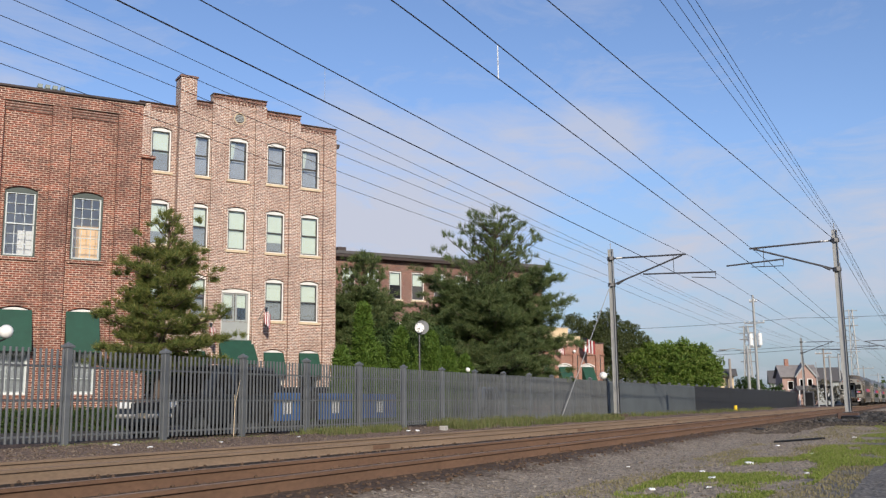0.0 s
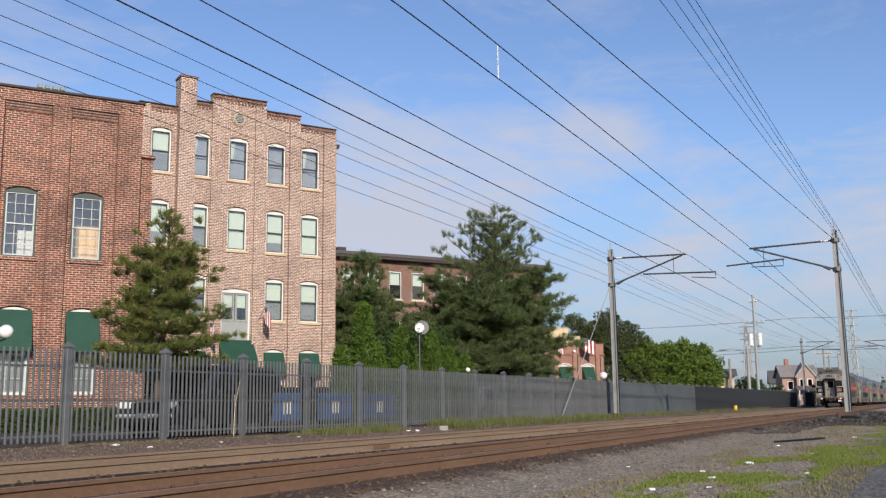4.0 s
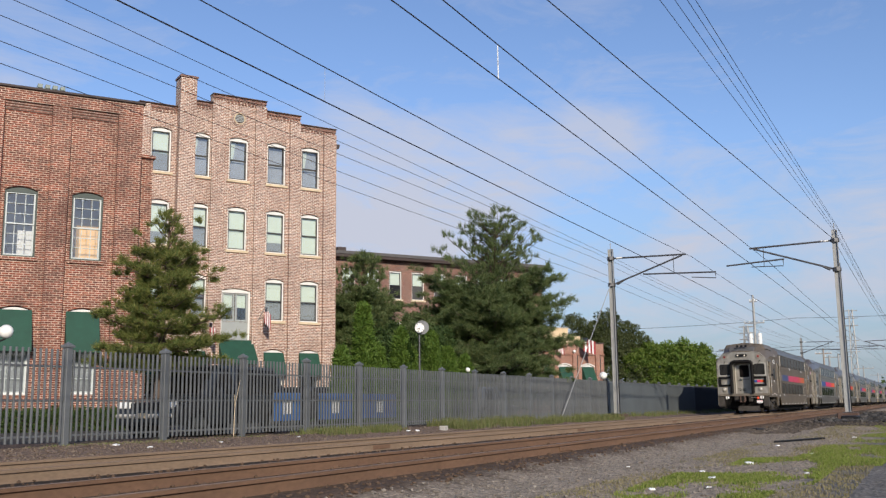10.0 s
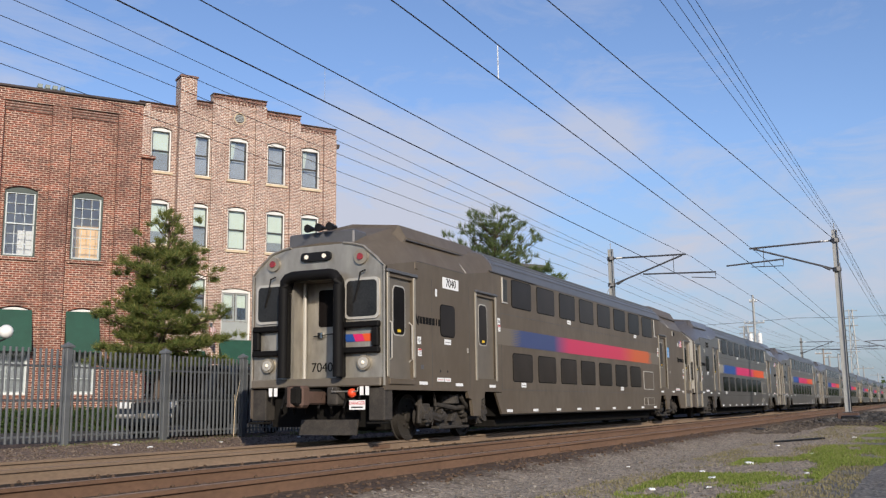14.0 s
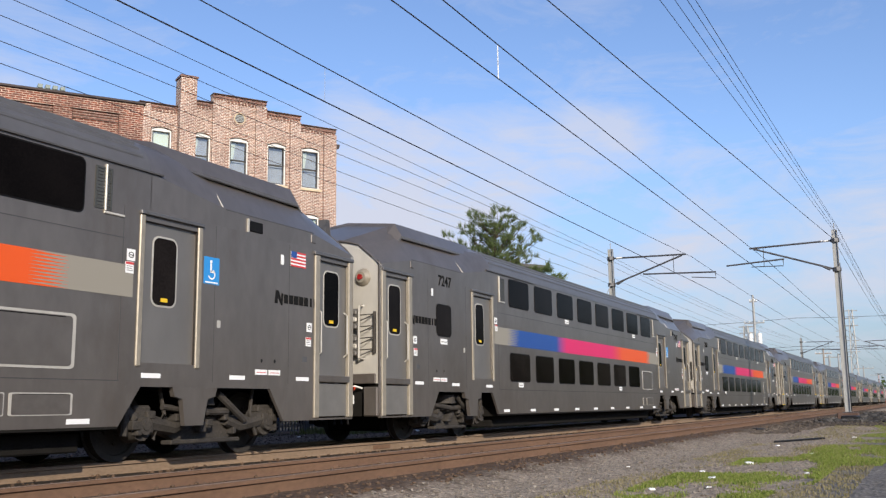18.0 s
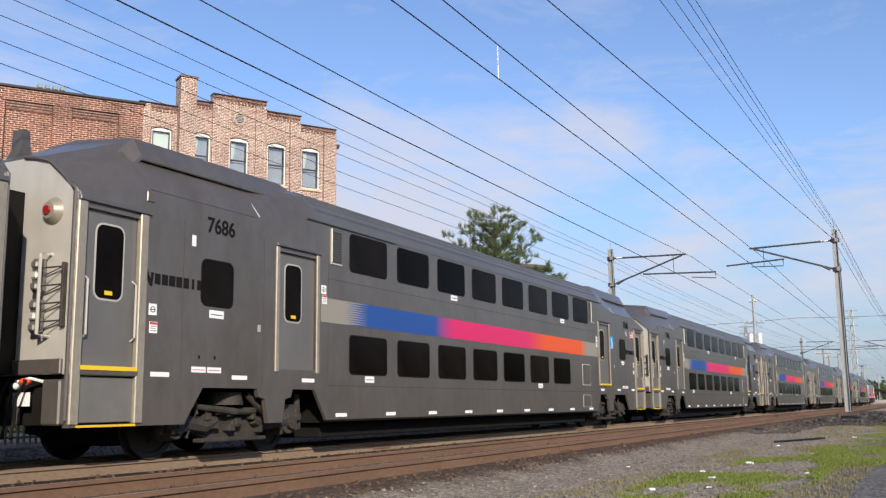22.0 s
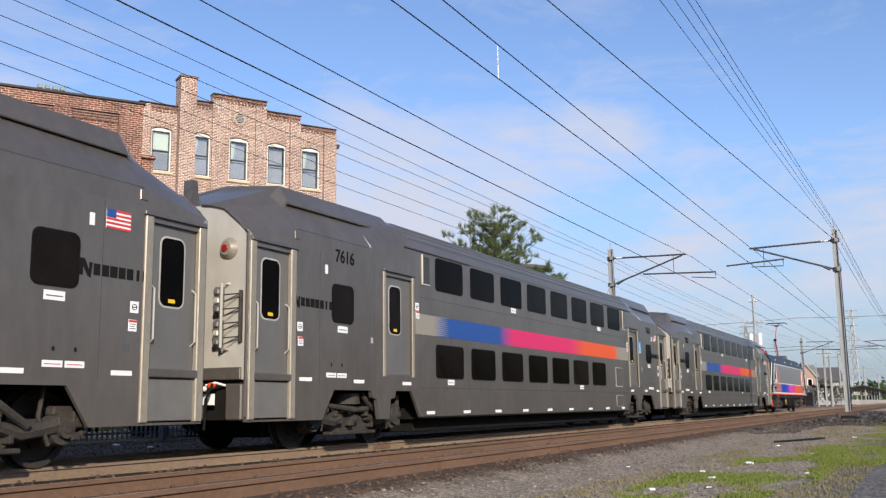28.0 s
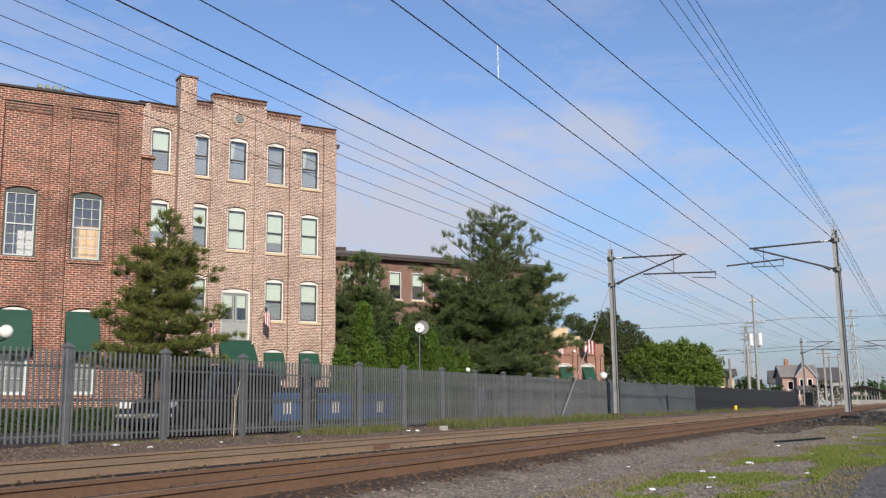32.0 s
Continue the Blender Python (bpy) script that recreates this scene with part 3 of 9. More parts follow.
def build_track(yc, mats, label):
    t = tagged(new("railway_track"), label, "railway track", "double track")
    t["kind"] = "structure"
    for s, mat in zip((-1, 1), mats):
        y = yc + s * (GAUGE / 2 + 0.036)
        r = part("rail", Geo().prism(rail_outline(y), "x", -90, 420), mat, t)
        part("running_surface", Geo().box(-90, y - 0.027, 0.0015, 420, y + 0.027, 0.004), "railhead", r, "worn brownish rail head")
    tie = Geo().box(-0.115, -1.3, -0.33, 0.115, 1.3, -0.166, 0.012)
    plate = Geo().box(-0.09, -0.16, -0.172, 0.09, 0.16, -0.158, 0.004)
    for i in range(150):
        x = -12 + 0.62 * i
        ti = part("tie", tie, "tie", t, m=Matrix.Translation((x, yc, 0)))
        if 0 < i < 90:
            for s in (-1, 1):
                part("tie_plate", plate, "rail", ti, m=Matrix.Translation((0, s * (GAUGE / 2 + 0.036), 0)))
    joint = Geo().box(-0.32, -0.014, -0.13, 0.32, 0.0, -0.055, 0.006)
    for i in range(5):
        jb = part("joint_bar", joint, "rail", t, m=Matrix.Translation((4.4 + 11.9 * i, yc - GAUGE / 2 - 0.036 - 0.014, 0)))


build_track(NEAR_Y, ("rail", "rail"), "rusty disused-looking rails on brown ballast")
build_track(FAR_Y, ("rail_tan", "rail_tan"), "dusty tan rails carrying the train")


# ---- scattered stones and grass ----
def scatter_stones(name, label, count, area, size, colors, seed):
    rnd = np.random.RandomState(seed)
    bm = bmesh.new()
    bmesh.ops.create_icosphere(bm, subdivisions=1, radius=1)
    base = np.array([v.co[:] for v in bm.verts])
    faces = np.array([[v.index for v in q.verts] for q in bm.faces])
    bm.free()
    g = Geo()
    vs, fs = [], []
    for i in range(count):
        x = area[0] + (area[1] - area[0]) * rnd.rand() ** 1.6
        y = area[2] + (area[3] - area[2]) * rnd.rand()
        s = size[0] + (size[1] - size[0]) * rnd.rand() ** 2
        p = base * (0.75 + 0.5 * rnd.rand(12, 1)) * np.array([1, 0.6 + 0.6 * rnd.rand(), 0.45 + 0.4 * rnd.rand()]) * s
        a = rnd.rand() * 6.28
        p = p @ np.array([[math.cos(a), math.sin(a), 0], [-math.sin(a), math.cos(a), 0], [0, 0, 1]])
        vs.append(p + np.array([x, y, ground_height(x, y) + 0.2 * s]))
        fs.append(faces + 12 * i)
    g.v, g.f = [tuple(p) for p in np.concatenate(vs)], [tuple(int(q) for q in f) for f in np.concatenate(fs)]
    m = island_material(name + "_mat", colors)
    ob = part(name, g, m, None)
    tagged(ob, label, "gravel", kind="stuff")


def island_material(name, colors, rough=0.9, translucent=0.0):
    m = bpy.data.materials.new(name)
    m.use_nodes = True
    n, l = m.node_tree.nodes, m.node_tree.links
    b = n["Principled BSDF"]
    b.inputs["Roughness"].default_value, b.inputs["Specular IOR Level"].default_value = rough, 0.25
    ge, ra = n.new("ShaderNodeNewGeometry"), n.new("ShaderNodeValToRGB")
    l.new(ge.outputs["Random Per Island"], ra.inputs[0])
    el = ra.color_ramp.elements
    el[0].color, el[1].color = rgba(colors[0]), rgba(colors[-1])
    for i, c in enumerate(colors[1:-1]):
        e = el.new((i + 1) / (len(colors) - 1))
        e.color = rgba(c)
    l.new(ra.outputs[0], b.inputs["Base Color"])
    if translucent:
        t, mx = n.new("ShaderNodeBsdfTranslucent"), n.new("ShaderNodeMixShader")
        l.new(ra.outputs[0], t.inputs[0])
        mx.inputs[0].default_value = translucent
        l.new(b.outputs[0], mx.inputs[1])
        l.new(t.outputs[0], mx.inputs[2])
        l.new(mx.outputs[0], n["Material Output"].inputs[0])
    return m


scatter_stones("gravel", "loose grey gravel beside the track", 9000, (6, 36, 1.6, 5.0), (0.007, 0.024), [(0.1, 0.088, 0.076), (0.17, 0.148, 0.125), (0.25, 0.22, 0.185), (0.14, 0.11, 0.085)], 1)
scatter_stones("ballast", "brown rust-stained ballast along the rails", 7000, (4, 45, 4.9, 12.4), (0.015, 0.038), [(0.06, 0.039, 0.025), (0.1, 0.064, 0.042), (0.13, 0.086, 0.058)], 2)


scatter_stones("rubble", "broken stone, leaf litter and debris along the fence", 6500, (10, 50, 12.8, 15.2), (0.008, 0.035), [(0.07, 0.05, 0.038), (0.12, 0.088, 0.066), (0.2, 0.16, 0.125), (0.09, 0.06, 0.045)], 3)
scatter_stones("cinders", "patch of dark brown stones beside the rusty track", 1500, (29, 42, 3.6, 5.2), (0.02, 0.055), [(0.04, 0.033, 0.027), (0.08, 0.065, 0.052), (0.13, 0.105, 0.085)], 4)


scatter_stones("spoil", "dark heap of broken stone round the mast foot", 620, (44, 72, 0.9, 4.6), (0.06, 0.22), [(0.018, 0.017, 0.016), (0.035, 0.032, 0.029), (0.1, 0.094, 0.086), (0.028, 0.025, 0.022)], 8)
scatter_stones("clinker", "dark rubble spread over the ground past the mast", 4200, (38, 90, 0.2, 5.0), (0.03, 0.1), [(0.028, 0.023, 0.019), (0.055, 0.045, 0.036), (0.1, 0.082, 0.066)], 18)


def scatter_grass(name, label, patches, colors, seed):
    rnd = np.random.RandomState(seed)
    vs, fs = [], []
    for (x0, x1, y0, y1, count, height, clump) in patches:
        for _ in range(count):
            x, y = x0 + (x1 - x0) * rnd.rand(), y0 + (y1 - y0) * rnd.rand()
            if noise.noise(Vector((x * 0.45, y * 1.4, 7.7))) + 0.35 * noise.noise(Vector((x * 2.6, y * 4.0, 2.2))) + 0.12 * rnd.randn() < clump:
                continue
            z, h, a = ground_height(x, y), height * (0.4 + 0.9 * rnd.rand()), rnd.rand() * 6.28
            w, d = 0.006 + 0.008 * rnd.rand(), h * 0.7 * rnd.rand()
            k = len(vs)
            vs += [(x - w * math.sin(a), y + w * math.cos(a), z - 0.01), (x + w * math.sin(a), y - w * math.cos(a), z - 0.01), (x + d * math.cos(a), y + d * math.sin(a), z + h)]
            fs.append((k, k + 1, k + 2))
    g = Geo()
    g.v, g.f = vs, fs
    ob = part(name, g, island_material(name + "_mat", colors, 0.7, 0.3), None)
    tagged(ob, label, "grass", kind="stuff")


scatter_grass("grass", "low bright green grass patch on the gravel",
              [(8.6, 12.5, 1.5, 2.95, 42000, 0.03, -0.06), (11.5, 16.5, 1.25, 2.75, 42000, 0.032, 0.0), (15, 22, 0.7, 2.05, 22000, 0.04, 0.03), (20, 36, 0.3, 1.7, 14000, 0.05, 0.04), (34, 60, 0.2, 1.9, 6000, 0.08, 0.08)], [(0.09, 0.135, 0.02), (0.15, 0.21, 0.032), (0.21, 0.26, 0.05), (0.29, 0.27, 0.11)], 5)
scatter_grass("straw", "dead yellowed grass at the edges of the green patch",
              [(8.6, 22, 0.8, 3.5, 28000, 0.026, -0.17), (20, 45, 0.6, 3.2, 9000, 0.05, -0.12)], [(0.2, 0.17, 0.09), (0.27, 0.23, 0.13), (0.13, 0.13, 0.06)], 15)
scatter_grass("weeds", "dry weeds and grass along the fence foot",
              [(11, 21, 13.9, 15.2, 2500, 0.05, 0.1), (20.5, 26, 13.8, 15.2, 7000, 0.16, 0.02), (28, 46, 13.3, 15.2, 17000, 0.27, 0.06), (46, 100, 13.8, 15.1, 9000, 0.25, 0.1)], [(0.08, 0.12, 0.03), (0.2, 0.19, 0.085), (0.13, 0.16, 0.045)], 6)


# ---- the fence ----
def build_fence():
    f = thing("fence", Matrix.Identity(4), "grey steel picket fence between track and car park", "fence")
    pitch, first = 2.75, 8.3
    post = Geo().box(-0.07, -0.07, -0.15, 0.07, 0.07, 1.9, 0.008)
    cap = Geo().prism([(-0.095, -0.095), (0.095, -0.095), (0.095, 0.095), (-0.095, 0.095)], "z", 1.9, 1.95)
    cap.add([(-0.085, -0.085, 1.95), (0.085, -0.085, 1.95), (0.085, 0.085, 1.95), (-0.085, 0.085, 1.95), (0, 0, 2.02)], [(0, 1, 4), (1, 2, 4), (2, 3, 4), (3, 0, 4)])
    rail = Geo()
    rail.box(0.07, -0.018, 0, pitch - 0.07, 0.018, 0.04, 0.004)
    picket = Geo().box(-0.019, -0.05, 0.06, 0.019, -0.012, 1.86, 0.004)
    far = Geo()
    for i in range(44):
        x = first + pitch * i
        m = Matrix.Translation((x, FENCE_Y, 0))
        po = part("post", post, "fence", f, m=m)
        part("cap", cap, "fence", po)
        for z in (0.16, 0.84, 1.5):
            part("rail", rail, "fence", f, m=Matrix.Translation((x, FENCE_Y, z)))
        for j in range(1, 20):
            px = x + pitch * j / 20
            if i < 15:
                part("picket", picket, "fence", f, m=Matrix.Translation((px, FENCE_Y, 0)))
            else:
                far.box(px - 0.019, FENCE_Y - 0.056, 0.06, px + 0.019, FENCE_Y - 0.012, 1.86)
    tagged(part("far_picket", far, "fence", f), kind="stuff")
    # screens laced behind the pickets farther along
    for k, (x0, x1, z1, mat, lab) in enumerate(((49.6, 62.0, 1.8, "fence_panel", ""), (62.0, 70.5, 1.8, "fence_panel", ""), (70.5, 84.0, 1.86, "fence_black", "black windscreen mesh"), (84.0, 106.0, 1.86, "fence_black", "black windscreen mesh"), (106, 129, 1.86, "fence_black", "black windscreen mesh"))):
        part("screen", Geo().box(x0, FENCE_Y - 0.075, 0.05, x1 - 0.03, FENCE_Y - 0.05, z1, 0.004), mat, f, lab)
    return f


build_fence()


# ---- buildings ----
def arc_points(x0, x1, z_spring, rise, n=10):
    return [(x0 + (x1 - x0) * i / n, z_spring + rise * (1 - (2 * i / n - 1) ** 2)) for i in range(n + 1)]


def arch_infill(g, x0, x1, z_spring, z_top, rise, y0, y1):
    """Masonry between a segmental arch and the square top of its opening."""
    pts = arc_points(x0, x1, z_spring, rise)
    for (xa, za), (xb, zb) in zip(pts, pts[1:]):
        g.add([(xa, y0, za), (xb, y0, zb), (xb, y0, z_top), (xa, y0, z_top), (xa, y1, za), (xb, y1, zb), (xb, y1, z_top), (xa, y1, z_top)],
              [(0, 1, 2, 3), (7, 6, 5, 4), (0, 4, 5, 1)])


def arch_ring(x0, x1, z_spring, rise, y, courses=1):
    """Voussoirs of a brick arch, each a proud brick."""
    g = Geo()
    n = max(8, int((x1 - x0) / 0.085))
    for c in range(courses):
        a = 0.012 + c * 0.115
        for i in range(n):
            t0, t1 = (i + 0.07) / n, (i + 0.93) / n
            def at(t, d):
                s = 2 * t - 1
                return (x0 - 0.09 + (x1 - x0 + 0.18) * t + d * s * 0.35, z_spring - 0.03 + (rise + 0.03) * (1 - s * s) + d)
            p = [at(t0, a), at(t1, a), at(t1, a + 0.1), at(t0, a + 0.1)]
            g.prism(p, "y", y - 0.016, y + 0.02)
    return g


def sash_window(bld, x0, x1, z0, z1, rise, depth, style, trim="white", shade=0.5, sill=True):
    """Segmental-headed sash window; x/z of the opening, z1 the spring of its arch."""
    w = part("window", Geo().border(x0, x1, z0, z1 + 0.01, 0.06, depth - 0.05, depth + 0.05), trim, bld)
    head = Geo()
    pts = arc_points(x0, x1, z1 - 0.02, rise)
    head.prism([(x0, z1 - 0.075)] + pts + [(x1, z1 - 0.075)], "y", depth - 0.055, depth + 0.04)
    part("arched_head", head, trim, w)
    inner = "darkframe" if style != "cottage" else "greygreen_light"
    zm = (z0 + z1) / 2
    bar = 0.055 if style != "cottage" else 0.05
    part("sash", Geo().border(x0 + 0.06, x1 - 0.06, z0 + 0.06, zm + 0.02, bar, depth, depth + 0.03), inner, w)
    part("sash", Geo().border(x0 + 0.06, x1 - 0.06, zm - 0.02, z1 - 0.06, bar, depth - 0.032, depth - 0.002), inner, w)
    if style == "cottage":
        for za, zb, d in ((z0 + 0.1, zm, depth + 0.004), (zm, z1 - 0.1, depth - 0.028)):
            g = Geo()
            for k in (1, 2):
                xm = x0 + 0.06 + (x1 - x0 - 0.12) * k / 3
                g.box(xm - 0.011, d, za, xm + 0.011, d + 0.02, zb)
                zk = za + (zb - za) * k / 3
                g.box(x0 + 0.1, d + 0.001, zk - 0.011, x1 - 0.1, d + 0.021, zk + 0.011)
            part("muntin_grid", g, inner, w)
    p = part("pane", Geo().add([(x0 + 0.07, depth + 0.036, z0 + 0.07), (x1 - 0.07, depth + 0.036, z0 + 0.07), (x1 - 0.07, depth + 0.036, z1 - 0.07), (x0 + 0.07, depth + 0.036, z1 - 0.07)], [(0, 1, 2, 3)]), "glass", w)
    p.visible_shadow = False
    if shade > 0 and style != "cottage":
        # grey sheet fills the lower half behind the glass
        part("insect_screen", Geo().box(x0 + 0.08, depth + 0.12, z0 + 0.08, x1 - 0.08, depth + 0.125, zm), "screen", w, "grey sheet behind the lower sash")
    if shade > 0:
        part("blind", Geo().box(x0 + 0.08, depth + 0.1, z1 - 0.08 - (z1 - z0 - 0.16) * shade, x1 - 0.08, depth + 0.108, z1 - 0.08), "blind", w, "pulled-down cream roller blind")
    if sill:
        part("sill", Geo().box(x0 - 0.1, -0.07, z0 - 0.13, x1 + 0.1, depth - 0.05, z0, 0.012), "stone" if trim == "white" else "brick_red", w)
    return w


M["greygreen_light"] = material("pale_sash_paint", (0.46, 0.5, 0.49), 0.5, vary=0.06)


def awning(bld, x0, x1, z0, z1, out, label="dark green canvas awning"):
    g = Geo()
    g.prism([(0.0, z1), (-out, z0 + 0.16), (-out, z0), (-out + 0.02, z0), (-out + 0.02, z0 + 0.15), (0.0, z1 - 0.03)], "x", x0, x1)
    for x in (x0, x1 - 0.015):
        g.prism([(0.0, z1 - 0.03), (-out + 0.02, z0 + 0.15), (-out + 0.02, z0 + 0.02), (0.0, z0 + 0.02)], "x", x, x + 0.015)
    return part("awning", g, "green", bld, label)


def building_shell(bld, mat, x0, x1, depth, z1, th, openings, roof_z):
    """Front wall with openings, side and back walls, roof deck and floors."""
    g = Geo().panel(x0, x1, -0.3, z1, [(o[0], o[1], o[2], o[3] + o[4] + 0.005) for o in openings], 0, th)
    for o in openings:
        if o[4] > 0:
            arch_infill(g, o[0], o[1], o[3], o[3] + o[4] + 0.005, o[4], 0, th)
    part("front_wall", g, mat, bld)
    part("side_wall", Geo().box(x0, th, -0.3, x0 + th, depth, z1), mat, bld)
    part("side_wall", Geo().box(x1 - th, th, -0.3, x1, depth, z1), mat, bld)
    part("back_wall", Geo().box(x0 + th, depth - th, -0.3, x1 - th, depth, z1), mat, bld)
    part("roof", Geo().box(x0 + th, th, roof_z, x1 - th, depth - th, roof_z + 0.2), "roof", bld)


M["pane_sheet"] = material("pale_grey_pane_sheet", (0.27, 0.285, 0.3), 0.8, vary=0.25, bump=0)
M["screen"] = material("grey_window_sheet", (0.2, 0.21, 0.205), 0.8, vary=0.2, bump=0)
M["frame_green"] = material("dark_grey_green_paint", (0.04, 0.056, 0.048), 0.55, vary=0.15)


def build_main_building():
    b = thing("brick_building", pose(41.864, 27.339, 0, 0, 0, -31.5), "four-storey salmon brick building with stepped parapet and chimney", "building")
    cols = [(-9.7, -8.73), (-7.74, -6.8), (-5.83, -4.84), (-3.81, -2.81), (-1.93, -0.91)]
    rows = [(11.92, 14.0), (8.38, 10.44), (4.95, 6.95), (1.3, 3.42)]
    opens = []
    for r, (z0, z1) in enumerate(rows):
        for c, (x0, x1) in enumerate(cols):
            if r == 2 and c == 2:
                opens.append((-6.08, -4.54, 0.1, 6.36, 0.12))
            elif r == 3 and c == 2:
                continue
            else:
                opens.append((x0, x1, z0, z1, 0.12))
    th = 0.34
    building_shell(b, "brick_tan", -10.33, 0.0, 14.0, 14.55, th, opens, 14.4)
    shades = {(0, 0): 0.55, (1, 0): 0.7, (1, 1): 0.5, (1, 2): 1.0, (1, 3): 0.75, (1, 4): 1.0, (2, 0): 0.5, (2, 1): 0.4, (2, 3): 0.5, (2, 4): 0.5}
    for r, (z0, z1) in enumerate(rows):
        for c, (x0, x1) in enumerate(cols):
            if c == 2 and r >= 2:
                continue
            w = sash_window(b, x0, x1, z0, z1, 0.11, 0.14, "plain", shade=shades.get((r, c), 0.0))
            tagged(part("arch", arch_ring(x0, x1, z1, 0.12, 0, 2), "brick_tan", w), kind="stuff")
            if r == 0:
                # pale sheet stands in for reflected sky and curtains in the top panes
                part("venetian_blind", Geo().box(x0 + 0.08, 0.34, z0 + 0.07, x1 - 0.08, 0.35, z1), "pane_sheet", w, "pale grey sheet behind the glass")
            if r == 0 and c in (1, 2, 4):
                # tied-back sheer curtain inside
                g = Geo()
                for k in range(6):
                    xa = x0 + 0.09 + 0.055 * k
                    g.prism([(xa, z1 - 0.1), (xa + 0.05, z1 - 0.1), (xa + 0.05 - 0.03 * k, z0 + 0.95), (xa - 0.03 * k, z0 + 0.95)], "y", 0.26 + 0.02 * (k % 2), 0.29 + 0.02 * (k % 2))
                part("curtain", g, "blind", w, "sheer white curtain")
            if r == 3:
                awning(b, x0 - 0.02, x1 + 0.02, 2.25, 3.38, 0.5)
    # loading door over the entrance
    d = part("entrance_surround", Geo().panel(-6.08, -4.54, 0.1, 6.38, [(-5.98, -4.64, 0.1, 6.28)], 0.1, 0.2), "white", b)
    part("arched_head", Geo().prism([(-6.08, 6.26)] + arc_points(-6.08, -4.54, 6.33, 0.12) + [(-4.54, 6.26)], "y", 0.09, 0.2), "white", d)
    part("lower_panel", Geo().box(-5.98, 0.15, 3.9, -4.64, 0.2, 4.85, 0.01), "blind_grey", d)
    for x0, x1 in ((-5.97, -5.33), (-5.29, -4.65)):
        leaf = part("door_leaf", Geo().border(x0, x1, 4.87, 6.27, 0.09, 0.16, 0.2), "blind_grey", d, "grey door leaf with glazing")
        part("pane", Geo().add([(x0 + 0.09, 0.19, 4.96), (x1 - 0.09, 0.19, 4.96), (x1 - 0.09, 0.19, 6.18), (x0 + 0.09, 0.19, 6.18)], [(0, 1, 2, 3)]), "glass", leaf).visible_shadow = False
        part("blind", Geo().box(x0 + 0.1, 0.24, 5.55, x1 - 0.1, 0.25, 6.17), "blind", leaf)
    part("entrance_door", Geo().box(-5.98, 0.2, 0.1, -4.64, 0.26, 3.88, 0.01), "greygreen", d)
    awning(b, -6.15, -4.4, 2.75, 3.95, 0.8)
    # pilasters, corbels, parapets
    for x0, x1, z1 in ((-10.33, -9.79, 15.2), (-6.75, -6.09, 15.9), (-4.5, -3.93, 15.9), (-2.62, -2.03, 15.4), (-0.72, 0.0, 15.0)):
        part("pilaster", Geo().box(x0, -0.14, -0.3, x1, 0.002, z1 - 0.04), "brick_tan", b)
    for x0, x1, z1 in ((-10.33, -8.5, 15.25), (-7.68, -6.75, 15.72), (-6.75, -3.93, 16.22), (-3.93, -2.03, 15.74), (-2.03, 0.0, 15.3)):
        pa = part("parapet", Geo().box(x0, -0.004, 14.55, x1, th, z1 - 0.05), "brick_tan", b)
        part("coping", Geo().box(x0 - 0.02, -0.16, z1 - 0.05, x1 + 0.02, th + 0.05, z1, 0.012), "rustbox", pa, "brown weathered coping")
        g = Geo()
        k = 0
        x = x0 + 0.06
        while x < x1 - 0.1:
            g.box(x, -0.055, z1 - 0.38, x + 0.1, 0.002, z1 - 0.2)
            x += 0.18
        g.box(x0, -0.08, z1 - 0.2, x1, 0.003, z1 - 0.05)
        tagged(part("corbel", g, "brick_old", pa), kind="stuff")
    # round louvre
    ring = Geo()
    for i in range(28):
        a0, a1 = 2 * math.pi * (i + 0.06) / 28, 2 * math.pi * (i + 0.94) / 28
        ring.prism([(-5.34 + r * math.cos(a), 15.1 + r * math.sin(a)) for r, a in ((0.3, a0), (0.3, a1), (0.42, a1), (0.42, a0))], "y", -0.05, 0.02)
    o = tagged(part("round_window", ring, "brick_tan", b, "round brick-ringed gable opening"), kind="stuff")
    rim = Geo()
    for k in range(28):
        a0, a1 = 2 * math.pi * k / 28, 2 * math.pi * (k + 1) / 28
        rim.prism([(-5.34 + r * math.cos(a), 15.1 + r * math.sin(a)) for r, a in ((0.245, a0), (0.245, a1), (0.3, a1), (0.3, a0))], "y", -0.06, 0.01)
    part("rim", rim, "stone", o, "pale stone rim")
    part("louvre", Geo().prism([(-5.34 + 0.25 * math.cos(2 * math.pi * k / 24), 15.1 + 0.25 * math.sin(2 * math.pi * k / 24)) for k in range(24)], "y", -0.012, 0.01), "rustbox", o)
    for k in range(5):
        z = 14.94 + 0.075 * k
        h = math.sqrt(0.24 ** 2 - (z + 0.01 - 15.1) ** 2)
        part("slat", Geo().prism([(-0.045, z), (-0.013, z + 0.045), (-0.013, z + 0.055), (-0.045, z + 0.01)], "x", -5.34 - h, -5.34 + h), "blind_grey", o)
    # chimney
    c = part("chimney", Geo().box(-8.48, -0.45, -0.3, -7.68, 0.4, 16.66, 0.01), "brick_tan", b, "tall square brick chimney breast")
    part("chimney_cap", Geo().box(-8.53, -0.5, 16.66, -7.63, 0.45, 16.78, 0.02), "brick_old", c)
    # gutter end at the far corner, and a belt of dark stone
    part("gutter", Geo().prism([(0.0, 14.2), (0.22, 14.3), (0.28, 14.5), (0.0, 14.55)], "y", 0.0, 14.0), "darkwood", b)
    part("downpipe", Geo().tube([(0.1, 0.35, 0), (0.1, 0.35, 14.2)], 0.05, 8), "darkwood", b)


build_main_building()


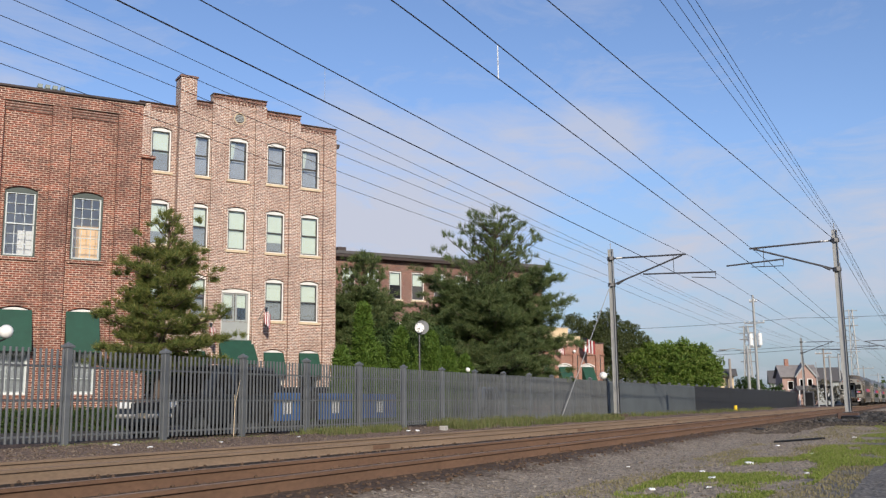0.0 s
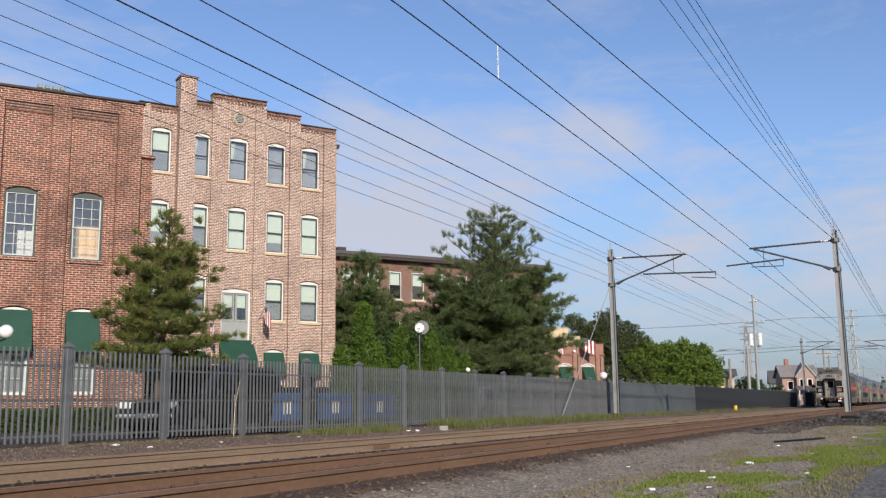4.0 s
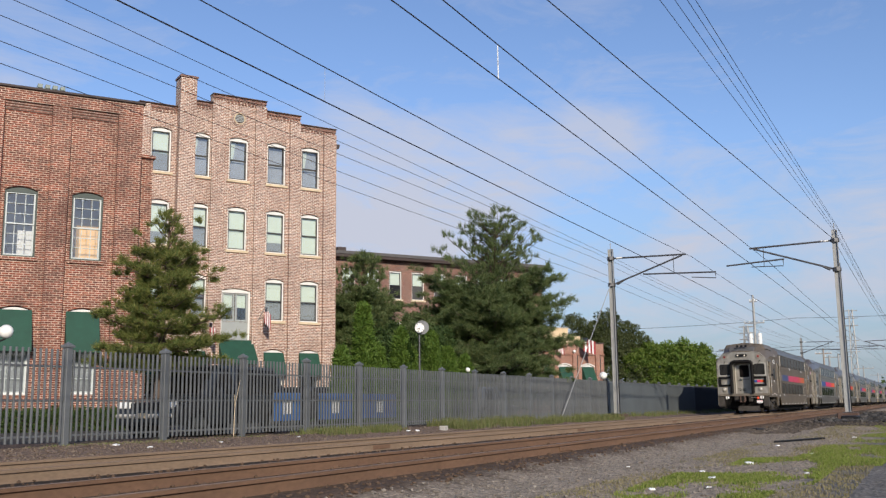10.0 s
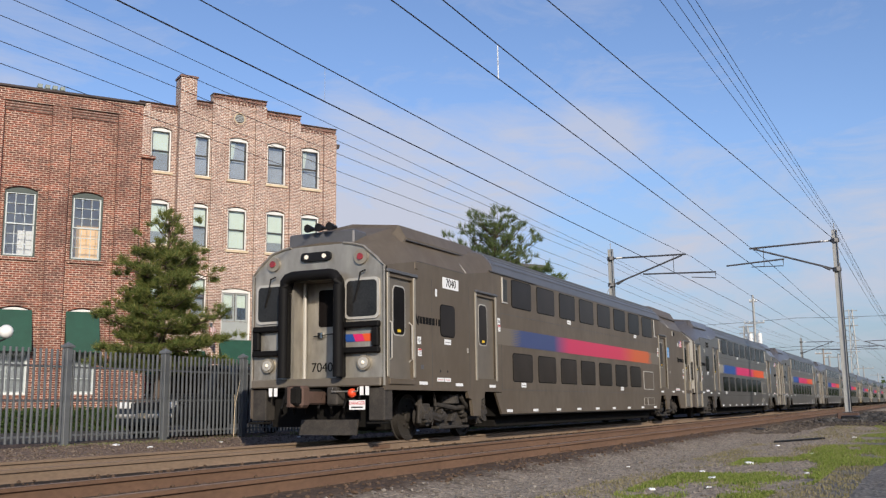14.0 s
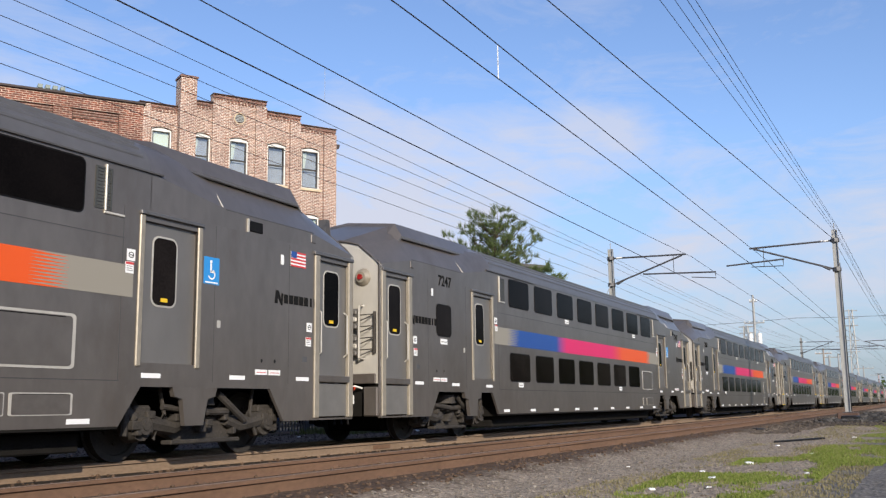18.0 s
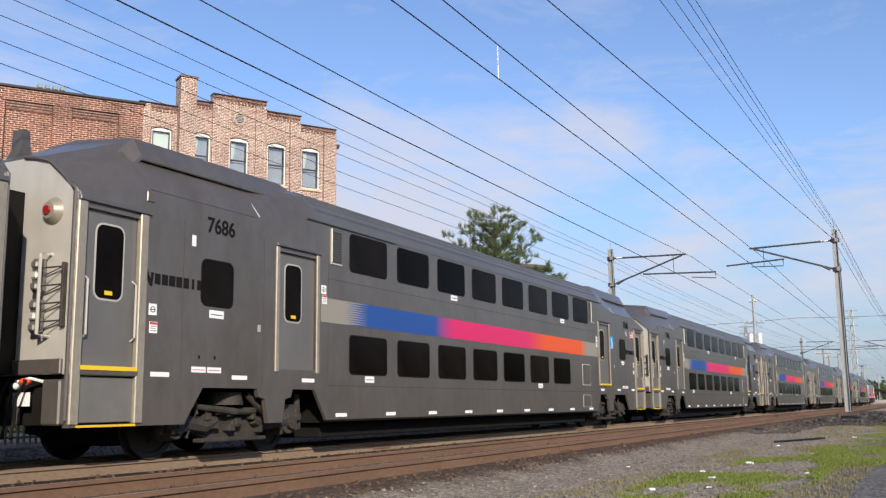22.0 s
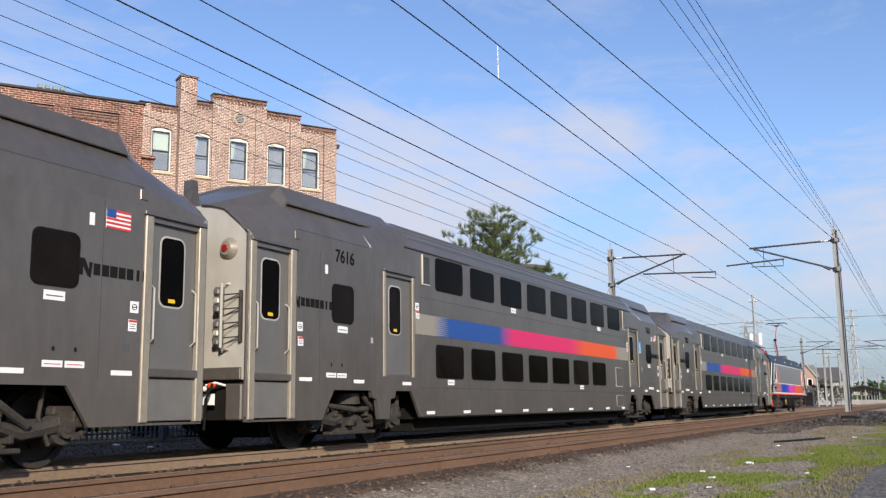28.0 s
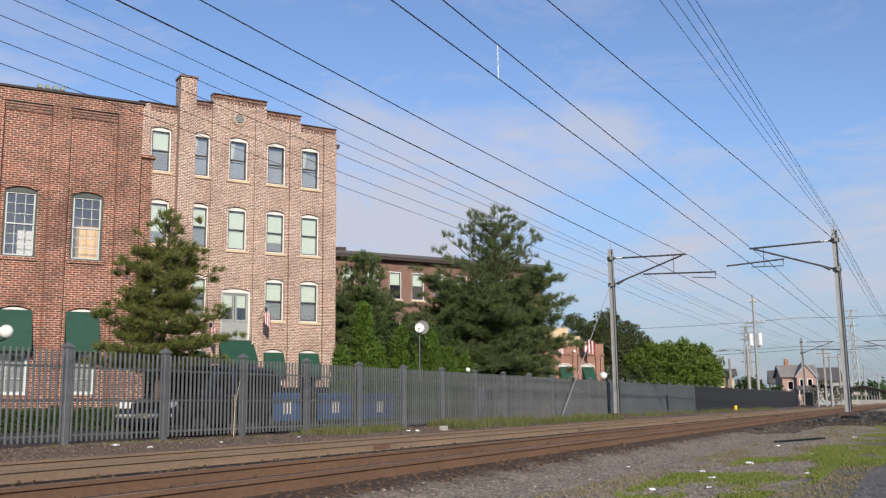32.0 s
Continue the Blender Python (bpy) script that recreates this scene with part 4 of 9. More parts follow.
def build_red_building():
    b = thing("mill_building", pose(25.732, 25.177, 0, 0, 0, -34.5), "two-storey dark red brick mill with tall arched windows", "building")
    cols = [(-13.4 + 2.18 * i, -13.4 + 2.18 * i + 1.06) for i in range(6)]
    cols = [(a + 0.12, c + 0.12) for a, c in cols]
    th = 0.36
    opens = []
    for x0, x1 in cols:
        opens += [(x0, x1, 5.86, 8.18, 0.14), (x0, x1, 1.2, 4.04, 0.14)]
    building_shell(b, "brick_red", -15.0, -0.1, 12.0, 11.3, th, opens, 11.0)
    for i, (x0, x1) in enumerate(cols):
        w = sash_window(b, x0, x1, 5.86, 8.18, 0.13, 0.13, "cottage", "frame_green", 0.0)
        tagged(part("arch", arch_ring(x0, x1, 8.18, 0.14, 0, 2), "brick_red", w), kind="stuff")
        w2 = sash_window(b, x0, x1, 1.2, 4.04, 0.13, 0.14, "cottage", "white", 0.0, sill=False)
        part("blind", Geo().box(x0 + 0.08, 0.24, 1.3, x1 - 0.08, 0.25, 4.0), "pane_sheet", w2, "pale grey sheet behind the glass")
        tagged(part("arch", arch_ring(x0, x1, 4.04, 0.14, 0, 2), "brick_red", w2), kind="stuff")
        awning(b, x0 - 0.02, x1 + 0.02, 2.62, 4.05, 0.5)
    # inner partitions behind the windows: white to brighten the panes, the door glows
    part("inner_wall", Geo().box(-3.1, 1.8, 5.3, -0.5, 1.9, 9.5), "white", b)
    part("inner_door", Geo().box(-1.95, 1.72, 5.3, -1.2, 1.78, 7.4), "glow_orange", b, "orange inner doorway that glows by itself")
    part("roof_truss", Geo().prism([(-7.2, 5.9), (-6.9, 5.9), (-3.0, 9.3), (-3.3, 9.3)], "y", 1.6, 1.9), "white", b)
    part("inner_wall", Geo().box(-8.5, 2.2, 4.8, -3.2, 2.3, 9.8), "white", b)
    part("floor", Geo().box(-14.6, th + 0.01, 4.7, -0.5, 11.5, 4.9), "kerb", b)
    x = -13.0
    for x0, x1 in [(cols[i][1] + 0.32, cols[i][1] + 0.95) for i in range(5)] + [(-0.94, -0.1), (-15.0, -14.0)]:
        part("pilaster", Geo().box(x0, -0.17, -0.3, x1, 0.002, 11.3), "brick_red", b)
    pa = part("parapet", Geo().box(-15.0, -0.19, 11.3, -0.1, th, 11.74), "brick_red", b)
    part("coping", Geo().box(-15.05, -0.27, 11.74, -0.02, th + 0.1, 11.83, 0.015), "darkwood", pa, "dark metal roof edge")
    rf = part("roof_hatch", Geo().box(-3.75, 0.1, 11.6, -2.75, 1.2, 11.96, 0.02), "greygreen", b, "low grey-green roof hatch")
    for k in range(4):
        part("hatch_rib", Geo().box(-3.7 + 0.25 * k, 0.08, 11.96, -3.54 + 0.25 * k, 1.2, 12.1, 0.01), "greygreen", rf)
    g = Geo()
    edges = [c for i in range(5) for c in (cols[i][1] + 0.32, cols[i][1] + 0.95)] + [-0.94]
    spans = [(-14.0, edges[0])] + [(edges[2 * i + 1], edges[2 * i + 2]) for i in range(5)]
    for x0, x1 in spans:
        for k in range(3):
            g.box(x0 + 0.01, -0.04 - 0.035 * k, 11.0 + 0.1 * k, x1 - 0.01, 0.002, 11.1 + 0.1 * k)
    tagged(part("corbel", g, "brick_old", b), kind="stuff")
    an = part("buttress", Geo().box(-0.1, 0.3, -0.3, 0.42, 5.0, 9.85, 0.01), "brick_red", b)
    part("buttress_cap", Geo().box(-0.12, 0.2, 9.85, 0.5, 5.05, 9.97, 0.015), "brick_red", an)


# the door's glow is put into its material; no lamp stands there
M["glow_orange"] = material("glowing_varnished_door", (0.55, 0.3, 0.1), 0.5, vary=0.1, emit=((1.0, 0.62, 0.25), 0.5))
build_red_building()


def build_mid_building():
    b = thing("long_brick_building", pose(58.67, 38.18, 0, 0, 0, -34), "long brown brick mill with flat overhanging roof", "building")
    x0, x1 = -6.0, 18.3
    cols = [(-1.45 + 1.92 * i, -0.4 + 1.92 * i) for i in range(10)]
    rows = [(8.62, 10.75), (4.6, 6.9), (0.9, 3.2)]
    opens = [(a, c, z0, z1, 0.0) for z0, z1 in rows for a, c in cols]
    building_shell(b, "brick_old", x0, x1, 12.0, 11.5, 0.35, opens, 11.3)
    for r, (z0, z1) in enumerate(rows):
        for i, (a, c) in enumerate(cols):
            w = sash_window(b, a, c, z0, z1 - 0.02, 0.02, 0.12, "plain", shade=0.5 if r == 0 else 0.3)
            # fourth sheet painted black for the unlit room behind an open sash
            part("screen", Geo().box(a + 0.1, 0.04, z0 + 0.1, c - 0.1, 0.055, (z0 + z1) / 2), "black" if i == 3 else "screen_dark", w, "dark sheet over the lower sash")
    part("eave_board", Geo().box(x0 - 0.5, -0.6, 11.5, x1 - 0.2, 12.5, 11.72, 0.02), "darkwood", b)
    part("roof_deck", Geo().prism([(-0.65, 11.72), (12.6, 11.72), (12.6, 11.9), (6.0, 12.4), (-0.65, 11.95)], "x", x0 - 0.55, x1 - 0.15), "roof", b)
    part("roof_vent", Geo().box(0.2, 0.2, 11.95, 0.9, 0.9, 12.35, 0.03), "darkwood", b)


build_mid_building()


def build_small_building():
    b = thing("shop_building", pose(79.65, 29.69, 0, 0, 0, -34), "low red brick building with cream parapet and green awnings", "building")
    opens = [(1.0 + 2.53 * i, 2.36 + 2.53 * i, 1.2, 3.95, 0.2) for i in range(-1, 2)]
    building_shell(b, "brick_far", -3.0, 6.05, 9.0, 6.05, 0.3, opens, 5.8)
    part("cream_parapet", Geo().box(-3.0, -0.1, 6.05, 3.42, 0.3, 6.66, 0.02), "cream", b, "cream stucco upper wall")
    part("cream_step", Geo().box(-3.0, -0.09, 6.66, 2.08, 0.3, 7.3, 0.02), "cream", b)
    part("coping", Geo().box(-3.05, -0.14, 7.3, 2.14, 0.34, 7.38, 0.01), "stone", b)
    part("coping", Geo().box(3.42, -0.08, 6.05, 6.1, 0.34, 6.14, 0.01), "darkwood", b)
    part("string_course", Geo().box(-3.0, -0.13, 5.0, 6.06, 0.002, 5.14), "brick_far", b)
    for o in opens:
        w = sash_window(b, o[0], o[1], o[2], o[3], 0.2, 0.12, "plain", shade=0.3)
        tagged(part("arch", arch_ring(o[0], o[1], o[3], 0.2, 0, 1), "white", w), kind="stuff")
        awning(b, o[0] + 0.05, o[1] - 0.05, 2.5, 3.95, 0.6)
    for x in (-0.1, 2.5, 5.05):
        part("pilaster", Geo().box(x, -0.16, -0.3, x + 0.42, 0.001, 5.0), "brick_far", b)
        # dark bar in place of the shadow line beside each pilaster
        part("shadow_pipe", Geo().tube([(x + 0.55, -0.05, 0), (x + 0.55, -0.05, 5.0)], 0.05, 8), "darkwood", b, "dark bar that stands in for a shadow line")
    for x in (-0.6, 2.55):
        lamp = part("wall_lamp", Geo().ball((x, -0.3, 5.3), 0.13, 12, 8), "globe", b, "white wall lamp globe")
        part("bracket", Geo().tube([(x, 0, 5.25), (x, -0.3, 5.2)], 0.02, 5), "black", lamp)


build_small_building()


# ---- overhead line ----
def build_mast(x, y, side, height, label):
    """A catenary mast; side -1: its arms reach towards the camera's side of the line, +1: away."""
    mast = thing("catenary_mast", Matrix.Translation((x, y, 0)), label, "catenary mast", "masts along the line")
    sh = Geo()
    w = 0.105
    for y in (-0.125, 0.105):
        sh.box(-w, y, 0.0, w, y + 0.02, height)
    sh.box(-0.012, -0.105, 0.0, 0.012, 0.105, height)
    part("shaft", sh, "galv", mast, "galvanised steel H-beam")
    part("base_plate", Geo().box(-0.24, -0.24, 0.14, 0.24, 0.24, 0.18, 0.01), "arm", mast)
    part("foundation", Geo().box(-0.5, -0.45, -0.4, 0.5, 0.45, 0.14, 0.03), "rustbox", mast, "rust-stained concrete footing")
    top = height - 0.5
    s = side
    part("top_arm", Geo().tube([(0, 0, top), (0, s * 3.95, top - 0.08)], 0.045, 8), "arm", mast)
    part("brace", Geo().tube([(0, s * 0.05, top - 1.4), (0, s * 3.75, top - 0.12)], 0.045, 8), "arm", mast)
    part("steady_arm", Geo().tube([(0, s * 1.7, top - 0.95), (0, s * 5.4, top - 1.1)] if s < 0 else [(0, s * 2.35, top - 0.72), (0, s * 5.1, top - 0.86)], 0.04, 8), "arm", mast)
    part("drop_bracket", Geo().tube([(0, s * 5.38, top - 1.1), (0, s * 5.38, top - 1.4), (0, s * 4.2, top - 1.28)] if s < 0 else [(0, s * 2.4, top - 0.74), (0, s * 2.4, top - 1.05), (0, s * 3.9, top - 1.0)], 0.025, 6), "arm", mast)
    part("hanger", Geo().tube([(0, s * 3.3, top - 0.1), (0, s * 3.3, top - 1.0)], 0.015, 6), "arm", mast)
    for z in (top, top - 1.4):
        part("collar", Geo().tube([(0, 0, z - 0.09), (0, 0, z + 0.09)],  0.2, 8), "arm", mast)
        part("insulator", Geo().tube([(0, s * 0.3, z), (0, s * 0.62, z + (0.0 if z == top else 0.18))], 0.05, 10), "insul" if z == top else "arm", mast, "ribbed insulator")
    part("lightning_rod", Geo().tube([(0, 0, height), (0, 0, height + 0.35)], 0.02, 6), "galv", mast)
    # black bar runs down one side of the shaft
    part("cable_duct", Geo().tube([(0.06, -0.14, 0.2), (0.06, -0.12, height - 1.6)], 0.035, 6), "black", mast, "black bar down the mast")
    return mast


build_mast(48.9, 14.6, -1, 8.75, "galvanised catenary mast beside the fence with double arm")
build_mast(48.8, 3.55, 1, 8.75, "galvanised catenary mast in ballast with arm over the rusty track")
build_mast(132.0, 14.6, -1, 8.75, "distant galvanised catenary mast")
build_mast(134.0, 3.3, 1, 8.75, "distant galvanised catenary mast")
build_mast(-34.0, 14.6, -1, 8.75, "galvanised catenary mast beside the fence with double arm")
build_mast(-34.0, 3.5, 1, 8.75, "galvanised catenary mast in ballast with arm over the rusty track")


def wire(y0, y1, spans, r, name="overhead_wire", label="dark overhead wire strung along the line"):
    """spans: (x0, z0, x1, z1, sag); the wire hangs between them."""
    pts = []
    for x0, z0, x1, z1, sag in spans:
        for i in range(13 if spans[-1][2] == x1 else 12):
            t = i / 12
            pts.append((x0 + (x1 - x0) * t, y0 + (y1 - y0) * t, z0 + (z1 - z0) * t - 4 * sag * t * (1 - t)))
    return solo(name, Geo().tube(pts, r, 6), "wire", label, "wire", group="overhead wires")


M1, M2, M3 = -34.0, 48.8, 132.0
wire(6.58, 6.58, [(M1, 6.55, M2, 6.62, 0.06), (M2, 6.62, M3, 6.6, 0.05), (M3, 6.6, 260, 6.6, 0.05)], 0.011, "contact_wire", "contact wire over the rusty track")
wire(6.58, 6.58, [(M1, 7.4, M2, 7.4, 0.22), (M2, 7.4, M3, 7.6, 0.4), (M3, 7.6, 260, 7.6, 0.4)], 0.011, "messenger_wire", "messenger wire over the rusty track")
wire(10.35, 10.35, [(M1, 6.7, M2, 6.75, 0.04), (M2, 6.75, M3, 6.7, 0.05), (M3, 6.7, 260, 6.6, 0.05)], 0.013, "contact_wire", "contact wire over the train's track")
wire(10.35, 10.35, [(M1, 8.0, M2, 8.0, 0.62), (M2, 8.0, M3, 8.0, 0.4), (M3, 8.0, 260, 8.0, 0.4)], 0.011, "messenger_wire", "messenger wire over the train's track")
wire(9.6, 3.6, [(M1, 8.3, M2, 8.3, 0.0)], 0.012)
wire(3.6, 3.4, [(M2, 8.3, M3, 8.3, 0.5)], 0.012)
for ya, yb, z in ((5.3, 3.5, 8.6), (4.75, 3.45, 8.65), (4.4, 3.35, 8.7), (4.1, 3.33, 8.75)):
    wire(ya, yb, [(M1, z, M2, z, 0.06)], 0.0075)
    wire(yb, yb - 0.2, [(M2, z, M3, z, 0.5)], 0.0075)
wire(13.9, 15.0, [(M1, 8.6, M2, 8.6, 0.0)], 0.0075)
wire(15.0, 15.0, [(M2, 8.6, M3, 8.6, 0.4)], 0.0075)
for y, z, sag in ((15.4, 8.62, 0.02), (15.5, 8.35, 0.12), (15.5, 7.7, -0.02), (15.5, 7.28, 0.0)):
    wire(y, y, [(M1, z, M2, z, sag), (M2, z, M3, z, 0.4)], 0.0075)
solo("wire_dropper", Geo().tube([(15.45, 6.58, 6.53), (15.45, 6.58, 7.16)], 0.012, 6), "insul", "pale dropper between messenger and contact wire", "wire dropper", group="droppers")
solo("wire_dropper", Geo().tube([(15.45, 10.35, 6.7), (15.45, 10.35, 7.38)], 0.004, 5), "galv", "thin dropper between messenger and contact wire", "wire dropper", group="droppers")


# ---- trees ----
def leaf_quads(centers, dirs, length, width, rnd, per):
    """Small leaf or needle cards round each centre."""
    c = np.repeat(centers, per, 0)
    d = np.repeat(dirs, per, 0) + 0.9 * rnd.normal(size=(len(c), 3))
    d /= np.linalg.norm(d, axis=1, keepdims=True)
    o = c + rnd.normal(size=c.shape) * length * 0.45
    side = np.cross(d, rnd.normal(size=d.shape))
    side /= np.linalg.norm(side, axis=1, keepdims=True)
    ln = length * (0.6 + 0.8 * rnd.rand(len(c), 1))
    v = np.stack([o - side * width * 0.5, o + side * width * 0.5, o + d * ln], 1).reshape(-1, 3)
    f = np.arange(len(v)).reshape(-1, 3)
    return v, f


def raw_mesh(name, v, f, mat):
    me = bpy.data.meshes.new(name)
    me.vertices.add(len(v))
    me.vertices.foreach_set("co", np.asarray(v, dtype=np.float32).ravel())
    k = f.shape[1]
    me.loops.add(f.size)
    me.loops.foreach_set("vertex_index", f.ravel().astype(np.int32))
    me.polygons.add(len(f))
    me.polygons.foreach_set("loop_start", np.arange(0, f.size, k, dtype=np.int32))
    me.polygons.foreach_set("loop_total", np.full(len(f), k, dtype=np.int32))
    me.materials.append(mat)
    me.update(calc_edges=True)
    me.validate()
    return me


M["needle"] = island_material("pine_needles", [(0.06, 0.09, 0.024), (0.13, 0.172, 0.045), (0.2, 0.222, 0.06), (0.27, 0.245, 0.08)], 0.6, 0.35)
M["needle_blue"] = island_material("white_pine_needles", [(0.05, 0.085, 0.032), (0.098, 0.144, 0.052), (0.155, 0.2, 0.076), (0.22, 0.245, 0.105)], 0.6, 0.38)
M["cedar"] = island_material("arborvitae_foliage", [(0.046, 0.092, 0.012), (0.08, 0.142, 0.02), (0.12, 0.18, 0.032)], 0.65, 0.2)
M["leaf"] = island_material("broad_leaves", [(0.05, 0.085, 0.02), (0.09, 0.14, 0.034), (0.14, 0.19, 0.05), (0.2, 0.23, 0.08)], 0.6, 0.4)
M["leaf_bright"] = island_material("bright_spring_leaves", [(0.07, 0.13, 0.02), (0.12, 0.2, 0.035), (0.18, 0.26, 0.05), (0.25, 0.3, 0.08)], 0.6, 0.4)
M["leaf_dust"] = island_material("dusty_brown_leaves", [(0.09, 0.085, 0.06), (0.14, 0.13, 0.095), (0.2, 0.18, 0.14)], 0.7, 0.3)
M["leaf_olive"] = island_material("olive_leaves", [(0.06, 0.08, 0.03), (0.1, 0.125, 0.05), (0.15, 0.165, 0.075)], 0.6, 0.4)
M["leaf_dark"] = island_material("dark_leaves", [(0.035, 0.065, 0.02), (0.055, 0.095, 0.028), (0.085, 0.125, 0.035)], 0.6, 0.35)


def pine(x, y, height, spread, base, seed, label, mat, n_branch=90, per=30, length=0.16, width=0.02, power=0.6, pad=0.42, lift=0.4, whorls=0, tilt=(0.0, 0.0), open_top=0.72, droop=0.0):
    """A pine: whorled limbs that carry flat pads of needle tufts, so that dark gaps and sky show between them."""
    rnd = np.random.RandomState(seed)
    lush = 9 if height > 7 else 6
    t = thing("pine_tree", Matrix.Translation((x, y, 0)), label, "tree", "trees behind the fence")
    lean = Vector((0.15 * rnd.randn() + tilt[0], 0.15 * rnd.randn() + tilt[1], 0))
    tr = Geo().tube([(0, 0, -0.1), tuple(lean * 0.4 + Vector((0, 0, height * 0.4))), tuple(lean + Vector((0, 0, height * 0.97)))], 0.02 * height + 0.03, 10, True, 0.02)
    part("trunk", tr, "bark", t)
    limbs, cen, dr = Geo(), [], []
    for i in range(n_branch):
        q = (i + rnd.rand()) / n_branch
        if whorls:
            q = min(0.985, (int(q * whorls) + 0.5 * rnd.rand()) / whorls + 0.01)
        z = base + (height - base) * q
        prof = (1 - q) ** power * (0.5 + 0.6 * rnd.rand()) + 0.035
        if q < 0.25:
            prof *= 0.78 + 0.9 * q
        a = i * 2.4 + rnd.rand() * 0.9
        ln = spread * prof
        if q > open_top:
            ln = min(ln, spread * (0.62 - 0.9 * (q - open_top)))
        rise = ln * (-droop * (1 - q) + lift * q * q + 0.07 * rnd.randn() + 0.06)
        p0 = Vector((lean.x * q, lean.y * q, z - 0.5 * max(rise, 0) * q))
        p1 = p0 + Vector((math.cos(a) * ln, math.sin(a) * ln, rise))
        mid = (p0 + p1) / 2 + Vector((0, 0, -0.07 * ln))
        limbs.tube([p0, mid, p1], 0.012 + 0.012 * ln, 5, False, 0.006)
        out, side = Vector((math.cos(a), math.sin(a), 0)), Vector((-math.sin(a), math.cos(a), 0))
        thin = q > open_top
        k = max(2, int(round(ln / (pad * 1.05))))
        for j in range(k):
            s = (j + 0.75 + 0.4 * rnd.rand()) / k
            if s < 0.22:
                continue
            s = min(s, 1.02)
            p = p0 * (1 - s) ** 2 + mid * 2 * s * (1 - s) + p1 * s * s
            wide = pad * (0.55 + 0.5 * rnd.rand()) * (0.75 if thin else 1.0)
            lobes = 1 if s > 0.85 or thin else 3
            for m in range(lobes):
                off = (m - 1) * (0.3 * ln * (1.1 - s) + 0.2) * (0.7 + 0.5 * rnd.rand()) if lobes == 3 else 0.12 * rnd.randn()
                cpad = p + side * off + out * (0.12 * rnd.randn() - 0.15 * abs(off)) + Vector((0, 0, 0.04 * rnd.randn() + 0.05))
                if abs(off) > 0.2:
                    limbs.tube([p, cpad], 0.007, 4, False)
                for _ in range(3 if thin else lush):
                    u, w, h = rnd.randn() * 0.42 * wide, rnd.randn() * 0.42 * wide, rnd.randn() * 0.13 * wide
                    c = cpad + out * u + side * w + Vector((0, 0, h + 0.06 * (u * u + w * w)))
                    cen.append(tuple(c))
                    d = out * (0.45 + u / wide * 0.6) + side * (w / wide * 0.8) + Vector((0, 0, 0.55 + (0.5 if thin else 0.0)))
                    dr.append(tuple(d))
    part("branchwork", limbs, "bark", t)
    c = np.repeat(np.array(cen), per, 0)
    d = np.repeat(np.array(dr), per, 0) + 0.55 * rnd.normal(size=(len(cen) * per, 3))
    d /= np.linalg.norm(d, axis=1, keepdims=True)
    o = c + rnd.normal(size=c.shape) * length * 0.16
    e = np.cross(d, rnd.normal(size=d.shape))
    e /= np.linalg.norm(e, axis=1, keepdims=True)
    ln = length * (0.65 + 0.7 * rnd.rand(len(c), 1))
    v = np.stack([o - e * width * 0.5, o + e * width * 0.5, o + d * ln], 1).reshape(-1, 3)
    ob = new("crown", raw_mesh("crown", v, np.arange(len(v)).reshape(-1, 3), M[mat]))
    ob.parent = t
    return t


def leafy(x, y, height, blobs, seed, label, mat, per=8, size=0.12, count=900, trunk=0.12, name="tree", group="trees behind the fence"):
    """A broad-leaved tree or bush: trunk, limbs, and leaves in uneven clumps (dx, dy, z, radius, squash)."""
    rnd = np.random.RandomState(seed)
    t = thing(name, Matrix.Translation((x, y, 0)), label, "tree" if name != "shrub" else "shrub", group)
    tr = Geo().tube([(0, 0, -0.1), (0.05, 0.03, height * 0.6)], trunk, 8, True, trunk * 0.4)
    part("trunk", tr, "bark", t)
    limbs, vs, fs, k = Geo(), [], [], 0
    for dx, dy, z, r, sq in blobs:
        limbs.tube([(0, 0, min(z, height * 0.45)), (dx * 0.5, dy * 0.5, z * 0.8), (dx, dy, z)], trunk * 0.4, 5, False, 0.01)
        n = int(count * r * r)
        d = rnd.normal(size=(n, 3))
        d /= np.linalg.norm(d, axis=1, keepdims=True)
        rad = r * (0.55 + 0.5 * rnd.rand(n, 1) ** 0.5)
        bump = np.array([0.82 + 0.62 * noise.noise(Vector(tuple(q * 2.2 + seed + z))) for q in d])[:, None]
        c = d * rad * bump * np.array([1, 1, sq]) + np.array([dx, dy, z])
        v, f = leaf_quads(c, d * 0.5 + np.array([0, 0, 0.2]), size, size * 0.7, rnd, per)
        vs.append(v)
        fs.append(f + k)
        k += len(v)
    part("branchwork", limbs, "bark", t)
    ob = new("crown", raw_mesh("crown", np.concatenate(vs), np.concatenate(fs), M[mat]))
    ob.parent = t
    return t


pine(18.45, 17.3, 5.55, 2.1, 1.55, 23, "young pine with sparse olive-green needles by the fence", "needle", 50, 36, 0.16, 0.014, 0.66, 0.3, 0.85, 0, (0.0, -0.15), 0.8)
pine(43.95, 19.7, 9.95, 5.25, 0.9, 12, "large dense white pine behind the fence", "needle_blue", 240, 26, 0.25, 0.023, 0.46, 0.56, 0.95, 13, (0.3, -0.4), 0.6, 0.05)
pine(46.9, 28.8, 9.2, 3.5, 0.8, 14, "loose green evergreen beside the brick building", "needle_blue", 190, 26, 0.27, 0.032, 0.5, 0.66, 0.5)


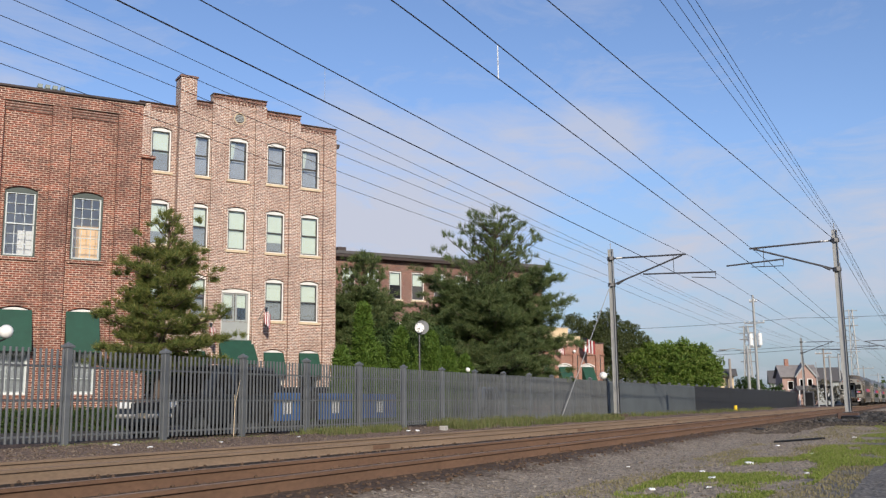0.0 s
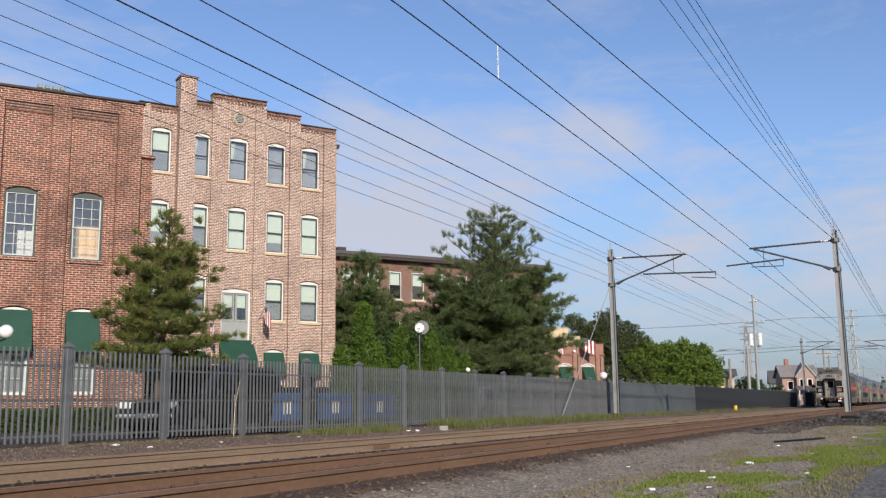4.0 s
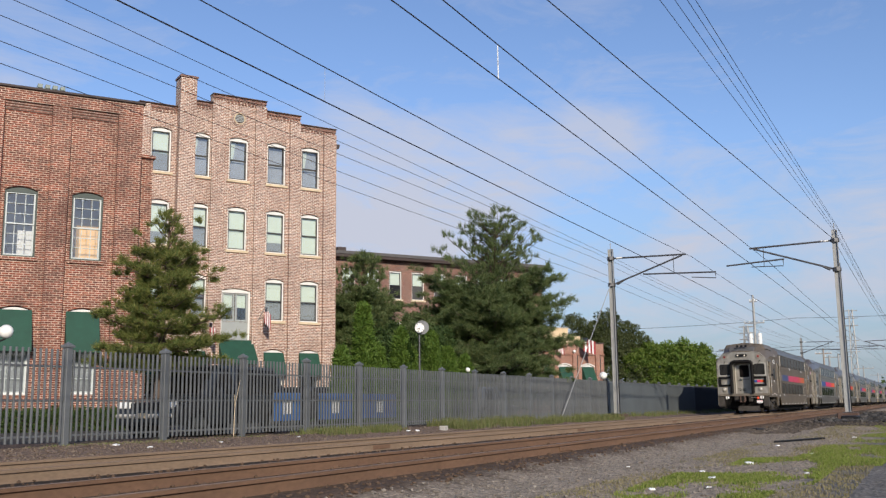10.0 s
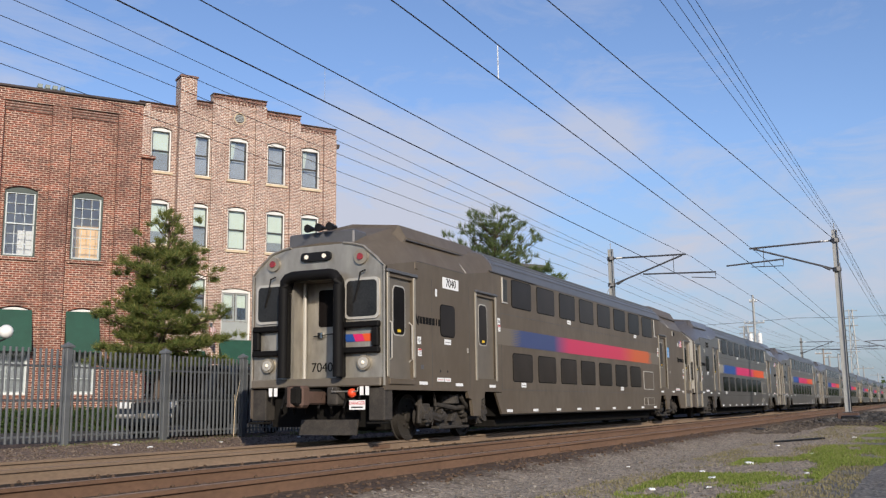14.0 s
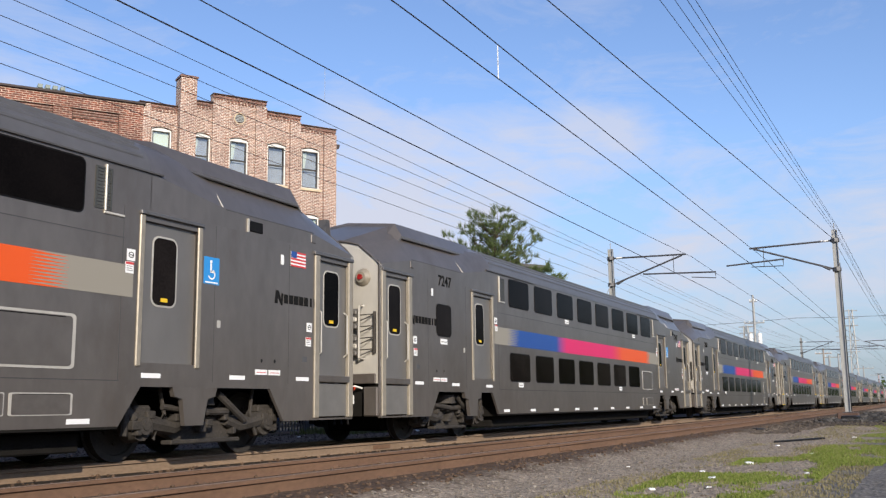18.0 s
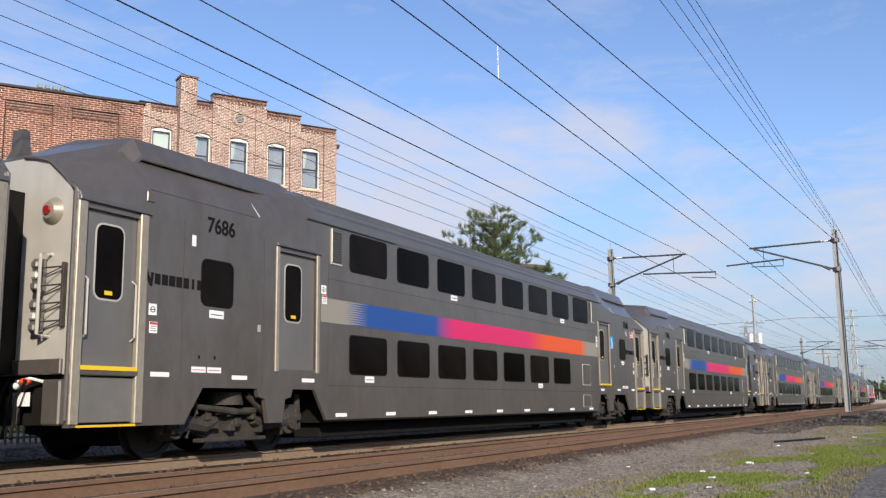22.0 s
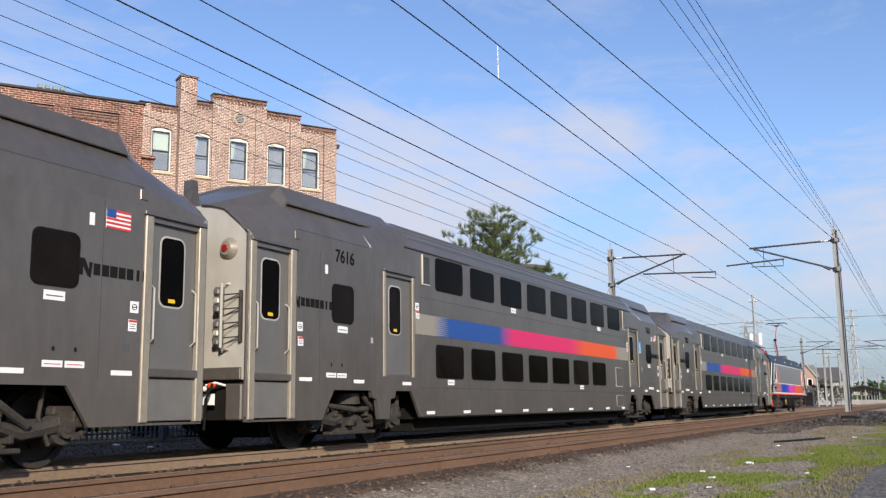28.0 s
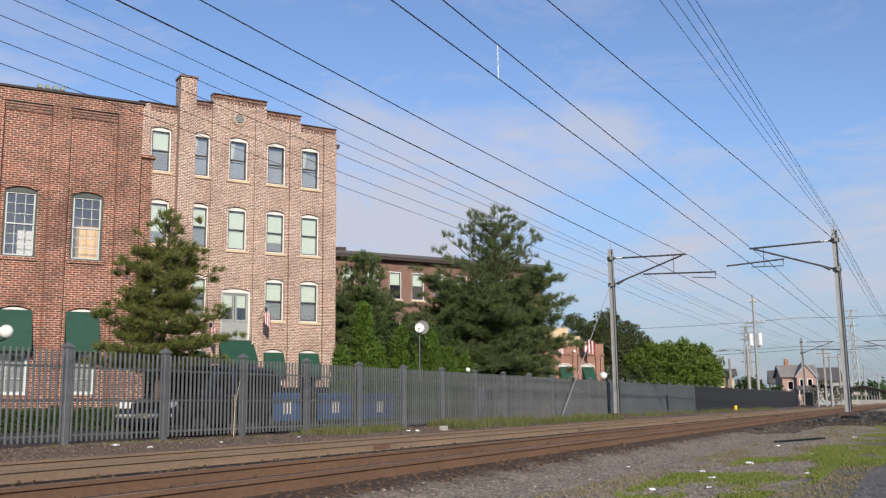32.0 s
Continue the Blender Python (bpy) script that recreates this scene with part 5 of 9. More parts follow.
def arborvitae(x, y, h, r, seed):
    rnd = np.random.RandomState(seed)
    t = thing("arborvitae", Matrix.Translation((x, y, 0)), "narrow green arborvitae in a hedge row", "shrub", "hedge row")
    part("trunk", Geo().tube([(0, 0, -0.05), (0, 0, h * 0.8)], 0.06, 6, True, 0.02), "bark", t)
    n = int(2600 * h / 3)
    q = rnd.rand(n) ** 0.8
    a = rnd.rand(n) * 6.283
    rr = r * np.minimum((1 - q) ** 0.5, 0.86) * (0.75 + 0.3 * rnd.rand(n)) * (0.9 + 0.2 * np.sin(a * 3 + q * 9 + seed))
    c = np.stack([rr * np.cos(a), rr * np.sin(a), 0.05 + q * h], 1)
    d = np.stack([np.cos(a) * 0.4, np.sin(a) * 0.4, np.full(n, 0.9)], 1)
    v, f = leaf_quads(c, d, 0.14, 0.05, rnd, 7)
    ob = new("foliage", raw_mesh("foliage", v, f, M["cedar"]))
    ob.parent = t


for i, (x, y, h, r) in enumerate(((28.8, 17.6, 4.1, 0.5), (30.3, 17.9, 2.7, 0.45), (31.5, 17.6, 3.4, 0.48), (32.7, 17.9, 2.8, 0.45), (34.0, 17.6, 3.4, 0.46), (35.4, 17.6, 2.9, 0.5), (36.8, 17.5, 2.6, 0.45), (27.4, 17.6, 2.5, 0.4))):
    arborvitae(x, y, h, r, 30 + i)


# ---- the train ----
COACH, PITCH_U = 24.95, 25.91
HALF = 1.51


def loft(g, sections):
    """Skin between sections (x, half outline of (y, z) from the near side over the roof); mirrored to the far side."""
    rings = []
    for x, half in sections:
        ring = [(x, -y, z) for y, z in half] + [(x, y, z) for y, z in reversed(half[:-1])]
        rings.append(ring)
    n = len(rings[0])
    k = len(g.v)
    for r in rings:
        g.v += r
    for i in range(len(rings) - 1):
        for j in range(n - 1):
            g.f.append((k + i * n + j, k + i * n + j + 1, k + (i + 1) * n + j + 1, k + (i + 1) * n + j))
    g.f.append(tuple(k + j for j in range(n - 1, -1, -1)))
    g.f.append(tuple(k + (len(rings) - 1) * n + j for j in range(n)))
    return g


TURN = Matrix.Translation((COACH, 0, 0)) @ Matrix.Rotation(math.pi, 4, "Z")       # the far side is the near one turned about
DOORS_END = (0.14, 1.04)
DOORS_QUARTER = (3.98, 4.98)


def rounded_plate(x0, x1, z0, z1, r, y0, y1):
    return Geo().prism(rounded(x0, x1, z0, z1, r), "y", y0, y1)


def coach_shapes():
    s = {}
    holes = []
    for a, c in (DOORS_END, DOORS_QUARTER):
        z0 = 0.5 if a < 1 else 1.25
        holes += [(a, c, z0, 3.06), (COACH - c, COACH - a, z0, 3.06)]
    for a, c in ((1.95, 5.3),):
        holes += [(a, c, 0.4, 0.95), (COACH - c, COACH - a, 0.4, 0.95)]
    s["side_wall"] = Geo().panel(0.0, COACH, 0.47, 3.22, holes, -HALF, -HALF + 0.06)
    cab_holes = [h for h in holes if not (h[0] < 2.5 and h[3] < 1.0 or h[0] < 1)] + [(0.14, 1.04, 1.12, 3.06), (-0.01, 5.3, 0.4, 0.97)]
    s["side_wall_cab"] = Geo().panel(0.0, COACH, 0.47, 3.22, cab_holes, -HALF, -HALF + 0.06)
    for x, d in ((5.3, -1), (COACH - 1.95, -1), (COACH - 5.3, 1)):
        s["side_wall_cab"].prism([(x, 0.47), (x + 0.35 * d, 0.95), (x, 0.95)], "y", -HALF + 0.002, -HALF + 0.05)
    # sloping ends of the truck openings
    for x, d in ((1.95, 1), (5.3, -1), (COACH - 1.95, -1), (COACH - 5.3, 1)):
        s["side_wall"].prism([(x, 0.47), (x + 0.35 * d, 0.95), (x, 0.95)], "y", -HALF + 0.002, -HALF + 0.05)
    for k, z in enumerate((1.02, 2.78)):
        s["seam%d" % k] = Geo().box(5.32, -HALF - 0.003, z - 0.006, COACH - 5.32, -HALF + 0.01, z + 0.006)
    s["weld"] = Geo().box(-0.005, -HALF - 0.002, 1.03, 0.005, -HALF + 0.01, 3.2)
    s["truck_bracket"] = Geo().prism([(3.48, 0.97), (4.38, 0.97), (4.33, 0.83), (4.18, 0.8), (4.12, 0.45), (3.76, 0.45), (3.68, 0.8), (3.53, 0.83)], "y", -HALF + 0.003, -HALF + 0.075)
    s["upper_wall"] = Geo().panel(4.88, COACH - 4.88, 3.22, 3.69, [], -HALF, -HALF + 0.06)
    # half outlines of the roof: end face, sloping hood, full-height middle
    end = [(HALF, 3.22), (HALF, 3.26), (1.36, 3.39), (1.06, 3.64), (0.8, 3.71), (0.6, 3.74), (0.0, 3.77)]
    hood = [(HALF, 3.22), (HALF, 3.47), (1.36, 3.69), (1.2, 3.93), (1.1, 4.07), (0.98, 4.2), (0.0, 4.3)]
    hood2 = [(HALF, 3.22), (HALF, 3.49), (1.37, 3.71), (1.21, 3.95), (1.11, 4.09), (0.98, 4.22), (0.0, 4.32)]
    full = [(HALF, 3.22), (HALF, 3.69), (1.49, 3.8), (1.42, 3.95), (1.25, 4.12), (0.85, 4.3), (0.0, 4.39)]
    mid = [(HALF, 3.685), (HALF, 3.7), (1.49, 3.8), (1.42, 3.95), (1.25, 4.12), (0.85, 4.3), (0.0, 4.39)]
    s["roof"] = loft(Geo(), [(4.9, mid), (COACH - 4.9, mid)])
    for i in range(6):
        t = i / 5
        y, z = 1.445 - 0.42 * t, float(np.interp(-1.445 + 0.42 * t, [-1.49, -1.42, -1.25, -0.85], [3.8, 3.95, 4.12, 4.3]))
        s["rib%d" % i] = Geo().box(5.0, -y - 0.013, z - 0.014, COACH - 5.0, -y + 0.013, z + 0.02)
    s["end_hood"] = loft(Geo(), [(0.02, end), (1.24, hood), (3.46, hood2), (4.9, full)])
    s["end_hood"].sharp = 12
    s["gutter"] = Geo().prism([(-HALF - 0.03, 3.685), (-HALF + 0.03, 3.685), (-HALF + 0.03, 3.72), (-HALF - 0.03, 3.705)], "x", 4.7, 7.6)
    s["eave_seam"] = Geo().box(7.6, -HALF - 0.004, 3.69, COACH - 7.6, -HALF + 0.02, 3.7)
    s["drip_rail"] = Geo().box(0.02, -HALF - 0.045, 3.13, 1.2, -HALF + 0.01, 3.19, 0.008)
    s["drip_rail_q"] = Geo().box(3.88, -HALF - 0.045, 3.13, 5.08, -HALF + 0.01, 3.18, 0.008)
    s["hood_seam"] = Geo().box(1.2, -HALF - 0.004, 3.47, 3.4, -HALF + 0.02, 3.482)
    s["hood_box"] = loft(Geo(), [(0.9, [(1.22, 3.56), (1.22, 3.62), (1.06, 3.88), (0.0, 4.02)]), (1.27, [(1.24, 3.92), (1.24, 3.985), (1.08, 4.245), (0.0, 4.36)]), (4.5, [(1.25, 3.95), (1.25, 4.0), (1.09, 4.27), (0.0, 4.41)]), (4.9, [(1.22, 4.05), (1.2, 4.1), (1.0, 4.23), (0.0, 4.38)])])
    s["hood_box"].sharp = 12
    s["hood_groove"] = Geo().tube([(1.27, -1.248, 3.93), (4.45, -1.258, 3.955)], 0.014, 5)
    s["exhaust_vent"] = Geo().prism([(0.2, 3.78), (0.56, 3.88), (0.49, 4.0), (0.45, 4.27), (0.34, 4.27), (0.33, 4.0)], "y", -0.09, 0.09)
    s["hood_joint"] = Geo().tube([(3.47, -HALF - 0.002, 3.5), (3.45, -1.375, 3.69), (3.44, -1.15, 3.98)], 0.011, 5)
    s["lifting_eye"] = Geo().box(1.12, -HALF - 0.012, 3.3, 1.28, -HALF + 0.02, 3.46, 0.02)
    # end frame: pale stainless, with chamfered shoulders
    g = Geo()
    out = [(-HALF, 1.08), (HALF, 1.08), (HALF, 3.24), (1.36, 3.38), (1.06, 3.63), (0.8, 3.7), (0.6, 3.73), (-0.6, 3.73), (-0.8, 3.7), (-1.06, 3.63), (-1.36, 3.38), (-HALF, 3.24)]
    g.prism(out, "x", 0.0, 0.06)
    s["end_wall"] = g
    # dark sheet in place of the shaded recess below the end sill
    s["end_skirt"] = Geo().box(0.05, -HALF + 0.03, 0.5, 0.1, HALF - 0.03, 1.08)
    s["corner_rib"] = Geo().tube([(-0.012, -HALF + 0.02, 0.55), (-0.012, -HALF + 0.02, 3.24), (-0.012, -1.35, 3.39), (-0.012, -1.05, 3.64), (-0.012, -0.8, 3.71), (-0.012, -0.6, 3.74)], 0.024, 6)
    s["diaphragm"] = Geo().border(-0.62, 0.62, 1.1, 3.35, 0.2, -0.02, 0.4)
    # door leaf, its glass and posts
    s["end_door"] = Geo().panel(0.14, 1.04, 1.18, 3.06, [], -HALF + 0.05, -HALF + 0.09)
    s["end_door_glass"] = rounded_plate(0.37, 0.80, 2.0, 2.9, 0.1, -HALF + 0.042, -HALF + 0.05)
    s["end_door_trim"] = Geo().prism(rounded(0.345, 0.825, 1.975, 2.925, 0.12), "y", -HALF + 0.045, -HALF + 0.0495)
    s["sill_plate"] = Geo().box(0.12, -HALF - 0.03, 1.07, 1.06, -HALF + 0.1, 1.18, 0.01)
    s["trap_panel"] = Geo().box(0.15, -HALF + 0.02, 0.52, 1.03, -HALF + 0.05, 1.06, 0.01)
    s["grab_rail"] = Geo().tube([(0.0, -HALF + 0.02, 1.5), (0.0, -HALF - 0.05, 1.55), (0.0, -HALF - 0.05, 2.2), (0.0, -HALF + 0.02, 2.25)], 0.014, 6)
    s["door_post"] = Geo().box(-0.07, -HALF - 0.028, 0.5, 0.07, -HALF + 0.05, 3.13, 0.012)
    s["quarter_post"] = Geo().box(-0.045, -HALF - 0.022, 1.2, 0.045, -HALF + 0.05, 3.13, 0.012)
    s["quarter_door"] = Geo().panel(3.98, 4.98, 1.25, 3.06, [], -HALF + 0.05, -HALF + 0.09)
    s["quarter_glass"] = rounded_plate(4.2, 4.62, 2.0, 2.88, 0.1, -HALF + 0.042, -HALF + 0.05)
    s["quarter_trim"] = rounded_plate(4.175, 4.645, 1.975, 2.905, 0.12, -HALF + 0.045, -HALF + 0.0495)
    s["handle_mark"] = Geo().box(-0.06, -HALF + 0.036, -0.025, 0.06, -HALF + 0.042, 0.025)
    # windows
    s["gasket"] = rounded_plate(-0.645, 0.645, -0.34, 0.34, 0.09, -HALF - 0.006, -HALF + 0.01)
    s["pane"] = rounded_plate(-0.625, 0.625, -0.32, 0.32, 0.08, -HALF - 0.010, -HALF)
    s["small_gasket"] = rounded_plate(2.2, 2.89, 2.06, 2.72, 0.11, -HALF - 0.006, -HALF + 0.01)
    s["small_pane"] = rounded_plate(2.22, 2.87, 2.08, 2.70, 0.1, -HALF - 0.010, -HALF)
    s["band"] = Geo().box(5.12, -HALF - 0.004, 2.05, 19.8, -HALF + 0.01, 2.45)
    s["reflector"] = Geo().box(-0.17, -HALF - 0.004, -0.03, 0.17, -HALF + 0.01, 0.03)
    s["label"] = Geo().box(-0.15, -HALF - 0.0045, -0.055, 0.15, -HALF + 0.01, 0.055)
    s["label_bar"] = Geo().box(-0.12, -HALF - 0.006, -0.012, 0.12, -HALF - 0.0045, 0.002)
    s["sign"] = Geo().box(-0.07, -HALF - 0.0045, -0.085, 0.07, -HALF + 0.01, 0.085)
    s["sign_mark"] = Geo().prism([(0.022 * math.cos(math.pi * i / 6), 0.03 * math.sin(math.pi * i / 6)) for i in range(12)], "y", -HALF - 0.006, -HALF - 0.0045)
    s["notice_ring"] = Geo()
    for k in range(14):
        a0, a1 = 2 * math.pi * k / 14, 2 * math.pi * (k + 1) / 14
        s["notice_ring"].prism([(q * math.cos(a), q * math.sin(a)) for q, a in ((0.034, a0), (0.034, a1), (0.046, a1), (0.046, a0))], "y", -HALF - 0.006, -HALF - 0.0045)
    s["notice_ring"].box(-0.03, -HALF - 0.006, -0.008, 0.03, -HALF - 0.0045, 0.006)
    s["notice_head"] = Geo().box(-0.066, -HALF - 0.006, 0.045, 0.066, -HALF - 0.0045, 0.08)
    s["notice_bars"] = Geo()
    for k in range(3):
        s["notice_bars"].box(-0.05, -HALF - 0.006, -0.05 + 0.032 * k, 0.05 - 0.015 * (k % 2), -HALF - 0.0045, -0.04 + 0.032 * k)
    s["hatch"] = Geo().prism(rounded(-0.5, 0.5, -0.42, 0.42, 0.06), "y", -HALF - 0.008, -HALF + 0.004)
    s["hatch_inner"] = Geo().prism(rounded(-0.46, 0.46, -0.38, 0.38, 0.05), "y", -HALF - 0.012, -HALF - 0.008)
    g = Geo().border(5.45, 5.72, 3.08, 3.6, 0.025, -HALF - 0.012, -HALF + 0.01)
    for k in range(11):
        z = 3.12 + 0.042 * k
        g.prism([(-HALF - 0.01, z), (-HALF - 0.002, z + 0.034), (-HALF + 0.006, z + 0.034), (-HALF + 0.004, z)], "x", 5.475, 5.695)
    s["louvre"] = g
    s["grille_rail"] = Geo().box(5.4, -HALF - 0.03, 3.06, 5.425, -HALF + 0.01, 3.64, 0.006).box(5.4, -HALF - 0.02, 3.03, 5.74, -HALF + 0.01, 3.06, 0.006)
    y = -HALF - 0.004
    s["emblem"] = Geo().prism([(-0.48, 0.09), (-0.42, 0.09), (-0.36, -0.02), (-0.36, 0.06), (-0.32, 0.06), (-0.34, -0.09), (-0.38, -0.07), (-0.44, 0.02), (-0.44, -0.07), (-0.5, -0.07)], "y", y - 0.002, y + 0.01)
    s["letter_bar"] = Geo().box(-0.046, y - 0.002, -0.055, 0.046, y + 0.01, 0.055)
    # floor, underframe and trucks
    s["underframe"] = Geo().box(0.1, -1.3, 0.982, COACH - 0.1, 1.3, 1.2)
    s["floor_well"] = Geo().box(5.45, -1.42, 0.42, COACH - 5.45, 1.42, 0.978)
    # hung low so that no bright ground shows under the coach
    s["belly_pan"] = Geo().box(5.6, -1.2, 0.17, COACH - 5.6, 1.2, 0.415, 0.02)
    s["belly_sill"] = Geo().box(5.3, -HALF + 0.005, 0.44, COACH - 5.3, -HALF + 0.05, 0.475)
    s["side_frame"] = side_frame()
    s["wheel"] = wheel(0.457)
    # second box is added to block light through the truck
    s["bolster_and_block"] = Geo().box(-0.3, -1.05, 0.45, 0.3, 1.05, 0.85, 0.03).box(-1.85, -0.64, 0.2, 1.85, 0.64, 0.92, 0.03)
    s["coupler"] = Geo().box(-0.55, -0.12, 0.75, 0.1, 0.12, 1.0, 0.03).box(-0.8, -0.17, 0.7, -0.5, 0.17, 1.05, 0.05)
    return s


def wheel(r):
    """A wheelset: two wheels with flange, tread, web, hub and bolts on their axle."""
    g = Geo().tube([(0, -0.7, 0), (0, 0.7, 0)], 0.08, 10)
    prof = [(0.0, -0.085), (0.1, -0.085), (0.11, -0.05), (r * 0.8, -0.03), (r * 0.83, -0.065), (r, -0.065), (r, 0.045), (r + 0.028, 0.055), (r + 0.028, 0.07), (r * 0.83, 0.07), (r * 0.8, 0.02), (0.11, 0.02), (0.1, 0.06), (0.0, 0.06)]
    n, p = 28, len(prof)
    for s in (-1, 1):
        k = len(g.v)
        for i in range(n):
            a = 2 * math.pi * i / n
            g.v += [(q * math.cos(a), s * (0.755 - y), q * math.sin(a)) for q, y in prof]
        for i in range(n):
            for j in range(p - 1):
                q = (k + i * p + j, k + i * p + j + 1, k + ((i + 1) % n) * p + j + 1, k + ((i + 1) % n) * p + j)
                g.f.append(q if s < 0 else q[::-1])
        for i in range(6):
            a = 2 * math.pi * i / 6
            x, z = 0.22 * math.cos(a), 0.22 * math.sin(a)
            y = s * 0.81
            g.box(x - 0.02, min(y, y + s * 0.03), z - 0.02, x + 0.02, max(y, y + s * 0.03), z + 0.02)
    return g


def side_frame():
    """Cast truck side frame with journal housings, dampers, air spring drum and brake gear, at y = -1.1."""
    rnd = random.Random(4)
    g = Geo()
    g.prism([(-1.1, 0.44), (-0.55, 0.26), (0.55, 0.26), (1.1, 0.44), (1.1, 0.58), (0.6, 0.56), (-0.6, 0.56), (-1.1, 0.58)], "y", -1.14, -1.03)
    for s in (-1, 1):
        x = s * 1.275
        g.tube([(x, -1.26, 0.46), (x, -1.04, 0.46)], 0.19, 14, True, 0.22)
        g.tube([(x, -1.33, 0.46), (x, -1.22, 0.46)], 0.115, 12)
        g.tube([(x, -1.345, 0.46), (x, -1.33, 0.46)], 0.06, 8)
        g.tube([(x - s * 0.12, -1.2, 0.5), (x - s * 0.6, -1.2, 0.42), (x - s * 0.85, -1.2, 0.5)], 0.12, 8, True, 0.07)
        g.tube([(x + s * 0.28, -1.22, 0.34), (x + s * 0.24, -1.22, 0.88)], 0.05, 8)
        g.tube([(x + s * 0.12, -1.2, 0.56), (x + s * 0.3, -1.2, 0.72)], 0.09, 8, True, 0.05)
        g.box(x - 0.16, -1.26, 0.6, x + 0.16, -1.06, 0.72, 0.03)
        g.tube([(x - s * 0.3, -1.25, 0.95), (x - s * 0.38, -1.27, 0.6), (x - s * 0.2, -1.25, 0.28)], 0.028, 6)
        for k in range(5):
            cx, cz, d = x + 0.36 * (rnd.random() - 0.5), 0.34 + 0.32 * rnd.random(), 0.035 + 0.05 * rnd.random()
            g.box(cx - d, -1.3 - 0.04 * rnd.random(), cz - d * 0.7, cx + d, -1.15, cz + d * 0.7, 0.012)
    g.tube([(-0.12, -1.12, 0.72), (-0.12, -1.12, 0.78), (-0.12, -1.12, 0.9)], 0.27, 14, True, 0.24)
    g.tube([(0.12, -1.31, 0.88), (0.72, -1.31, 0.5)], 0.05, 8)
    g.tube([(-0.1, -1.3, 0.62), (-0.95, -1.28, 0.7)], 0.055, 8, True, 0.04)
    g.box(-0.72, -1.24, 0.2, 0.72, -1.05, 0.26, 0.015)
    g.box(-0.5, -1.3, 0.58, 0.42, -1.06, 0.68, 0.03)
    for k in range(8):
        cx, cz, d = -0.7 + 1.4 * rnd.random(), 0.32 + 0.38 * rnd.random(), 0.03 + 0.06 * rnd.random()
        g.box(cx - d, -1.26 - 0.05 * rnd.random(), cz - 0.05, cx + d, -1.1, cz + 0.05, 0.012)
    return g


SH = coach_shapes()


SETS = []


def add_truck(parent, x, wheel_geo, r, span, name="truck"):
    t = part(name, SH["bolster_and_block"], "under", parent, m=Matrix.Translation((x, 0, 0)))
    part("side_frame", SH["side_frame"], "bogie", t)
    part("side_frame", SH["side_frame"], "bogie", t, m=Matrix.Rotation(math.pi, 4, "Z"))
    for s in (-1, 1):
        SETS.append((part("wheelset", wheel_geo, "wheelsteel", t, m=Matrix.Translation((s * span, 0, r))), Vector((s * span, 0, r)), r))
    return t


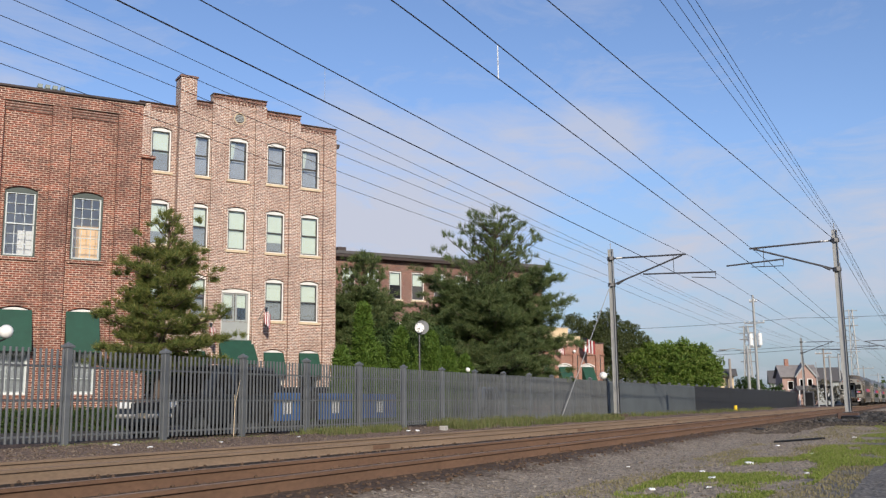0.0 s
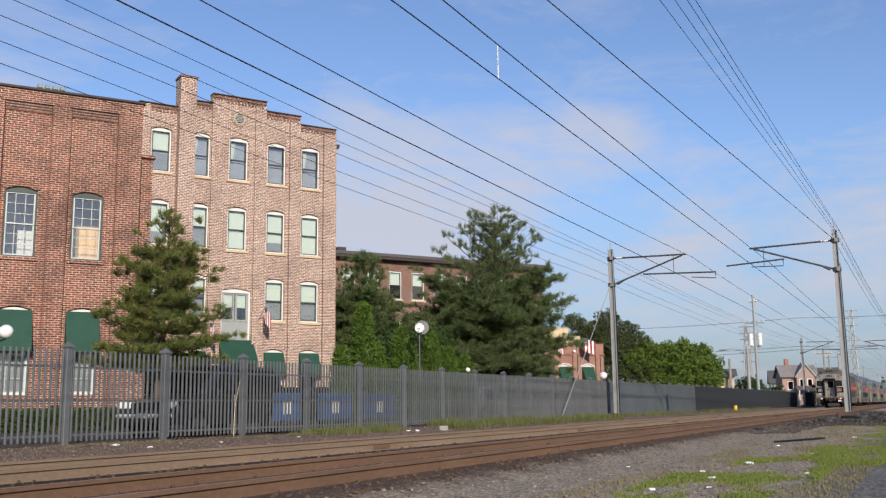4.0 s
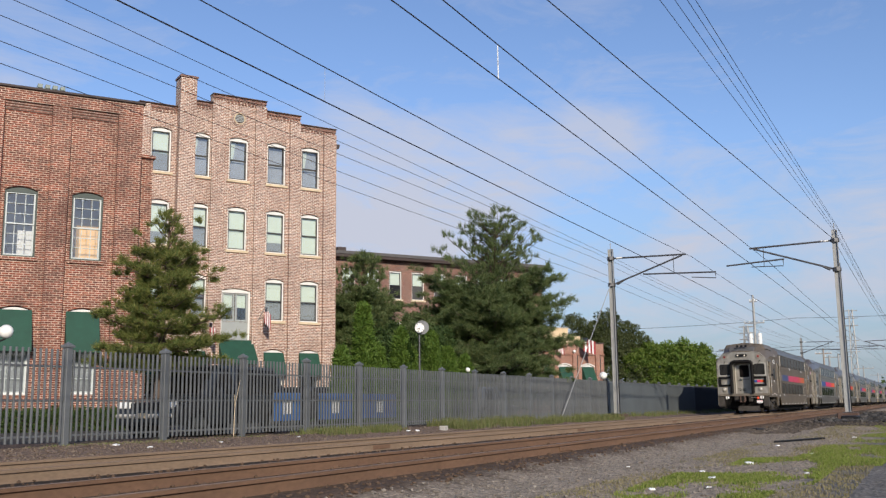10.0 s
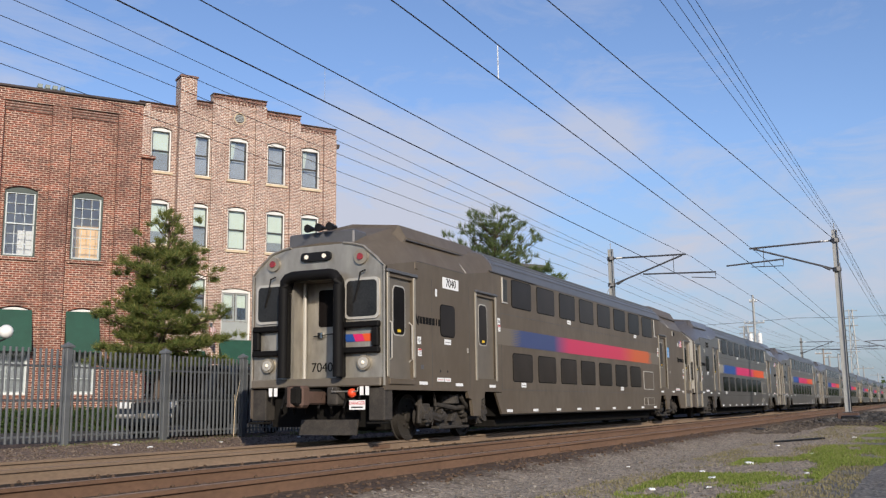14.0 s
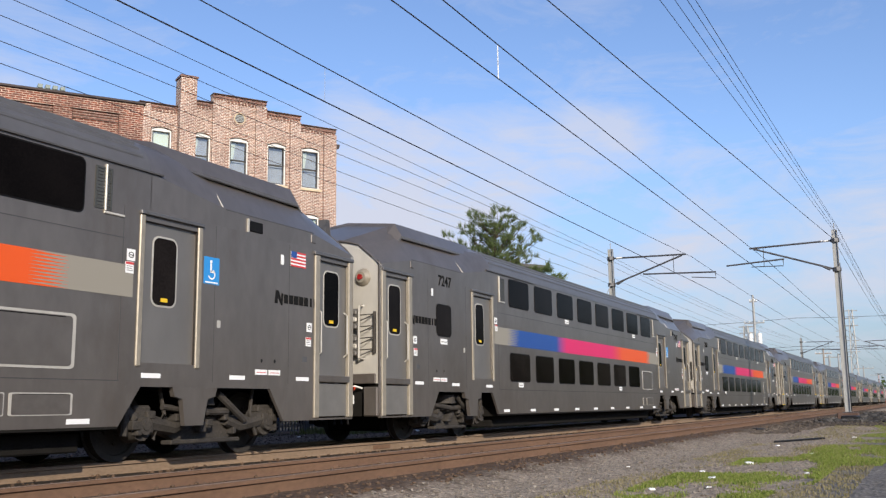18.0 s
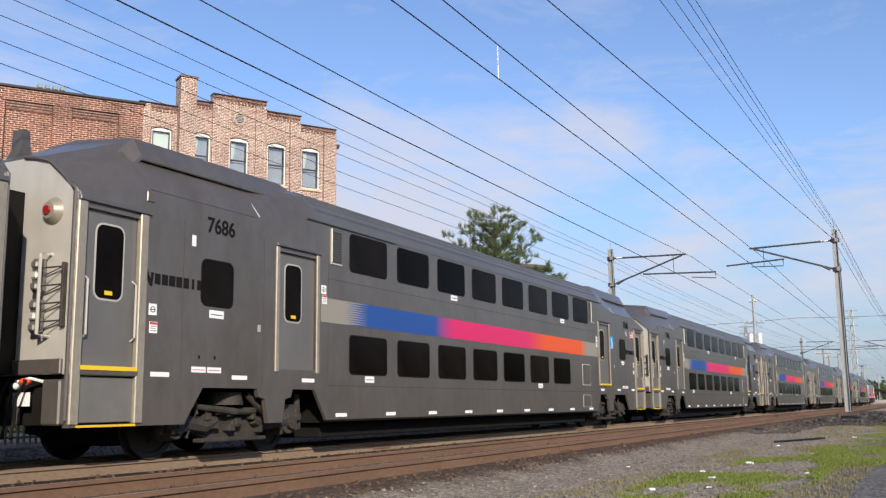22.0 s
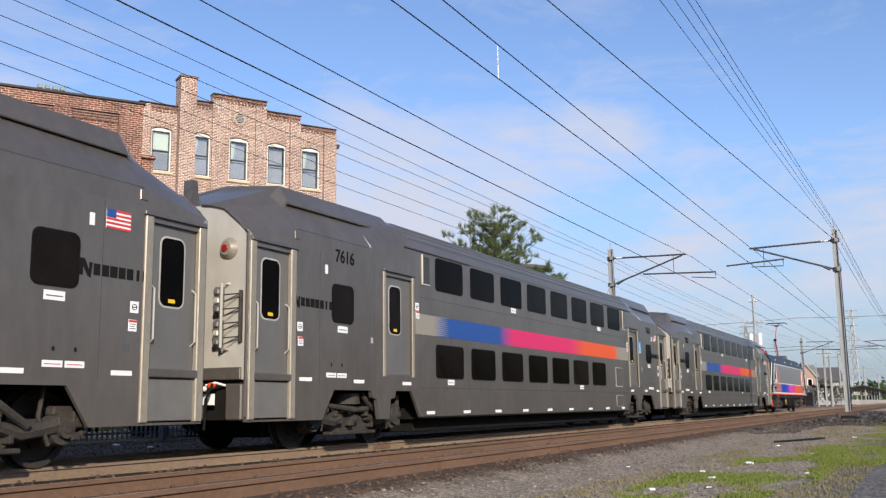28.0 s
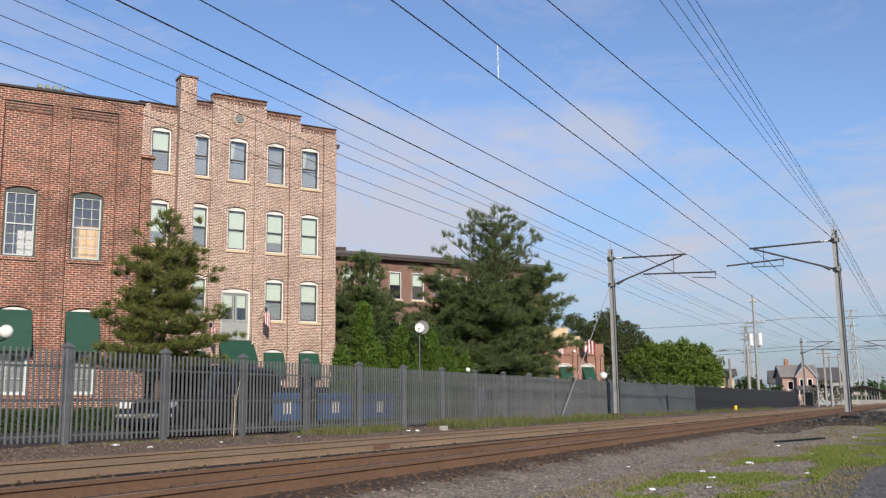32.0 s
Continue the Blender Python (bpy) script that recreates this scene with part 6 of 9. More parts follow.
def add_coach_side(c, turn, cab):
    def p(name, key, mat, m=Matrix.Identity(4), label="", par=None):
        return part(name, SH[key], mat, par or c, label, turn @ m if par is None else m)
    lead_cab = cab and turn == Matrix.Identity(4)
    paint, glass, leaf = ("steel_dusty", "tinted_dusty", "door_dusty") if cab else ("steel", "tinted", "doorgrey")
    p("side_wall", "side_wall_cab" if lead_cab else "side_wall", paint)
    p("upper_side_wall", "upper_wall", paint)
    for k in range(2):
        p("panel_seam", "seam%d" % k, "seam")
    for x in (5.34, COACH - 5.34, 1.85, COACH - 1.85, 3.6, COACH - 3.6):
        p("weld_line", "weld", "seam", Matrix.Translation((x, 0, 0)))
    for i in range(6):
        p("roof_rib", "rib%d" % i, "roofgrey")
    p("eave_seam", "eave_seam", "seam")
    p("bottom_sill", "belly_sill", "under")
    flip = Matrix.Translation((COACH, 0, 0)) @ Matrix.Diagonal((-1, 1, 1, 1))
    for mir in (False, True):
        def q(x):
            return COACH - x if mir else x
        shift = Matrix.Translation((COACH - 1.18, 0, 0)) if mir else Matrix.Identity(4)
        d = p("door", "end_door", leaf, shift, "stainless end door above a trap panel")
        p("door_trim", "end_door_trim", "pale", par=d)
        p("door_glass", "end_door_glass", "tinted", par=d)
        p("exit_mark", "handle_mark", "yellow", Matrix.Translation((0.58, -0.002, 2.07)), par=d, label="yellow release mark")
        p("grab_rail", "grab_rail", "pale", Matrix.Translation((0.2, 0.03, 0)), par=d)
        p("grab_rail", "grab_rail", "pale", Matrix.Translation((0.98, 0.03, 0)), par=d)
        p("sill_plate", "sill_plate", paint, shift)
        p("truck_bracket", "truck_bracket", paint, flip if mir else Matrix.Identity(4), "grey bracket over the truck")
        if not (lead_cab and not mir):
            p("trap_panel", "trap_panel", "trap", shift)
        p("drip_rail", "drip_rail", "roofgrey", Matrix.Translation((COACH - 1.22, 0, 0)) if mir else Matrix.Identity(4))
        for x in (0.085, 1.095):
            p("door_post", "quarter_post" if lead_cab and not mir else "door_post", "post", Matrix.Translation((q(x), 0, 0)))
        shq = Matrix.Translation((COACH - 8.96, 0, 0)) if mir else Matrix.Identity(4)
        d = p("door", "quarter_door", leaf, shq, "stainless quarter-point door")
        p("door_trim", "quarter_trim", "pale", par=d)
        p("door_glass", "quarter_glass", glass, par=d)
        p("exit_mark", "handle_mark", "yellow", Matrix.Translation((4.41, -0.002, 2.07)), par=d, label="yellow release mark")
        p("drip_rail", "drip_rail_q", "roofgrey", shq)
        for x in (3.935, 5.025):
            p("door_post", "quarter_post", "post", Matrix.Translation((q(x), 0, 0)))
        if not mir:
            w = p("window", "small_gasket", "rubber")
            p("pane", "small_pane", glass, par=w)
            l = p("label_plate", "label", "sticker", Matrix.Translation((2.54, 0, 1.96)))
            p("print", "label_bar", "doorgrey", par=l)
        lk = p("latch_plate", "sign", "pale", Matrix.Translation((q(3.5), 0, 1.83)) @ Matrix.Diagonal((0.5, 1, 0.6, 1)))
        lk = p("latch_plate", "sign", "roofgrey", Matrix.Translation((q(1.42), 0, 1.42)) @ Matrix.Diagonal((0.9, 1, 0.5, 1)))
        p("grille_rail", "grille_rail", "pale", Matrix.Translation((COACH - 11.08, 0, 0)) if mir else Matrix.Identity(4))
        p("ventilation_grille", "louvre", "louvre", Matrix.Translation((COACH - 11.28, 0, 0)) if mir else Matrix.Identity(4))
        for x, z, mat in ((1.3, 1.93, "text_dark"), (1.32, 1.70, "sticker_red"), (5.2, 2.58, "text_dark"), (5.22, 2.42, "sticker_red")):
            sg = p("notice", "sign", "sticker", Matrix.Translation((q(x), 0, z)) @ Matrix.Diagonal((1, 1, 0.85, 1)))
            p("print", "notice_ring" if mat == "text_dark" else "notice_head", mat, par=sg)
            if mat == "sticker_red":
                p("print_bar", "notice_bars", "doorgrey", par=sg)
        for x, z in ((1.47, 1.11), (3.07, 1.10), (4.78, 1.09)):
            p("reflector", "reflector", "sticker", Matrix.Translation((q(x), 0, z)))
        for x in (2.2, 2.52):
            l = p("label_plate", "label", "sticker", Matrix.Translation((q(x), 0, 1.19)) @ Matrix.Diagonal((0.95, 1, 0.7, 1)))
            p("print", "label_bar", "sticker_red", par=l)
            p("jack_socket", "sign_mark", "black", Matrix.Translation((q(x), 0, 1.36)))
        p("vent_cover", "sign", "lamp_glass", Matrix.Translation((q(2.04), 0, 2.93)) @ Matrix.Diagonal((0.55, 1, 0.9, 1)))
        p("hood_joint", "hood_joint", "pale", flip if mir else Matrix.Identity(4))
        p("hood_groove", "hood_groove", "seam", flip if mir else Matrix.Identity(4))
        p("lifting_eye", "lifting_eye", paint, flip if mir else Matrix.Identity(4))
        p("hood_seam", "hood_seam", "seam", Matrix.Translation((COACH - 4.6, 0, 0)) if mir else Matrix.Identity(4))
        p("gutter", "gutter", "seam", Matrix.Translation((COACH - 12.3, 0, 0)) if mir else Matrix.Identity(4))
    for i in range(8):
        w = p("window", "gasket", "rubber", Matrix.Translation((6.63 + 1.67 * i, 0, 3.31)))
        p("pane", "pane", glass, par=w)
        if i in (2, 6):
            l = p("label_plate", "label", "sticker", Matrix.Translation((6.75 + 1.67 * i, 0, 2.90)))
            p("print", "label_bar", "doorgrey", par=l)
    for i in range(7):
        w = p("window", "gasket", "rubber", Matrix.Translation((6.63 + 1.67 * i, 0, 1.55)))
        p("pane", "pane", glass, par=w)
        if i in (0, 5):
            l = p("label_plate", "label", "sticker", Matrix.Translation((6.66 + 1.67 * i, 0, 1.14)))
            p("print", "label_bar", "doorgrey", par=l)
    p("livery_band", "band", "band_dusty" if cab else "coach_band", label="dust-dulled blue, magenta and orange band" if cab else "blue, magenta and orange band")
    for i in range(9):
        p("reflector", "reflector", "sticker", Matrix.Translation((5.75 + 1.66 * i, 0, 0.54)))


def build_coach(index, number, cab=False):
    c = thing("passenger_coach" if not cab else "cab_coach", Matrix.Identity(4),
              "grey double-deck commuter coach with tinted windows and colour band" if not cab else "grey double-deck cab coach with black-ringed gangway door leading the train", "train coach", "coaches of the train")
    paint = "steel_dusty" if cab else "steel"
    part("roof", SH["roof"], "roofgrey", c, "ribbed grey roof")
    for turn in (Matrix.Identity(4), TURN):
        part("end_hood", SH["end_hood"], paint, c, m=turn)
        part("hood_fairing", SH["hood_box"], paint, c, m=turn)
        if cab and turn == Matrix.Identity(4):
            continue
        part("end_skirt", SH["end_skirt"], "under", c, m=turn)
        part("exhaust_vent", SH["exhaust_vent"], "seam", c, "dark vent on the roof end", m=turn)
        part("end_wall", SH["end_wall"], "pale", c, "brushed stainless end wall", m=turn)
        part("corner_rib", SH["corner_rib"], "steel", c, m=turn)
        part("corner_rib", SH["corner_rib"], "steel", c, m=turn @ Matrix.Diagonal((1, -1, 1, 1)))
    for turn in (Matrix.Identity(4), TURN):
        add_coach_side(c, turn, cab)
    part("underframe", SH["underframe"], "under", c)
    part("floor_well", SH["floor_well"], "under", c)
    part("belly_pan", SH["belly_pan"], "under", c)
    add_truck(c, 3.36, SH["wheel"], 0.457, 1.275)
    add_truck(c, COACH - 3.36, SH["wheel"], 0.457, 1.275)
    for turn in (Matrix.Identity(4), TURN):
        part("coupler", SH["coupler"], "under", c, m=turn)
        if not (cab and turn == Matrix.Identity(4)):
            gangway(c, turn)
    return c


def gangway(c, turn):
    d = part("diaphragm", Geo().prism([(-0.62, 1.1), (0.62, 1.1), (0.62, 3.3), (-0.62, 3.3)], "x", -0.36, 0.0), "rubber", c, m=turn)
    y = -1.13
    m = part("marker_lamp", Geo().tube([(0.0, y, 3.02), (-0.05, y, 3.02), (-0.09, y, 3.02)], 0.17, 20, True, 0.1), "post", c, "chrome-ringed red marker lamp", m=turn)
    part("lens", Geo().tube([(-0.12, y, 3.02), (-0.085, y, 3.02)], 0.052, 14), "ledred", m)
    rail = part("jumper_rail", Geo().tube([(0.0, -1.15, 1.52), (-0.17, -1.15, 1.54), (-0.17, -1.15, 2.48), (0.0, -1.15, 2.5)], 0.022, 8), "pale", c, "bright steel jumper cable rail", m=turn)
    part("rail_bracket", Geo().box(-0.07, -1.42, 1.62, 0.0, -1.38, 2.38, 0.008), "bogie", rail)
    for k in range(4):
        z = 1.68 + 0.21 * k
        part("bracket_rod", Geo().tube([(-0.16, -1.15, z), (-0.05, -1.4, z + 0.02)], 0.011, 5).tube([(-0.15, -1.17, z - 0.1), (-0.05, -1.4, z + 0.02)], 0.008, 5), "bogie", rail)
    for z0 in (1.56, 2.04):
        j = part("jumper_receptacle", Geo().box(-0.13, -1.1, z0, -0.02, -0.96, z0 + 0.4, 0.02), "doorgrey", c, "pale jumper cable receptacles", m=turn)
        for k in range(3):
            part("receptacle_lid", Geo().box(-0.17, -1.09, z0 + 0.02 + 0.13 * k, -0.12, -0.98, z0 + 0.11 + 0.13 * k, 0.02), "pale" if k % 2 else "doorgrey", j)
        part("receptacle_hinge", Geo().box(-0.16, -1.13, z0 + 0.03, -0.1, -1.1, z0 + 0.37, 0.01), "bogie", j)
    part("end_sill", Geo().box(-0.05, -1.42, 1.08, 0.0, -0.62, 1.26, 0.012), "steel", c, "grey end sill", m=turn)
    part("corner_pocket", Geo().box(-0.1, -HALF + 0.02, 0.5, 0.0, -1.2, 1.02, 0.02), "steel", c, m=turn)
    part("pocket_plate", Geo().box(-0.06, -0.78, 0.5, 0.0, -0.6, 1.0, 0.02), "bogie", c, m=turn)
    part("glad_hand", Geo().tube([(0.0, -1.12, 1.0), (-0.14, -1.05, 1.04), (-0.22, -0.94, 1.0)], 0.018, 6).ball((-0.22, -0.92, 0.95), 0.04, 8, 6), "insul", c, "white hose coupling", m=turn)
    for k in range(3):
        y = -1.05 + 0.14 * k
        part("jumper_hose", Geo().tube([(-0.2, y, 1.02), (-0.3, y + 0.03, 0.8), (-0.28, y + 0.06, 0.55), (-0.36, y, 0.36)], 0.024, 6), "rubber", c, m=turn)
    part("hose_coupling", Geo().ball((-0.16, -1.0, 1.0), 0.055, 10, 6, (1.5, 1.2, 0.8)), "red_line", c, m=turn)
    part("danger_sign", Geo().box(-0.09, -1.0, 0.72, -0.08, -0.72, 0.88), "sticker", c, m=turn)


def front_of_cab(c):
    """Driving end at x = 0, seen from -x."""
    w = part("cab_face", Geo().prism([(-HALF, 1.2), (-0.52, 1.2), (-0.52, 3.06), (0.52, 3.06), (0.52, 1.2), (HALF, 1.2), (HALF, 3.24), (1.36, 3.38), (1.06, 3.63), (0.8, 3.7), (0.6, 3.73), (-0.6, 3.73), (-0.8, 3.7), (-1.06, 3.63), (-1.36, 3.38), (-HALF, 3.24)], "x", 0.0, 0.06), "pale_dusty", c, "pale stainless cab front with black-edged gangway")
    short = Geo().tube([(-0.012, -HALF + 0.02, 1.05), (-0.012, -HALF + 0.02, 3.24), (-0.012, -1.35, 3.39), (-0.012, -1.05, 3.64), (-0.012, -0.8, 3.71), (-0.012, -0.6, 3.74)], 0.024, 6)
    part("corner_rib", short, "pale_dusty", c)
    part("corner_rib", short, "pale_dusty", c, m=Matrix.Diagonal((1, -1, 1, 1)))
    for s in (-1, 1):
        part("recess_side", Geo().box(0.06, s * 0.54 - 0.02, 1.2, 0.5, s * 0.54 + 0.02, 3.08), "pale_dusty", c)
    part("recess_top", Geo().box(0.06, -0.52, 3.06, 0.5, 0.52, 3.1), "door_dusty", c)
    part("recess_floor", Geo().box(0.06, -0.52, 1.16, 0.5, 0.52, 1.2), "under", c)
    ring = Geo().tube([(-0.2, -0.62, 1.22), (-0.2, -0.62, 2.92), (-0.2, -0.6, 3.03), (-0.2, -0.53, 3.11), (-0.2, -0.42, 3.14), (-0.2, 0.42, 3.14), (-0.2, 0.53, 3.11), (-0.2, 0.6, 3.03), (-0.2, 0.62, 2.92), (-0.2, 0.62, 1.22)], 0.1, 12)
    part("gangway_ring", ring, "rubber", c, "thick black rubber gangway ring")
    hood = Geo()
    arch = [(0.66, 1.22), (0.66, 2.85), (0.6, 3.06), (0.45, 3.19), (0.25, 3.22)]
    arch = arch + [(-y, z) for y, z in reversed(arch)]
    for (ya, za), (yb, zb) in zip(arch, arch[1:]):
        hood.add([(-0.2, ya, za), (-0.2, yb, zb), (0.0, yb, zb), (0.0, ya, za)], [(0, 1, 2, 3)])
        hood.add([(-0.2, ya * 0.88, za), (-0.2, yb * 0.88, zb - 0.02), (0.0, yb * 0.88, zb - 0.02), (0.0, ya * 0.88, za)], [(3, 2, 1, 0)])
    part("gangway_hood", hood, "rubber", c)
    d = part("end_door", Geo().box(0.42, -0.5, 1.2, 0.46, 0.5, 3.06, 0.008), "pale_dusty", c, "pale end door with window and grab bars")
    part("pane", Geo().prism(rounded(-0.34, 0.22, 2.2, 2.92, 0.06), "x", 0.40, 0.42), "tinted", d)
    part("pane_trim", Geo().prism(rounded(-0.37, 0.25, 2.17, 2.95, 0.07), "x", 0.408, 0.42), "pale_dusty", d)
    part("door_frame", Geo().box(0.24, 0.42, 1.2, 0.3, 0.48, 3.06, 0.01), "pale", d, "white door edge strip")
    part("latch", Geo().tube([(0.36, -0.38, 2.08), (0.36, 0.3, 2.02)], 0.012, 6), "black", d)
    part("lock", Geo().box(0.35, 0.1, 1.98, 0.42, 0.22, 2.1, 0.01), "chrome", d)
    letters("7040", 0.25, "text_dark", d, Matrix.Translation((0.412, 0.14, 1.42)) @ Matrix.Rotation(radians(-90), 4, "Z") @ UPRIGHT, "fleet_number")
    for s in (-1, 1):
        w = part("cab_window", Geo().prism(rounded(s * 1.02 - 0.375, s * 1.02 + 0.375, 2.275, 3.045, 0.1), "x", -0.03, 0.01), "pale", c, "bright-framed cab window")
        part("pane", Geo().prism(rounded(s * 1.02 - 0.325, s * 1.02 + 0.325, 2.325, 2.995, 0.08), "x", -0.04, -0.02), "cab_glass", w)
        part("wiper", Geo().tube([(-0.06, s * 1.02 - 0.1, 3.18), (-0.08, s * 1.02, 3.14), (-0.07, s * 1.02 + 0.05, 2.95), (-0.06, s * 1.02 + 0.16, 2.6)], 0.016, 6), "black", w)
        lamp = part("marker_lamp", Geo().tube([(-0.05, s * 1.0, 3.44), (0.02, s * 1.0, 3.44)], 0.145, 18), "post", c, "steel-ringed red marker lamp")
        part("lens", Geo().tube([(-0.075, s * 1.0, 3.44), (-0.05, s * 1.0, 3.44)], 0.065, 14), "ledred", lamp)
        lamp = part("ditch_light", Geo().tube([(-0.07, s * 1.08, 1.47), (0.0, s * 1.08, 1.47)], 0.14, 18), "post", c, "round ditch light")
        part("lens", Geo().tube([(-0.09, s * 1.08, 1.47), (-0.07, s * 1.08, 1.47)], 0.1, 16), "pale", lamp)
        part("bulb", Geo().ball((-0.09, s * 1.08, 1.47), 0.036, 10, 6), "head", lamp, "lit bulb")
        for z in (2.17, 1.70):
            part("anticlimb_bar", Geo().box(-0.12, s * 1.02 - 0.4, z - 0.055, 0.0, s * 1.02 + 0.4, z + 0.055, 0.02), "rubber", c)
        part("anticlimb_bar", Geo().box(-0.12, s * 1.34 - 0.07, 1.76, 0.0, s * 1.34 + 0.07, 2.11, 0.02), "rubber", c)
        for k, (a, mat) in enumerate(((-0.2, "flag_blue"), (0.0, "flag_pink"), (0.2, "flag_orange")) if s < 0 else ()):
            part("emblem", Geo().prism([(s * 0.98 - a - 0.1, 1.86), (s * 0.98 - a + 0.1, 1.86), (s * 0.98 - a + 0.16, 2.0), (s * 0.98 - a - 0.04, 2.0)], "x", -0.012, -0.003), mat, c)
        for k in (0, 1):
            part("number_board", Geo().box(-0.06, s * 1.02 - 0.05 - 0.12 * k, 0.88, -0.04, s * 1.02 + 0.02 - 0.12 * k, 1.04), "sticker", c)
        part("step_well", Geo().box(0.0, s * 1.32 - 0.17, 0.42, 0.3, s * 1.32 + 0.17, 1.02, 0.02), "bogie", c)
        part("step_tread", Geo().box(-0.1, s * 1.32 - 0.16, 0.36, 0.2, s * 1.32 + 0.16, 0.4, 0.01), "under", c)
    h = part("headlight_box", Geo().prism(rounded(-0.34, 0.34, 3.43, 3.6, 0.07), "x", -0.06, 0.03), "black", c)
    for y in (-0.2, 0.2):
        part("headlight", Geo().tube([(-0.08, y, 3.515), (-0.055, y, 3.515)], 0.042, 14), "head", h, "lit headlight")
    cp = part("coupler_head", Geo().box(-0.5, -0.13, 0.72, 0.2, 0.13, 0.98, 0.03).box(-0.72, -0.2, 0.66, -0.45, 0.16, 1.06, 0.05), "rustbox", c, "rust-brown coupler")
    part("knuckle", Geo().tube([(-0.72, 0.04, 0.68), (-0.72, 0.04, 1.04)], 0.09, 10), "rustbox", cp)
    for y in (-0.42, 0.42):
        part("draft_bracket", Geo().box(-0.1, y - 0.12, 0.7, 0.2, y + 0.12, 1.04, 0.03), "bogie", cp)
    part("buffer_beam", Geo().box(-0.08, -1.45, 1.04, 0.06, 1.45, 1.2, 0.02), "door_dusty", c)
    part("bulkhead", Geo().box(0.3, -1.2, 0.3, 0.36, 1.2, 1.05), "under", c)
    part("pilot_plate", Geo().prism([(0.05, 0.44), (-0.02, 0.16), (0.02, 0.16), (0.09, 0.44)], "y", -0.9, 0.35), "bogie", c, "dusty pilot plate")
    for k in range(7):
        y = -0.95 + 0.28 * k
        part("jumper_hose", Geo().tube([(0.1, y, 1.0), (0.0, y, 0.82), (-0.02, y + 0.04, 0.66), (0.1, y + 0.1, 0.55)], 0.024, 6), "rubber", c)
    part("uncoupling_lever", Geo().tube([(-0.12, -1.0, 1.02), (-0.14, -1.0, 0.95), (-0.14, -0.45, 0.95), (-0.12, -0.45, 1.02)], 0.015, 6), "pale_dusty", c)
    part("red_cap", Geo().ball((-0.1, -0.86, 0.92), 0.085, 12, 8), "red_line", c, "orange-red hose cap")
    sg = part("warning_plate", Geo().box(-0.07, -1.12, 0.62, -0.06, -0.78, 0.79), "sticker", c)
    letters("DANGER", 0.085, "sticker_red", sg, Matrix.Translation((-0.074, -0.95, 0.735)) @ Matrix.Rotation(radians(-90), 4, "Z") @ UPRIGHT, "warning_text")
    part("print_bar", Geo().box(-0.073, -1.07, 0.65, -0.071, -0.83, 0.675), "text_dark", sg)
    horn = part("roof_box", Geo().box(0.12, -0.75, 3.74, 0.6, 0.75, 4.02, 0.03), "roofgrey", c)
    for y in (-0.3, -0.05, 0.2):
        part("horn", Geo().tube([(0.2, y, 4.1), (-0.05, y, 4.08)], 0.03, 8, True, 0.085), "black", horn)


M["flag_blue"] = material("blue_emblem", BLUE, 0.4, vary=0.05, bump=0)
M["flag_pink"] = material("pink_emblem", PINK, 0.4, vary=0.05, bump=0)
M["flag_orange"] = material("orange_emblem", ORANGE, 0.4, vary=0.05, bump=0)
M["access_blue"] = material("blue_access_sign", (0.03, 0.25, 0.6), 0.4, vary=0.03, bump=0)


